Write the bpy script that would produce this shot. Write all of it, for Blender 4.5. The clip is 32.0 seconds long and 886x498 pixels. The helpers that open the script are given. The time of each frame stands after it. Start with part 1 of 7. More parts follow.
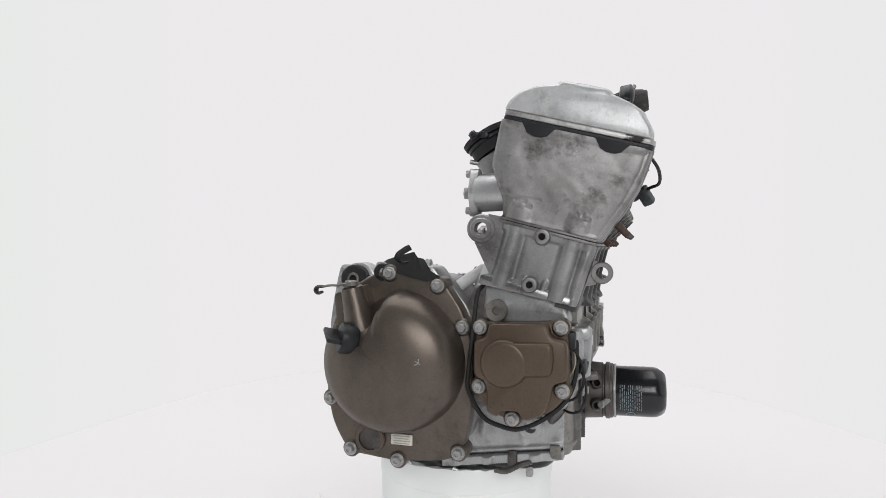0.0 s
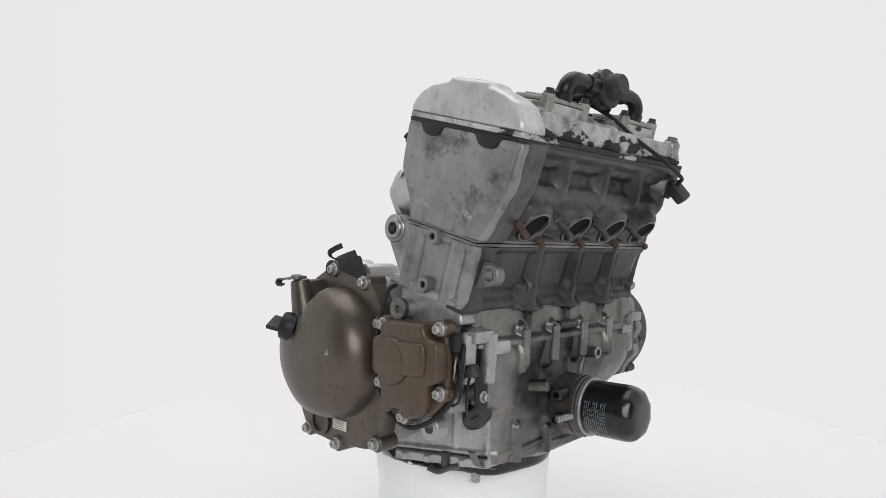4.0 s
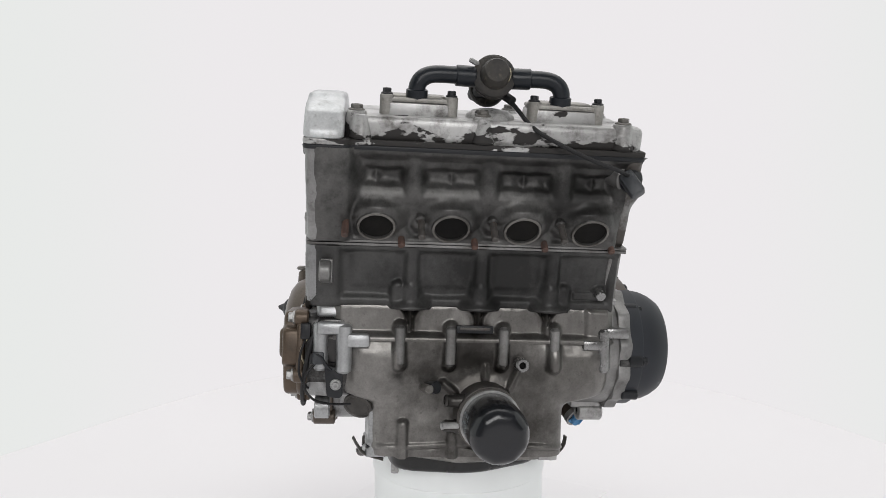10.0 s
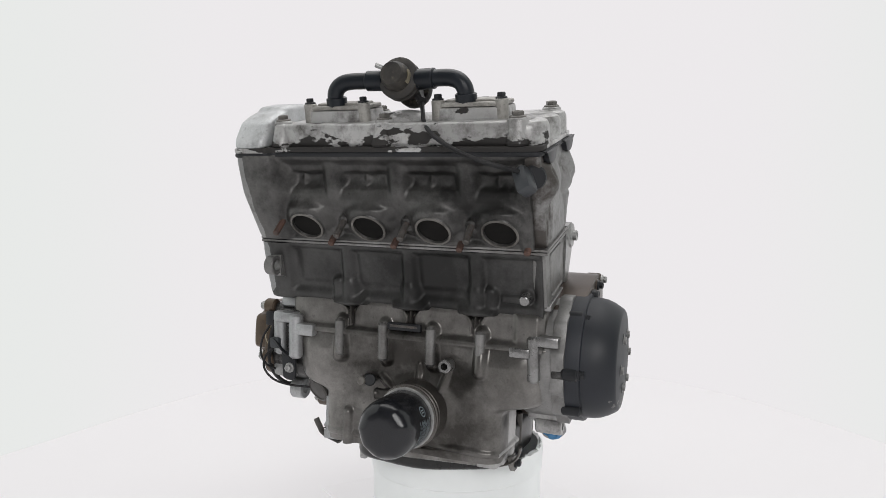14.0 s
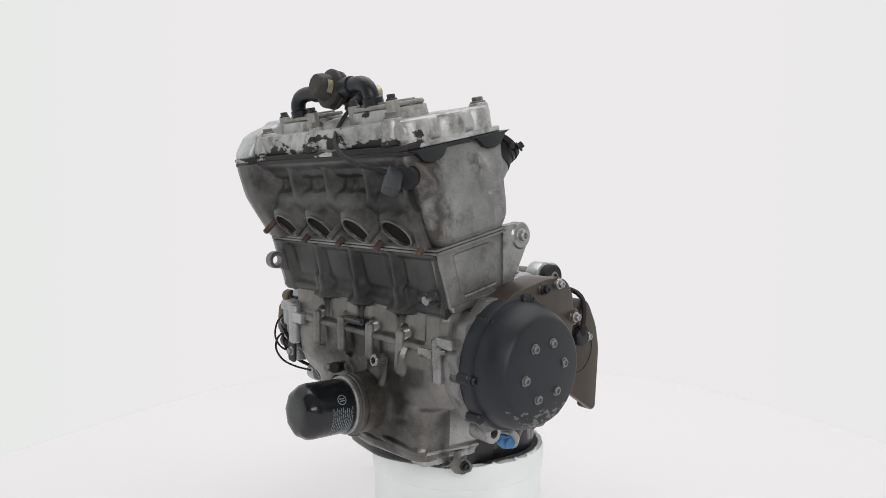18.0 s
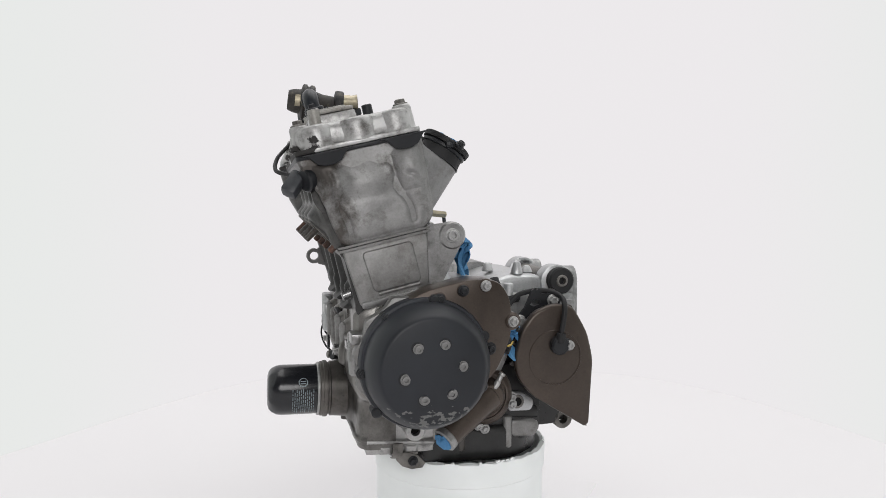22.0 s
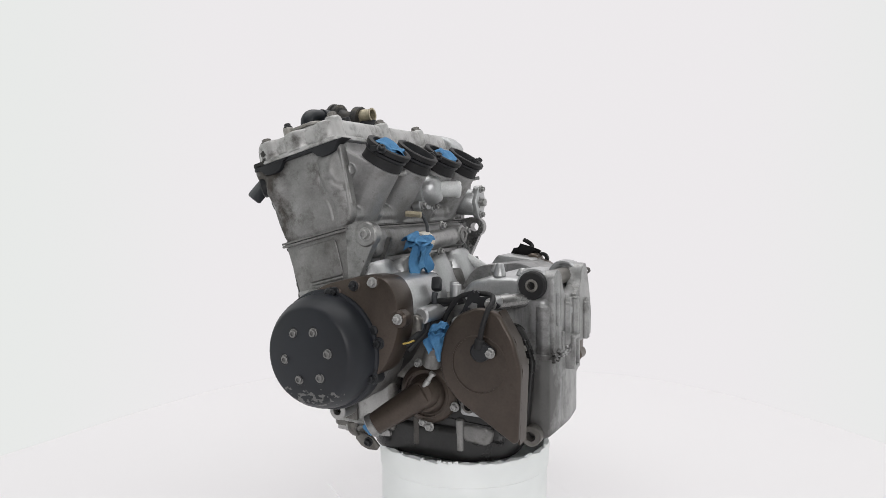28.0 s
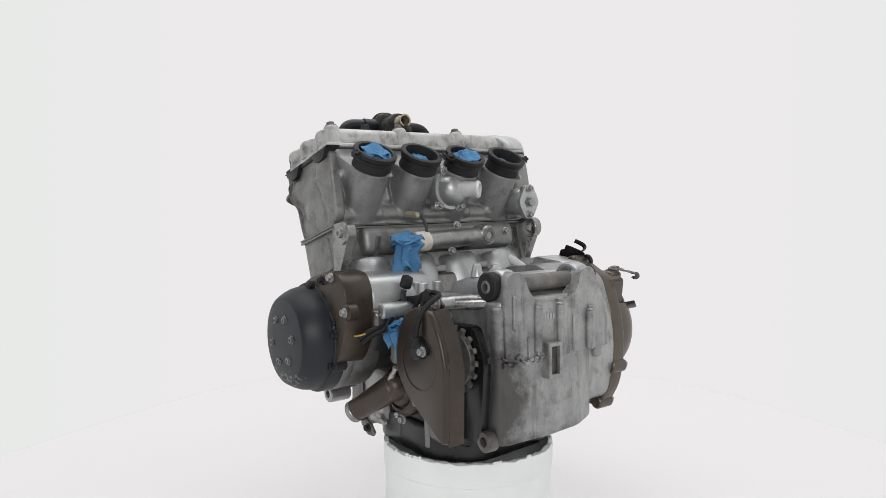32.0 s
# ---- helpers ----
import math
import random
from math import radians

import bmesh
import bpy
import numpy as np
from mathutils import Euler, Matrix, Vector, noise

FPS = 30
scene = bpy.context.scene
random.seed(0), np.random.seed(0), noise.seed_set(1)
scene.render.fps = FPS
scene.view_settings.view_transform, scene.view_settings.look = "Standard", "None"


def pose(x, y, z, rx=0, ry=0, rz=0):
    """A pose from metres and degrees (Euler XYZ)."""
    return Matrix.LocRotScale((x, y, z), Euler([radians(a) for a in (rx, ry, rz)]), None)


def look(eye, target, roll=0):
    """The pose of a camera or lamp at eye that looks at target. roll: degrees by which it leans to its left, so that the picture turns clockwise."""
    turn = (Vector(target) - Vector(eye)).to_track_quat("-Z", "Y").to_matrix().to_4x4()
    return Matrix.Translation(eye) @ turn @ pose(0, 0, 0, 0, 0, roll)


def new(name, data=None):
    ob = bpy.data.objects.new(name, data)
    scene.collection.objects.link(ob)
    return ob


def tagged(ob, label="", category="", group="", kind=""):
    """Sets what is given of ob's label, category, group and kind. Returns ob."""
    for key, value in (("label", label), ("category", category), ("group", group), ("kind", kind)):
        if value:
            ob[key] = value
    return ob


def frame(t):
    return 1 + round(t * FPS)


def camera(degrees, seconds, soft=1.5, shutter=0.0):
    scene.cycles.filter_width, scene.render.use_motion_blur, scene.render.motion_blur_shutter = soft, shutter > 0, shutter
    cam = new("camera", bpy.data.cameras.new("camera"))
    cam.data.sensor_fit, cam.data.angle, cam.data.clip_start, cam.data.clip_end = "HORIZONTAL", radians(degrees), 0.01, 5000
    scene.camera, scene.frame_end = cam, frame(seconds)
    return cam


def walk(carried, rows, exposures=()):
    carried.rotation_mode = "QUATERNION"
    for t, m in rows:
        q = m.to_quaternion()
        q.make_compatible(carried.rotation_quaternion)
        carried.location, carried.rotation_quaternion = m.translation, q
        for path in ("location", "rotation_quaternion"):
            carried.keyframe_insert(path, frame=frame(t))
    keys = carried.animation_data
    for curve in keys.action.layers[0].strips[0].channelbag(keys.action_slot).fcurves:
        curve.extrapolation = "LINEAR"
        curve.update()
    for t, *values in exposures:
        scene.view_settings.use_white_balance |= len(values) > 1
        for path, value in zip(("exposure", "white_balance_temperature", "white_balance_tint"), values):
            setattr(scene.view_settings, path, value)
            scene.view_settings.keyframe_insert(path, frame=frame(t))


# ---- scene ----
# A motorcycle engine turns on a white stand inside a bright curved backdrop. The camera stands still.
SECONDS = 32.0
FLOOR = 0.0
AXIS_Z = 0.39            # height of the plan's zero above the floor
TURN = -6.792            # degrees a second
START = -14.37           # heading of the engine at the start
LEAN = -1.8              # sideways lean of the engine on its stand
BASE = -0.291            # height of the stand's rim in the plan

cam = camera(65.1, SECONDS, soft=0.85)
EYE = Vector((0.0, -1.0, AXIS_Z + 0.0225))
AIM = EYE + Vector((-0.03259, 0.99875, -0.03793))
walk(cam, [(0.0, look(EYE, AIM, 0.234)), (SECONDS, look(EYE, AIM, 0.234))])

# ---- world and light ----
world = bpy.data.worlds.new("world")
scene.world = world
world.use_nodes = True
world.node_tree.nodes["Background"].inputs[0].default_value = (0.80, 0.80, 0.80, 1)
world.node_tree.nodes["Background"].inputs[1].default_value = 0.25


def area(name, size_x, size_y, power, eye, target, colour=(1, 1, 1)):
    data = bpy.data.lights.new(name, "AREA")
    data.shape, data.size, data.size_y, data.energy, data.color = "RECTANGLE", size_x, size_y, power, colour
    ob = new(name, data)
    ob.matrix_world = look(eye, target)
    return ob


area("softbox_light_top", 1.7, 1.5, 18.0, (0, 0.2, 1.8), (0, 0.1, 0.4), (1.0, 0.99, 0.98))
area("softbox_light_front", 1.3, 0.8, 19.5, (0.25, -2.15, 1.05), (0, 0, 0.36), (1.0, 0.99, 0.985))
scene.view_settings.exposure = 0.0


# ---- materials ----
CA, SA = math.cos(radians(13.8)), math.sin(radians(13.8))    # the cylinders lean forward


def nodes_of(name):
    m = bpy.data.materials.new(name)
    m.use_nodes = True
    t = m.node_tree
    return m, t, t.nodes["Principled BSDF"]


def noise_node(t, scale, detail=6.0, rough=0.6, stretch=None):
    coord = t.nodes.new("ShaderNodeTexCoord")
    n = t.nodes.new("ShaderNodeTexNoise")
    n.inputs["Scale"].default_value, n.inputs["Detail"].default_value, n.inputs["Roughness"].default_value = scale, detail, rough
    if stretch:
        mp = t.nodes.new("ShaderNodeMapping")
        mp.inputs["Scale"].default_value = stretch
        t.links.new(coord.outputs["Object"], mp.inputs[0])
        t.links.new(mp.outputs[0], n.inputs["Vector"])
    else:
        t.links.new(coord.outputs["Object"], n.inputs["Vector"])
    return n


def ramp_node(t, source, stops):
    r = t.nodes.new("ShaderNodeValToRGB")
    e = r.color_ramp.elements
    while len(e) < len(stops):
        e.new(0.5)
    for k, (pos, c) in zip(e, stops):
        k.position = pos
        k.color = (*c, 1) if len(c) == 3 else c
    t.links.new(source, r.inputs[0])
    return r


def mix_node(t, fac, a, b, mode="MIX"):
    m = t.nodes.new("ShaderNodeMix")
    m.data_type, m.blend_type = "RGBA", mode
    for val, sock in ((fac, m.inputs[0]), (a, m.inputs[6]), (b, m.inputs[7])):
        if isinstance(val, (int, float)):
            sock.default_value = val
        elif isinstance(val, tuple):
            sock.default_value = (*val, 1)
        else:
            t.links.new(val, sock)
    return m.outputs[2]


def surface(name, dark, light, rough=(0.4, 0.6), metal=0.0, grime_shade=None, grime_shade_at=(0.55, 0.7), scale=9.0, fine=420.0, bump=0.12, coat=0.0, spec=0.5, streak=None, front=None, pits=0.0, tone_patches=()):
    """Aged surface: broad tone from dark to light, grime and painted shade in patches, fine grain and relief."""
    m, t, p = nodes_of(name)
    broad = noise_node(t, scale, 8, 0.65)
    grain = noise_node(t, fine, 4, 0.6)
    col = ramp_node(t, broad.outputs[0], [(0.32, dark), (0.68, light)]).outputs[0]
    speck = ramp_node(t, grain.outputs[0], [(0.3, (0.86, 0.86, 0.86)), (0.62, (1, 1, 1))]).outputs[0]
    col = mix_node(t, 1.0, col, speck, "MULTIPLY")
    if pits:
        # small dark pores and specks
        pore = noise_node(t, 150, 3, 0.55)
        dots = ramp_node(t, pore.outputs[0], [(0.64, (1, 1, 1)), (0.74, (1 - pits,) * 3)]).outputs[0]
        smear = noise_node(t, 46, 6, 0.6, (1.0, 1.0, 0.55))
        cloud = ramp_node(t, smear.outputs[0], [(0.34, (1 - pits * 0.7,) * 3), (0.60, (1, 1, 1))]).outputs[0]
        col = mix_node(t, 1.0, mix_node(t, 1.0, col, dots, "MULTIPLY"), cloud, "MULTIPLY")
    if grime_shade:
        spots = noise_node(t, scale * 2.3, 10, 0.7)
        value = spots.outputs[0]
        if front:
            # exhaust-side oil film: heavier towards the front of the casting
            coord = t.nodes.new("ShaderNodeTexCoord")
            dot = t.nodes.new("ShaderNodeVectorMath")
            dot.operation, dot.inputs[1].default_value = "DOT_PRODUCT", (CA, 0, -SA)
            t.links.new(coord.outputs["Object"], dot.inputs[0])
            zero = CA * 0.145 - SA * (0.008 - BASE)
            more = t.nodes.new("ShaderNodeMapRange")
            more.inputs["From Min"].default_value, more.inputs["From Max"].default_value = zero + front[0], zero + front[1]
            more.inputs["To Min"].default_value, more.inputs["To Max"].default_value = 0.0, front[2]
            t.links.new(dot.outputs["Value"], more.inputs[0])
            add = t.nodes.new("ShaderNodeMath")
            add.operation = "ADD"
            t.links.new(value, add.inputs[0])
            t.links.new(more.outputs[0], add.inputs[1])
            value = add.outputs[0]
        for centre, reach, amount in tone_patches:
            # a soft, ragged patch, darker above zero, lighter below; some paint shade into valleys
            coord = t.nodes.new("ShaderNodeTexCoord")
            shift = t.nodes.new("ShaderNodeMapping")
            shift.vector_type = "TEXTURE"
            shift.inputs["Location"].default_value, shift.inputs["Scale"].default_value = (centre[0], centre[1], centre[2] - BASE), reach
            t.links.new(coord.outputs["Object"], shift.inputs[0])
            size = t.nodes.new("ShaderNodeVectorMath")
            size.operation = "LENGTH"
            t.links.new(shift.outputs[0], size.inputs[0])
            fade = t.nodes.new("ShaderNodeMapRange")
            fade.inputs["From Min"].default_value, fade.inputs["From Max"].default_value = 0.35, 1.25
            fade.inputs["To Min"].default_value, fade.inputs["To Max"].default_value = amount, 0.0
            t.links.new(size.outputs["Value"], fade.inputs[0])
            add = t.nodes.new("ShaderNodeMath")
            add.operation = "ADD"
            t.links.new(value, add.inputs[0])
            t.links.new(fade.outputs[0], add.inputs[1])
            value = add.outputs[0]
        mask = ramp_node(t, value, [(grime_shade_at[0], (0, 0, 0)), (grime_shade_at[1], (0.88, 0.88, 0.88))]).outputs[0]
        if streak:
            # runs of dirty oil down the wall
            runs = noise_node(t, streak, 6, 0.6, (1.0, 1.0, 0.12))
            lines = ramp_node(t, runs.outputs[0], [(0.54, (0, 0, 0)), (0.72, (0.6, 0.6, 0.6))]).outputs[0]
            col = mix_node(t, lines, col, grime_shade)
        col = mix_node(t, mask, col, grime_shade)
    t.links.new(col, p.inputs["Base Color"])
    r = ramp_node(t, broad.outputs[0], [(0.3, (rough[0],) * 3), (0.7, (rough[1],) * 3)])
    t.links.new(r.outputs[0], p.inputs["Roughness"])
    p.inputs["Metallic"].default_value = metal
    p.inputs["Coat Weight"].default_value = coat
    p.inputs["Specular IOR Level"].default_value = spec
    b = t.nodes.new("ShaderNodeBump")
    b.inputs["Strength"].default_value, b.inputs["Distance"].default_value = bump, 0.001
    t.links.new(grain.outputs[0], b.inputs["Height"])
    t.links.new(b.outputs[0], p.inputs["Normal"])
    return m


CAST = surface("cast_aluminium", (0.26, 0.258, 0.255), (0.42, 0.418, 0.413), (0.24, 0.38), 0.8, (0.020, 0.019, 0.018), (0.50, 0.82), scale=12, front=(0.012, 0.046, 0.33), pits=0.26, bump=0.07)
CLEAN = surface("plain_cast_aluminium", (0.235, 0.234, 0.233), (0.39, 0.388, 0.385), (0.22, 0.36), 0.8, (0.11, 0.105, 0.10), (0.49, 0.72), scale=13, pits=0.2, bump=0.07)
DIRTY = surface("dirty_cast_aluminium", (0.15, 0.147, 0.143), (0.305, 0.302, 0.297), (0.42, 0.53), 0.70, (0.070, 0.062, 0.055), (0.51, 0.73), scale=13, pits=0.2, bump=0.08)
WORN = surface("blotchy_cast_aluminium", (0.195, 0.193, 0.191), (0.350, 0.348, 0.346), (0.38, 0.50), 0.64, (0.072, 0.067, 0.063), (0.525, 0.66), scale=11, pits=0.16, bump=0.08)
BLOCKSIDE = surface("grey_block_casting", (0.185, 0.187, 0.189), (0.318, 0.320, 0.322), (0.36, 0.48), 0.66, (0.072, 0.069, 0.066), (0.52, 0.74), scale=9, pits=0.14, bump=0.08)
ENDCAST = surface("stained_cast_aluminium", (0.175, 0.173, 0.170), (0.345, 0.343, 0.340), (0.46, 0.57), 0.66, (0.056, 0.048, 0.042), (0.52, 0.70), scale=13, front=(0.022, 0.041, 0.17), pits=0.2, bump=0.08)
FRONTCAST = surface("oily_cast_aluminium", (0.105, 0.099, 0.091), (0.43, 0.42, 0.40), (0.25, 0.39), 0.78, (0.055, 0.05, 0.044), (0.48, 0.70), scale=6, pits=0.40, bump=0.09)
# Patches darken the left half and a band at window height.
HEADFRONT = surface("smoky_head_casting", (0.050, 0.049, 0.0475), (0.135, 0.132, 0.128), (0.34, 0.50), 0.55, (0.014, 0.0135, 0.013), (0.50, 0.80), scale=15, pits=0.3, bump=0.12, tone_patches=(((0.20, 0.09, 0.06), (0.2, 0.085, 0.05), 0.26), ((0.20, -0.06, 0.075), (0.2, 0.12, 0.022), 0.16)))
BLOCKFRONT = surface("dark_block_casting", (0.039, 0.0385, 0.038), (0.082, 0.081, 0.079), (0.38, 0.52), 0.45, (0.010, 0.0098, 0.0095), (0.50, 0.80), scale=10, pits=0.22, bump=0.10, tone_patches=(((0.19, 0.030, -0.04), (0.2, 0.095, 0.06), 0.30),))
# The last three patches paint shade into the valleys; the others darken or lighten.
BELLY = surface("valley_shaded_crankcase_casting", (0.135, 0.129, 0.121), (0.330, 0.320, 0.306), (0.30, 0.44), 0.78, (0.030, 0.027, 0.024), (0.50, 0.88), scale=7, pits=0.28, bump=0.10, tone_patches=(((0.18, -0.022, -0.152), (0.2, 0.100, 0.046), 0.40), ((0.18, 0.020, -0.232), (0.2, 0.13, 0.055), 0.36), ((0.18, 0.130, -0.130), (0.2, 0.055, 0.080), -0.16), ((0.18, -0.130, -0.130), (0.2, 0.040, 0.060), -0.12), ((0.18, -0.087, -0.078), (0.2, 0.014, 0.034), 0.42), ((0.18, -0.005, -0.078), (0.2, 0.014, 0.034), 0.42), ((0.18, 0.078, -0.078), (0.2, 0.014, 0.034), 0.42)))
ADAPTER = surface("browned_adapter_casting", (0.060, 0.055, 0.050), (0.160, 0.148, 0.137), (0.34, 0.50), 0.6, (0.03, 0.026, 0.022), (0.52, 0.78), scale=16, pits=0.3, bump=0.12)
BELLYSIDE = surface("sump_side_casting", (0.33, 0.327, 0.322), (0.52, 0.516, 0.509), (0.32, 0.46), 0.72, (0.045, 0.042, 0.039), (0.53, 0.76), scale=12, pits=0.2, bump=0.10)
FLANK = surface("bare_sump_alloy", (0.33, 0.336, 0.340), (0.54, 0.548, 0.553), (0.34, 0.48), 0.72, (0.06, 0.057, 0.054), (0.53, 0.76), scale=12, pits=0.16, bump=0.10)
OILY = surface("oily_dark_casting", (0.034, 0.032, 0.030), (0.105, 0.099, 0.093), (0.30, 0.46), 0.7, (0.035, 0.032, 0.028), (0.50, 0.74), scale=11, pits=0.3, bump=0.08)
GRIMY = surface("grimy_aluminium", (0.10, 0.094, 0.086), (0.27, 0.258, 0.24), (0.38, 0.6), 0.45, (0.04, 0.036, 0.032), (0.5, 0.70), scale=16, pits=0.3)
SILVER = surface("silver_alloy", (0.42, 0.428, 0.436), (0.58, 0.586, 0.59), (0.33, 0.47), 0.75, (0.20, 0.195, 0.19), (0.60, 0.82), scale=9, pits=0.16, bump=0.06)
REARCAST = surface("dull_rear_casting", (0.215, 0.2145, 0.214), (0.365, 0.364, 0.362), (0.40, 0.54), 0.60, (0.085, 0.072, 0.069), (0.53, 0.76), scale=14, pits=0.2, bump=0.10)
GEARCAST = surface("streaky_grey_alloy", (0.25, 0.252, 0.254), (0.47, 0.47, 0.466), (0.32, 0.5), 0.55, (0.060, 0.058, 0.056), (0.51, 0.76), scale=12, streak=75, pits=0.3, tone_patches=(((-0.145, 0.068, -0.20), (0.06, 0.045, 0.085), 0.42), ((-0.145, -0.02, -0.262), (0.06, 0.12, 0.016), 0.18)))
BRONZE = surface("bronze_paint", (0.100, 0.083, 0.069), (0.150, 0.125, 0.106), (0.30, 0.40), 0.65, (0.03, 0.026, 0.022), (0.6, 0.8), scale=6, bump=0.08, pits=0.2)
DARKBRONZE = surface("dark_bronze_paint", (0.052, 0.0405, 0.0335), (0.085, 0.066, 0.054), (0.30, 0.42), 0.5, (0.03, 0.026, 0.022), (0.6, 0.8), scale=6, bump=0.08, pits=0.2)
BROWN = surface("warm_bronze_paint", (0.084, 0.060, 0.043), (0.118, 0.087, 0.062), (0.32, 0.44), 0.45, (0.03, 0.026, 0.022), (0.6, 0.8), scale=6, bump=0.08, pits=0.2)
STUD = surface("dark_stud_steel", (0.045, 0.042, 0.040), (0.13, 0.12, 0.112), (0.45, 0.6), 0.4, (0.09, 0.055, 0.042), (0.55, 0.7), scale=60)
BLACK = surface("black_paint", (0.009, 0.010, 0.012), (0.022, 0.023, 0.026), (0.36, 0.52), 0.0, (0.05, 0.05, 0.05), (0.66, 0.8), scale=7, spec=0.32)
RUBBER = surface("black_rubber", (0.009, 0.009, 0.010), (0.022, 0.022, 0.023), (0.50, 0.70), 0.0, (0.06, 0.058, 0.055), (0.62, 0.8), scale=20, spec=0.30)
STEEL = surface("zinc_bolt_steel", (0.25, 0.25, 0.25), (0.48, 0.48, 0.47), (0.35, 0.5), 0.6, (0.14, 0.12, 0.10), (0.6, 0.75), scale=60)
RUST = surface("rusty_steel", (0.045, 0.034, 0.030), (0.125, 0.068, 0.052), (0.6, 0.8), 0.1, (0.05, 0.035, 0.03), (0.5, 0.7), scale=70)
BRASS = surface("dull_brass", (0.34, 0.30, 0.21), (0.54, 0.48, 0.36), (0.35, 0.5), 0.6, (0.12, 0.1, 0.07), (0.6, 0.75), scale=50)
# Soot in the ports; near-black also paints the shade inside bores and drilled holes.
SOOTSHADE = surface("sooty_shaded_bore", (0.005, 0.005, 0.005), (0.014, 0.013, 0.012), (0.8, 0.9), 0.0, scale=30, spec=0.15)
PAN = surface("oily_black_pan", (0.009, 0.009, 0.009), (0.030, 0.030, 0.030), (0.20, 0.40), 0.2, (0.075, 0.074, 0.072), (0.60, 0.8), scale=14, pits=0.3)
GLOSS = surface("filter_gloss_black", (0.007, 0.008, 0.010), (0.012, 0.013, 0.016), (0.17, 0.24), 0.0, scale=5, fine=40, bump=0.02)
GREYPLASTIC = surface("grey_plastic", (0.024, 0.027, 0.031), (0.050, 0.054, 0.060), (0.4, 0.55), 0.0, scale=40)
WHITEWEAR = surface("worn_white_plastic", (0.55, 0.56, 0.56), (0.80, 0.81, 0.81), (0.4, 0.6), 0.0, (0.45, 0.44, 0.40), (0.66, 0.85), scale=12)
YELLOW = surface("yellow_wire", (0.35, 0.25, 0.05), (0.5, 0.36, 0.08), (0.4, 0.6), 0.0, scale=60)
LABEL = surface("pale_label", (0.55, 0.52, 0.45), (0.70, 0.67, 0.60), (0.4, 0.6), 0.0, scale=60)
INK = surface("label_ink", (0.34, 0.34, 0.32), (0.42, 0.42, 0.40), (0.5, 0.6), 0.0, scale=60)
PRINT = surface("pale_blue_print", (0.16, 0.20, 0.22), (0.24, 0.29, 0.31), (0.4, 0.6), 0.0, scale=80)
PAPER = surface("blue_paper", (0.055, 0.17, 0.34), (0.10, 0.26, 0.46), (0.7, 0.9), 0.0, scale=30, fine=500, bump=0.2, spec=0.2)
TAPE = surface("masking_tape", (0.55, 0.50, 0.42), (0.75, 0.72, 0.66), (0.6, 0.8), 0.0, scale=60)


def flaked(name):
    """Silver lacquer that has flaked off along the front edge of the cover, down to dark metal."""
    m, t, p = nodes_of(name)
    coord = t.nodes.new("ShaderNodeTexCoord")
    sep = t.nodes.new("ShaderNodeSeparateXYZ")
    t.links.new(coord.outputs["Object"], sep.inputs[0])
    patch = noise_node(t, 26, 5, 0.55, (1.0, 0.8, 1.6))
    # height along the bores, and how far forward
    dot = t.nodes.new("ShaderNodeVectorMath")
    dot.operation, dot.inputs[1].default_value = "DOT_PRODUCT", (SA, 0, CA)
    t.links.new(coord.outputs["Object"], dot.inputs[0])
    base_b = SA * 0.145 + CA * (0.008 - BASE)
    low = t.nodes.new("ShaderNodeMapRange")
    low.inputs["From Min"].default_value, low.inputs["From Max"].default_value = base_b + 0.119, base_b + 0.140
    low.inputs["To Min"].default_value, low.inputs["To Max"].default_value = 0.10, -0.10
    t.links.new(dot.outputs["Value"], low.inputs[0])
    front = t.nodes.new("ShaderNodeMapRange")
    front.inputs["From Min"].default_value, front.inputs["From Max"].default_value = 0.190, 0.228
    front.inputs["To Min"].default_value, front.inputs["To Max"].default_value = -0.35, -0.01
    t.links.new(sep.outputs[0], front.inputs[0])
    both = t.nodes.new("ShaderNodeMath")
    both.operation = "ADD"
    t.links.new(low.outputs[0], both.inputs[0])
    t.links.new(front.outputs[0], both.inputs[1])
    add = t.nodes.new("ShaderNodeMath")
    add.operation = "ADD"
    t.links.new(patch.outputs[0], add.inputs[0])
    t.links.new(both.outputs[0], add.inputs[1])
    mask = ramp_node(t, add.outputs[0], [(0.505, (0, 0, 0)), (0.525, (1, 1, 1))]).outputs[0]
    broad = noise_node(t, 11, 8, 0.65)
    lac = ramp_node(t, broad.outputs[0], [(0.3, (0.32, 0.317, 0.312)), (0.65, (0.53, 0.53, 0.526))]).outputs[0]
    spots = noise_node(t, 38, 8, 0.7)
    dirt = ramp_node(t, spots.outputs[0], [(0.47, (1, 1, 1)), (0.70, (0.24, 0.228, 0.215))]).outputs[0]
    lac = mix_node(t, 1.0, lac, dirt, "MULTIPLY")
    t.links.new(mix_node(t, mask, lac, (0.028, 0.026, 0.025)), p.inputs["Base Color"])
    rough = ramp_node(t, mask, [(0.0, (0.38,) * 3), (1.0, (0.7,) * 3)])
    t.links.new(rough.outputs[0], p.inputs["Roughness"])
    p.inputs["Metallic"].default_value = 0.35
    b = t.nodes.new("ShaderNodeBump")
    b.inputs["Strength"].default_value, b.inputs["Distance"].default_value, b.invert = 0.5, 0.0008, True
    t.links.new(mask, b.inputs["Height"])
    t.links.new(b.outputs[0], p.inputs["Normal"])
    return m


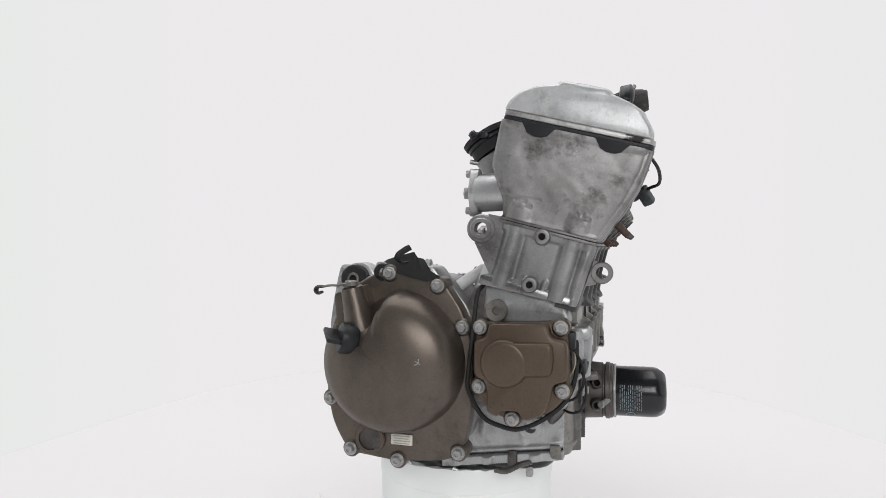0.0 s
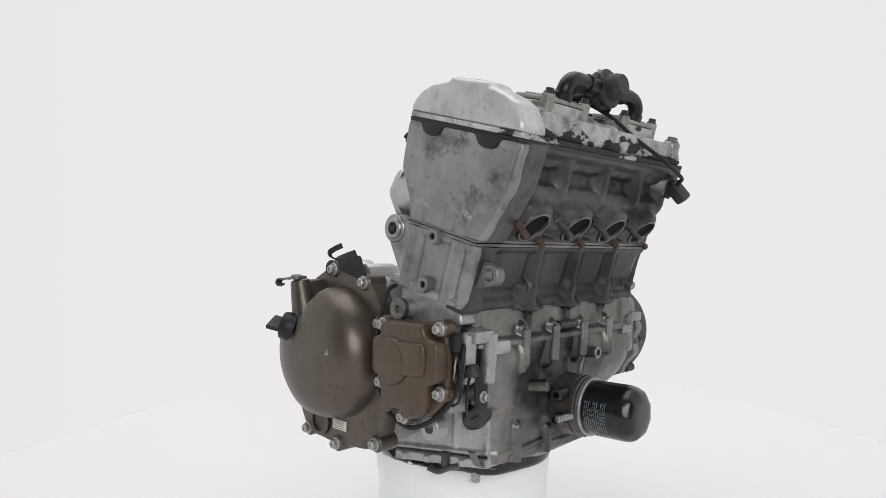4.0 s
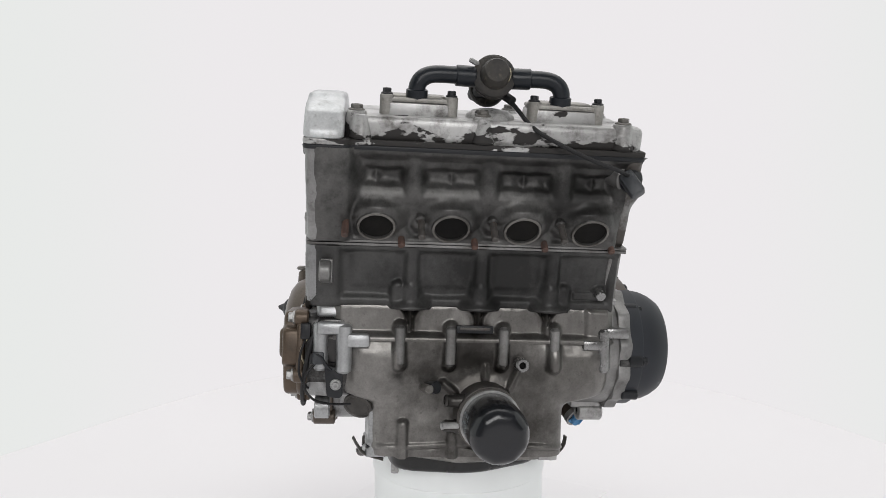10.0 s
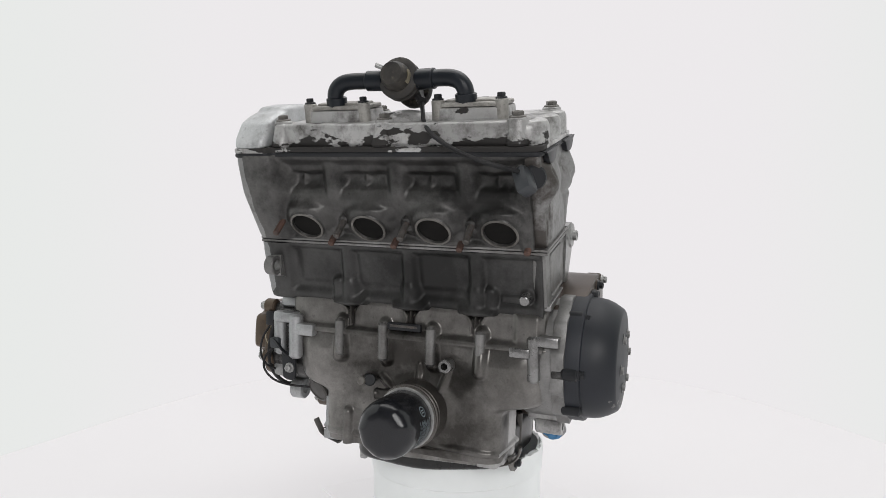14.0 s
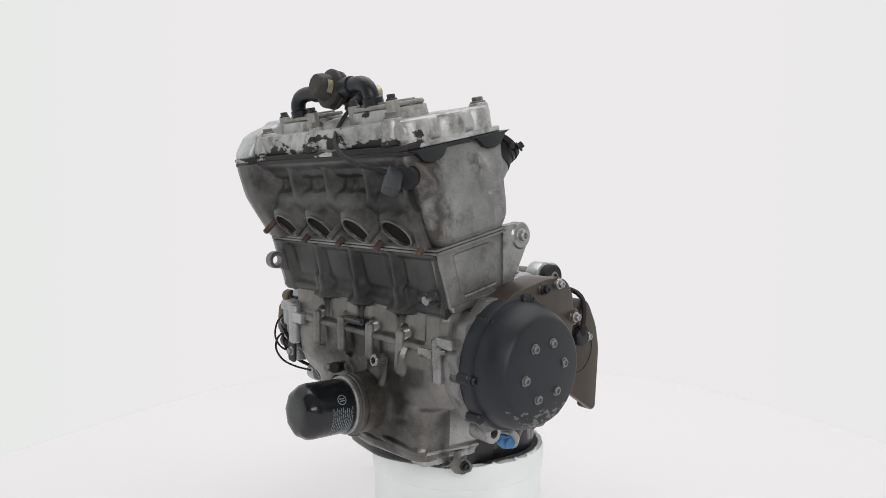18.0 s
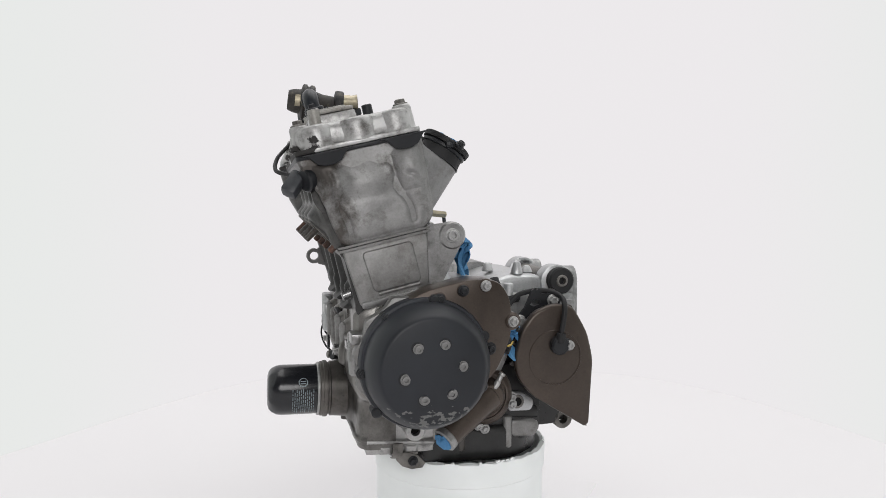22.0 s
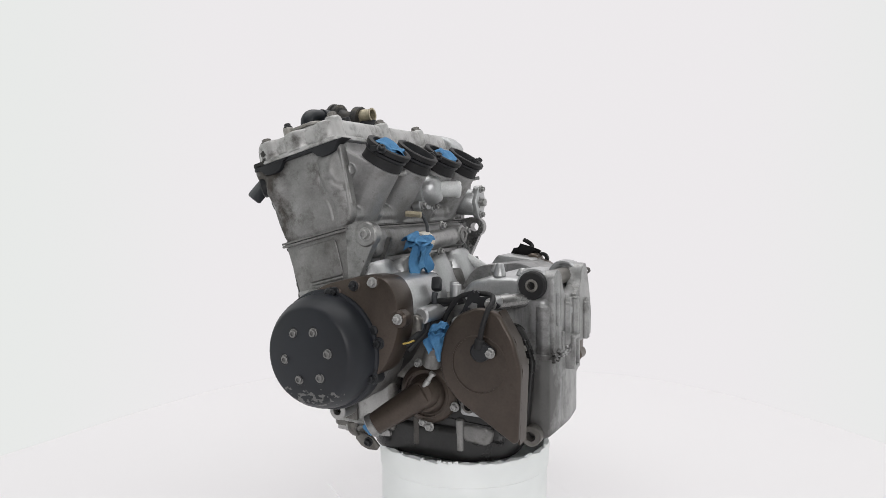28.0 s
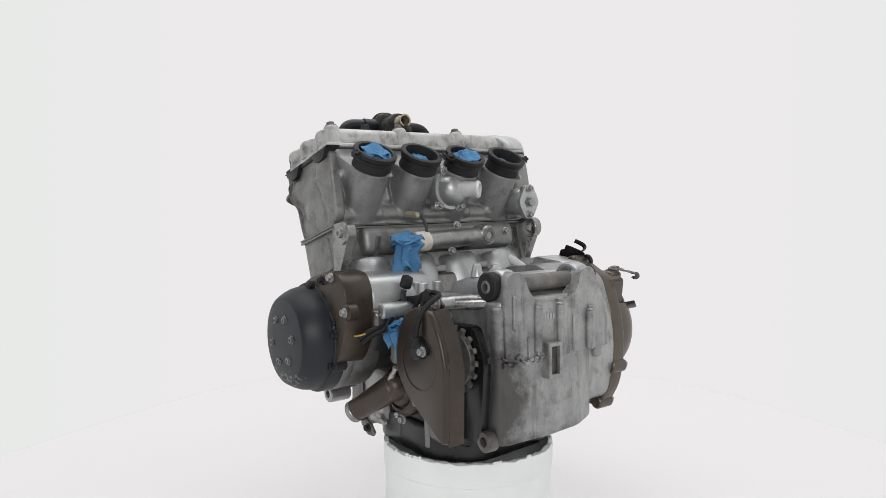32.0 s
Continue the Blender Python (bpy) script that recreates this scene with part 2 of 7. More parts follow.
def chipped(name):
    """Black stator lacquer with pale chips towards the bottom of the disc."""
    m, t, p = nodes_of(name)
    coord = t.nodes.new("ShaderNodeTexCoord")
    sep = t.nodes.new("ShaderNodeSeparateXYZ")
    t.links.new(coord.outputs["Object"], sep.inputs[0])
    patch = noise_node(t, 170, 5, 0.55, (0.7, 1.0, 1.0))
    low = t.nodes.new("ShaderNodeMapRange")
    low.inputs["From Min"].default_value, low.inputs["From Max"].default_value = 0.112, 0.139
    low.inputs["To Min"].default_value, low.inputs["To Max"].default_value = 0.0, -0.36
    t.links.new(sep.outputs[2], low.inputs[0])
    face = t.nodes.new("ShaderNodeMapRange")
    face.inputs["From Min"].default_value, face.inputs["From Max"].default_value = 0.222, 0.234
    face.inputs["To Min"].default_value, face.inputs["To Max"].default_value = -0.16, 0.03
    t.links.new(sep.outputs[1], face.inputs[0])
    both = t.nodes.new("ShaderNodeMath")
    both.operation = "ADD"
    t.links.new(low.outputs[0], both.inputs[0])
    t.links.new(face.outputs[0], both.inputs[1])
    add = t.nodes.new("ShaderNodeMath")
    add.operation = "ADD"
    t.links.new(patch.outputs[0], add.inputs[0])
    t.links.new(both.outputs[0], add.inputs[1])
    mask = ramp_node(t, add.outputs[0], [(0.555, (0, 0, 0)), (0.60, (1, 1, 1))]).outputs[0]
    broad = noise_node(t, 12, 7, 0.6)
    base = ramp_node(t, broad.outputs[0], [(0.35, (0.0065, 0.0080, 0.0115)), (0.65, (0.014, 0.0165, 0.0225))]).outputs[0]
    t.links.new(mix_node(t, mask, base, (0.12, 0.12, 0.118)), p.inputs["Base Color"])
    r = ramp_node(t, broad.outputs[0], [(0.3, (0.42,) * 3), (0.7, (0.58,) * 3)])
    t.links.new(r.outputs[0], p.inputs["Roughness"])
    p.inputs["Specular IOR Level"].default_value = 0.45
    return m


FLAKED = flaked("flaked_silver_lacquer")
CHIPPED = chipped("chipped_black_lacquer")


def glow(name, colour, strength):
    """Diffusing cloth of the light tent, its brightness put in as emission."""
    m = bpy.data.materials.new(name)
    m.use_nodes = True
    t = m.node_tree
    t.nodes.remove(t.nodes["Principled BSDF"])
    e = t.nodes.new("ShaderNodeEmission")
    e.inputs[0].default_value, e.inputs[1].default_value = (*colour, 1), strength
    t.links.new(e.outputs[0], t.nodes["Material Output"].inputs[0])
    return m


CLOTH = glow("glowing_white_cloth", (0.832, 0.809, 0.824), 1.0)
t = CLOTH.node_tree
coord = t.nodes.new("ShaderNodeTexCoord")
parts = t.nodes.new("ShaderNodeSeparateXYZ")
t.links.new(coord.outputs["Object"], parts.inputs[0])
reach = t.nodes.new("ShaderNodeMapRange")        # the glow is painted duller and greener towards the open front edges
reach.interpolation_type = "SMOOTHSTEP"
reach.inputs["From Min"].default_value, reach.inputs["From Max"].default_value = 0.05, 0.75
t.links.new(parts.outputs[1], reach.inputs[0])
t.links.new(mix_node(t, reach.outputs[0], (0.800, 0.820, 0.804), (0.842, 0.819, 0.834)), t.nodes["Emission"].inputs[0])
WHITEGLOW = surface("white_floor_added_glow", (0.325, 0.320, 0.322), (0.335, 0.330, 0.332), (0.7, 0.85), 0.0, scale=2, fine=900, bump=0.0, spec=0.15)
bsdf = WHITEGLOW.node_tree.nodes["Principled BSDF"]      # glow added to even floor and board out with the backdrop
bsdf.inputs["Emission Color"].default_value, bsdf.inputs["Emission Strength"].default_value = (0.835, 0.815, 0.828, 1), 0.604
ROOM = surface("grey_room_paint", (0.38, 0.38, 0.38), (0.46, 0.46, 0.46), (0.7, 0.9), 0.0, scale=2, fine=60)


# ---- building helpers ----


def side(p, q, h):
    """Plan of the engine's flank: forward, up; h across."""
    return Vector((p, h, q))


def tilt(a, b, h):
    """The cylinders' own tilted frame: a forward and down, b up along the bores, h across."""
    return Vector((0.145 + CA * a + SA * b, h, 0.008 - SA * a + CA * b))


def front(p, q, h):
    """Across, up; h forward."""
    return Vector((h, p, q))


def plan(p, q, h):
    return Vector((p, q, h))


def tplan(p, q, h):
    """Tilted frame seen from above the cover: a, across; h along the bores."""
    return tilt(p, h, q)


def rounded(pts, r, n=4):
    """The polygon with its corners rounded to r."""
    out = []
    k = len(pts)
    for i in range(k):
        p0, p1, p2 = Vector(pts[i - 1]), Vector(pts[i]), Vector(pts[(i + 1) % k])
        d0, d1 = p0 - p1, p2 - p1
        c = min(r, d0.length * 0.45, d1.length * 0.45)
        a, b = p1 + d0.normalized() * c, p1 + d1.normalized() * c
        for j in range(n + 1):
            s = j / n
            out.append(tuple((1 - s) ** 2 * a + 2 * s * (1 - s) * p1 + s * s * b))
    return out


def circle(cx, cy, r, n=28, ry=None):
    return [(cx + r * math.cos(2 * math.pi * i / n), cy + (ry or r) * math.sin(2 * math.pi * i / n)) for i in range(n)]


def stack(bm, rings, cap=True):
    """Skin rings of equal count; caps the ends."""
    loops = [[bm.verts.new(p) for p in ring] for ring in rings]
    n = len(loops[0])
    for a, b in zip(loops, loops[1:]):
        for i in range(n):
            bm.faces.new((a[i], a[(i + 1) % n], b[(i + 1) % n], b[i]))
    if cap:
        bm.faces.new(loops[0][::-1])
        bm.faces.new(loops[-1])
    return loops


def prism(pts, lo, hi, to=side, bevel=0.0, segs=2, bm=None, taper=None):
    """A polygon drawn out from lo to hi in the frame of to; its two end faces' edges bevelled."""
    bm = bm or bmesh.new()
    cx, cy = sum(p[0] for p in pts) / len(pts), sum(p[1] for p in pts) / len(pts)

    def inset(d):
        res = []
        for x, y in pts:
            v = Vector((x - cx, y - cy))
            res.append((x - v.normalized().x * d, y - v.normalized().y * d))
        return res
    levels = []
    s = 1 if hi > lo else -1
    if bevel:
        for j in range(segs + 1):
            ang = math.pi / 2 * j / segs
            levels.append((bevel * (1 - math.sin(ang)), lo + s * bevel * (1 - math.cos(ang))))
        for j in range(segs + 1):
            ang = math.pi / 2 * j / segs
            levels.append((bevel * (1 - math.cos(ang)), hi - s * bevel * (1 - math.sin(ang))))
    else:
        levels = [(0, lo), (0, hi)]
    rings = []
    for d, h in levels:
        f = 0 if not taper else taper * (h - lo) / (hi - lo)
        rings.append([to(x, y, h) for x, y in inset(d + f)])
    stack(bm, rings)
    return bm


def frame_of(way):
    z = Vector(way).normalized()
    x = z.cross(Vector((0, 0, 1)))
    if x.length < 1e-4:
        x = Vector((1, 0, 0))
    x.normalize()
    return x, z.cross(x), z


def lathe(profile, origin, way, segs=32, bm=None, squash=1.0):
    """A turned body: profile of (radius, distance along way)."""
    bm = bm or bmesh.new()
    x, y, z = frame_of(way)
    o = Vector(origin)
    rings = []
    for r, h in profile:
        r = max(r, 1e-5)
        rings.append([o + z * h + (x * math.cos(2 * math.pi * i / segs) + y * math.sin(2 * math.pi * i / segs) * squash) * r for i in range(segs)])
    stack(bm, rings)
    return bm


def rod(a, b, r, segs=16, bm=None, bevel=0.0, r2=None):
    a, b = Vector(a), Vector(b)
    n = (b - a).length
    r2 = r if r2 is None else r2
    e = min(bevel, n * 0.4)
    prof = [(r - e, 0), (r, e), (r2, n - e), (r2 - e, n)] if e else [(r, 0), (r2, n)]
    return lathe(prof, a, b - a, segs, bm)


def smooth_path(pts, n=6):
    pts = [Vector(p) for p in pts]
    if len(pts) < 3:
        return pts
    ext = [2 * pts[0] - pts[1]] + pts + [2 * pts[-1] - pts[-2]]
    out = []
    for i in range(1, len(ext) - 2):
        p0, p1, p2, p3 = ext[i - 1:i + 3]
        for j in range(n):
            s = j / n
            out.append(0.5 * (2 * p1 + (p2 - p0) * s + (2 * p0 - 5 * p1 + 4 * p2 - p3) * s * s + (3 * p1 - p0 - 3 * p2 + p3) * s ** 3))
    out.append(pts[-1])
    return out


def tube(pts, r, segs=10, bm=None, n=6, flat=1.0):
    """A hose or wire along a smooth path."""
    bm = bm or bmesh.new()
    path = smooth_path(pts, n)
    up = None
    rings = []
    for i, p in enumerate(path):
        d = (path[min(i + 1, len(path) - 1)] - path[max(i - 1, 0)]).normalized()
        if up is None:
            up = frame_of(d)[0]
        up = (up - d * up.dot(d)).normalized()
        w = d.cross(up)
        rings.append([p + (up * math.cos(2 * math.pi * k / segs) + w * math.sin(2 * math.pi * k / segs) * flat) * r for k in range(segs)])
    stack(bm, rings)
    return bm


def box(c, size, bm=None, bevel=0.002, turn=None):
    """A rounded block by centre and size."""
    bm = bm or bmesh.new()
    x, y, z = (s / 2 for s in size)
    e = min(bevel, x * 0.45, y * 0.45, z * 0.45)
    pts = rounded([(-x, -y), (x, -y), (x, y), (-x, y)], e * 1.5, 2)
    rings = []
    for d, h in ((e, -z), (e * 0.3, -z + e * 0.3), (0, -z + e), (0, z - e), (e * 0.3, z - e * 0.3), (e, z)):
        rings.append([Vector((px * (1 - d / x), py * (1 - d / y), h)) for px, py in pts])
    m = (turn.to_4x4() if turn else Matrix())
    stack(bm, [[Vector(c) + m @ p for p in ring] for ring in rings])
    return bm


def ring(origin, way, r_out, r_in, h, bm=None, segs=28, bevel=0.0012):
    """A flat ring or eye with a hole right through."""
    bm = bm or bmesh.new()
    x, y, z = frame_of(way)
    o = Vector(origin)
    prof = [(r_in, 0), (r_out - bevel, 0), (r_out, bevel), (r_out, h - bevel), (r_out - bevel, h), (r_in, h)]
    loops = [[bm.verts.new(o + z * d + (x * math.cos(2 * math.pi * i / segs) + y * math.sin(2 * math.pi * i / segs)) * r) for i in range(segs)] for r, d in prof]
    for a, b in zip(loops, loops[1:] + loops[:1]):
        for i in range(segs):
            bm.faces.new((a[i], a[(i + 1) % segs], b[(i + 1) % segs], b[i]))
    return bm


def smax(a, b, k):
    """The larger of two height fields, with a fillet of width k where they cross."""
    d = np.maximum(k - np.abs(a - b), 0.0) / k
    return np.maximum(a, b) + d * d * k / 4


def smin(a, b, k):
    return -smax(-a, -b, k)


def to_line(x, y, p, q):
    """Distance from the line between p and q."""
    dx, dy = q[0] - p[0], q[1] - p[1]
    f = np.clip(((x - p[0]) * dx + (y - p[1]) * dy) / (dx * dx + dy * dy), 0, 1)
    return np.hypot(x - p[0] - f * dx, y - p[1] - f * dy)


def to_box(x, y, x0, x1, y0, y1):
    """Signed distance from a rectangle, negative inside."""
    dx, dy = np.abs(x - (x0 + x1) / 2) - (x1 - x0) / 2, np.abs(y - (y0 + y1) / 2) - (y1 - y0) / 2
    return np.hypot(np.maximum(dx, 0), np.maximum(dy, 0)) + np.minimum(np.maximum(dx, dy), 0)


def raised(d, top, steep=2.2, soft=0.0015):
    """Height of a boss with drafted, rounded sides: top inside, falling where d grows."""
    return top - steep * soft * np.logaddexp(0, d / soft)


def lumps(x, y, scale, size, seed=0.0):
    """Uneven cast skin."""
    out = np.zeros_like(x)
    for i in range(x.shape[0]):
        for j in range(x.shape[1]):
            out[i, j] = noise.noise(Vector((x[i, j] * scale, y[i, j] * scale, seed)))
    return out * size


def casting(x, y, h, to, back):
    """A cast wall as a solid: height h over the grid x, y in the frame of to, closed behind at back."""
    bm = bmesh.new()
    n, m = x.shape
    top = [[bm.verts.new(to(x[i, j], y[i, j], h[i, j])) for j in range(m)] for i in range(n)]
    rim = [(0, j) for j in range(m - 1)] + [(i, m - 1) for i in range(n - 1)] + [(n - 1, j) for j in range(m - 1, 0, -1)] + [(i, 0) for i in range(n - 1, 0, -1)]
    low = [bm.verts.new(to(x[i, j], y[i, j], back)) for i, j in rim]
    for i in range(n - 1):
        for j in range(m - 1):
            bm.faces.new((top[i][j], top[i][j + 1], top[i + 1][j + 1], top[i + 1][j]))
    for k, (i, j) in enumerate(rim):
        e = (k + 1) % len(rim)
        bm.faces.new((top[rim[e][0]][rim[e][1]], top[i][j], low[k], low[e]))
    bm.faces.new(low)
    return bm


def across(b, v, h):
    """Tilted frame for the front wall: across, along the bores; h forward."""
    return tilt(h, v, b)


def grid(x0, x1, nx, y0, y1, ny):
    return np.meshgrid(np.linspace(x0, x1, nx), np.linspace(y0, y1, ny))


def finish(bm, name, material, sharp=38):
    bmesh.ops.recalc_face_normals(bm, faces=bm.faces)
    me = bpy.data.meshes.new(name)
    bm.to_mesh(me)
    bm.free()
    me.materials.append(material)
    for f in me.polygons:
        f.use_smooth = True
    me.set_sharp_from_angle(angle=radians(sharp))
    return me


def part(name, bm, material, parent, label="", sharp=38):
    """Link a bmesh in plan coordinates as one mesh under a thing or a part."""
    if parent is not None:
        bmesh.ops.translate(bm, verts=bm.verts, vec=(0, 0, -BASE))
    ob = new(name, finish(bm, name, material, sharp))
    ob.parent = parent
    if label:
        tagged(ob, label)
    return ob


def hex_bolt_mesh(name, r, h, material, socket=False):
    bm = bmesh.new()
    lathe([(r * 1.45, 0), (r * 1.45, h * 0.22), (r * 1.25, h * 0.34), (r * 0.9, h * 0.36)], (0, 0, 0), (0, 0, 1), 20, bm)
    if socket:
        lathe([(r, h * 0.3), (r, h * 0.9), (r * 0.9, h), (r * 0.55, h), (r * 0.5, h * 0.6), (0, h * 0.6)], (0, 0, 0), (0, 0, 1), 16, bm)
    else:
        lathe([(r * 1.05, h * 0.3), (r * 1.05, h * 0.88), (r * 0.86, h), (r * 0.5, h), (r * 0.42, h * 0.86), (0, h * 0.84)], (0, 0, 0), (0, 0, 1), 6, bm)
    return finish(bm, name, material, 25)


BOLT = hex_bolt_mesh("bolt", 0.0055, 0.0082, STEEL)
BOLT_SMALL = hex_bolt_mesh("small_bolt", 0.0045, 0.007, STEEL)
BOLT_SOCKET = hex_bolt_mesh("socket_bolt", 0.0065, 0.008, STEEL, True)
BOLT_DARK = hex_bolt_mesh("dark_bolt", 0.0045, 0.007, BLACK)
BOLT_DISC = hex_bolt_mesh("disc_bolt", 0.0046, 0.0042, ENDCAST, True)
BOLT_COVER = hex_bolt_mesh("cover_bolt", 0.0062, 0.007, GRIMY)


def bolt(parent, at, way, mesh=BOLT, name="bolt", spin=0.0):
    ob = new(name, mesh)
    ob.parent = parent
    x, y, z = frame_of(way)
    m = Matrix((x, y, z)).transposed().to_4x4()
    ob.matrix_basis = Matrix.Translation(Vector(at) - Vector((0, 0, BASE))) @ m @ Matrix.Rotation(spin, 4, "Z")
    return ob


LEFT, RIGHT, FWD, REAR, UP = (0, 1, 0), (0, -1, 0), (1, 0, 0), (-1, 0, 0), (0, 0, 1)
BORE = tilt(0, 1, 0) - tilt(0, 0, 0)
MOVERS = []              # things that turn with the stand, and their place at heading zero


# ---- the setting ----
def setting():
    bm = bmesh.new()
    prism([(-3.0, -3.0), (3.0, -3.0), (3.0, 3.0), (-3.0, 3.0)], FLOOR - 0.05, FLOOR, plan, bm=bm)
    tagged(part("floor", bm, WHITEGLOW, None), "matt white studio floor with added glow", "floor", kind="structure")
    # curved backdrop, wings near the camera and the far sweep between them
    line = [(-1.06, -0.72), (-0.98, -0.35), (-0.90, -0.05), (-0.79, 0.236), (-0.70, 0.48), (-0.58, 0.72), (-0.38, 0.90), (0.0, 0.97)]
    left = smooth_path([(x, y, 0) for x, y in line], 5)
    full = left + [Vector((-p.x, p.y, 0)) for p in left[-2::-1]]
    full = [Vector((p.x + (0.03 if p.x > 0 else 0), p.y, 0)) for p in full]

    def sheet(name, pts, material, label):
        bm = bmesh.new()
        rows = []
        for h in (0.001, 0.5, 1.0, 1.5, 1.9):
            rows.append([bm.verts.new((p.x, p.y, h)) for p in pts])
        back = []
        for h in (0.001, 0.5, 1.0, 1.5, 1.9):
            back.append([bm.verts.new((p.x * 1.01, p.y * 1.01 + 0.004, h)) for p in pts])
        for grid, flip in ((rows, 1), (back, 0)):
            for a, b in zip(grid, grid[1:]):
                for i in range(len(pts) - 1):
                    q = (a[i], a[i + 1], b[i + 1], b[i])
                    bm.faces.new(q if flip else q[::-1])
        me = bpy.data.meshes.new(name)
        bm.to_mesh(me)
        bm.free()
        me.materials.append(material)
        for f in me.polygons:
            f.use_smooth = True
        return tagged(new(name, me), label, "backdrop", kind="structure")
    sheet("backdrop", full, CLOTH, "white cloth backdrop curving round the stand, its brightness put in as glow")
    for name, pts, lo, hi in (("wall_north", [(-3, 3), (3, 3), (3, 3.1), (-3, 3.1)], 0, 2.6), ("wall_south", [(-3, -3.1), (3, -3.1), (3, -3), (-3, -3)], 0, 2.6),
                              ("wall_west", [(-3.1, -3), (-3, -3), (-3, 3), (-3.1, 3)], 0, 2.6), ("wall_east", [(3, -3), (3.1, -3), (3.1, 3), (3, 3)], 0, 2.6),
                              ("ceiling", [(-3.1, -3.1), (3.1, -3.1), (3.1, 3.1), (-3.1, 3.1)], 2.6, 2.7)):
        tagged(part(name, prism(pts, lo, hi, plan), ROOM, None), "plain grey painted studio " + ("ceiling" if name == "ceiling" else "wall"), name.split("_")[0], kind="structure")


def stand():
    """White tub that carries the engine, on a square white board."""
    tub = tagged(new("round_stand"), "white plastic tub stand with a ragged upper rim", "stand")
    cx, cy = 0.0023, -0.0109
    z1 = AXIS_Z + BASE
    random.seed(5)
    bm = bmesh.new()
    segs = 96
    prof = [(0.120, 0.012), (0.1205, z1 - 0.033), (0.1225, z1 - 0.031), (0.1235, z1 - 0.004), (0.1225, z1), (0.1165, z1 + 0.0005), (0.1150, z1 - 0.004), (0.114, 0.016)]
    loops = []
    for k, (r, h) in enumerate(prof):
        lp = []
        for i in range(segs):
            a = 2 * math.pi * i / segs
            j = random.uniform(-0.0016, 0.0014) if k in (4, 5) else 0
            rr = r + (random.uniform(-0.0007, 0.0008) if k in (3, 4) else 0)
            lp.append(bm.verts.new((cx + rr * math.cos(a), cy + rr * math.sin(a), h + j)))
        loops.append(lp)
    for a, b in zip(loops, loops[1:]):
        for i in range(segs):
            bm.faces.new((a[i], a[(i + 1) % segs], b[(i + 1) % segs], b[i]))
    bm.faces.new(loops[-1])
    bm.faces.new(loops[0][::-1])
    ob = new("tub_wall", finish(bm, "tub_wall", TUB))
    ob.parent = tub
    for i in range(22):
        a = random.uniform(0, 2 * math.pi)
        bm = bmesh.new()
        c = Vector((cx + 0.1205 * math.cos(a), cy + 0.1205 * math.sin(a), z1 + 0.0012))
        box(c, (random.uniform(0.004, 0.009), random.uniform(0.002, 0.004), random.uniform(0.002, 0.004)), bm, 0.0012, Euler((random.uniform(-.4, .4), random.uniform(-.5, .5), a + 1.57)).to_matrix())
        fl = new("rim_flake", finish(bm, "rim_flake", TUB))
        fl.parent = tub
    MOVERS.append((tub, Matrix()))
    board = tagged(new("turntable_board"), "square white turntable board with added glow on the studio floor", "turntable")
    c = [(0.225 * math.cos(radians(k)), 0.225 * math.sin(radians(k))) for k in (-8, 82, 172, 262)]
    ob = new("board", finish(prism(rounded(c, 0.004, 2), 0.001, 0.004, plan, 0.001), "board", WHITEGLOW))
    ob.parent = board
    MOVERS.append((board, Matrix()))


TUB = surface("tub_white_plastic", (0.915, 0.945, 0.940), (0.925, 0.952, 0.948), (0.50, 0.54), 0.0, scale=3, fine=4, bump=0.0)
ENGINE = tagged(new("motorcycle_engine"), "used four-cylinder motorcycle engine with grey castings and bronze covers", "engine")
MOVERS.append((ENGINE, Matrix.Rotation(radians(START), 4, "Z") @ Matrix.Rotation(radians(LEAN), 4, "X")))
PORTS = (-0.130, -0.046, 0.036, 0.115)


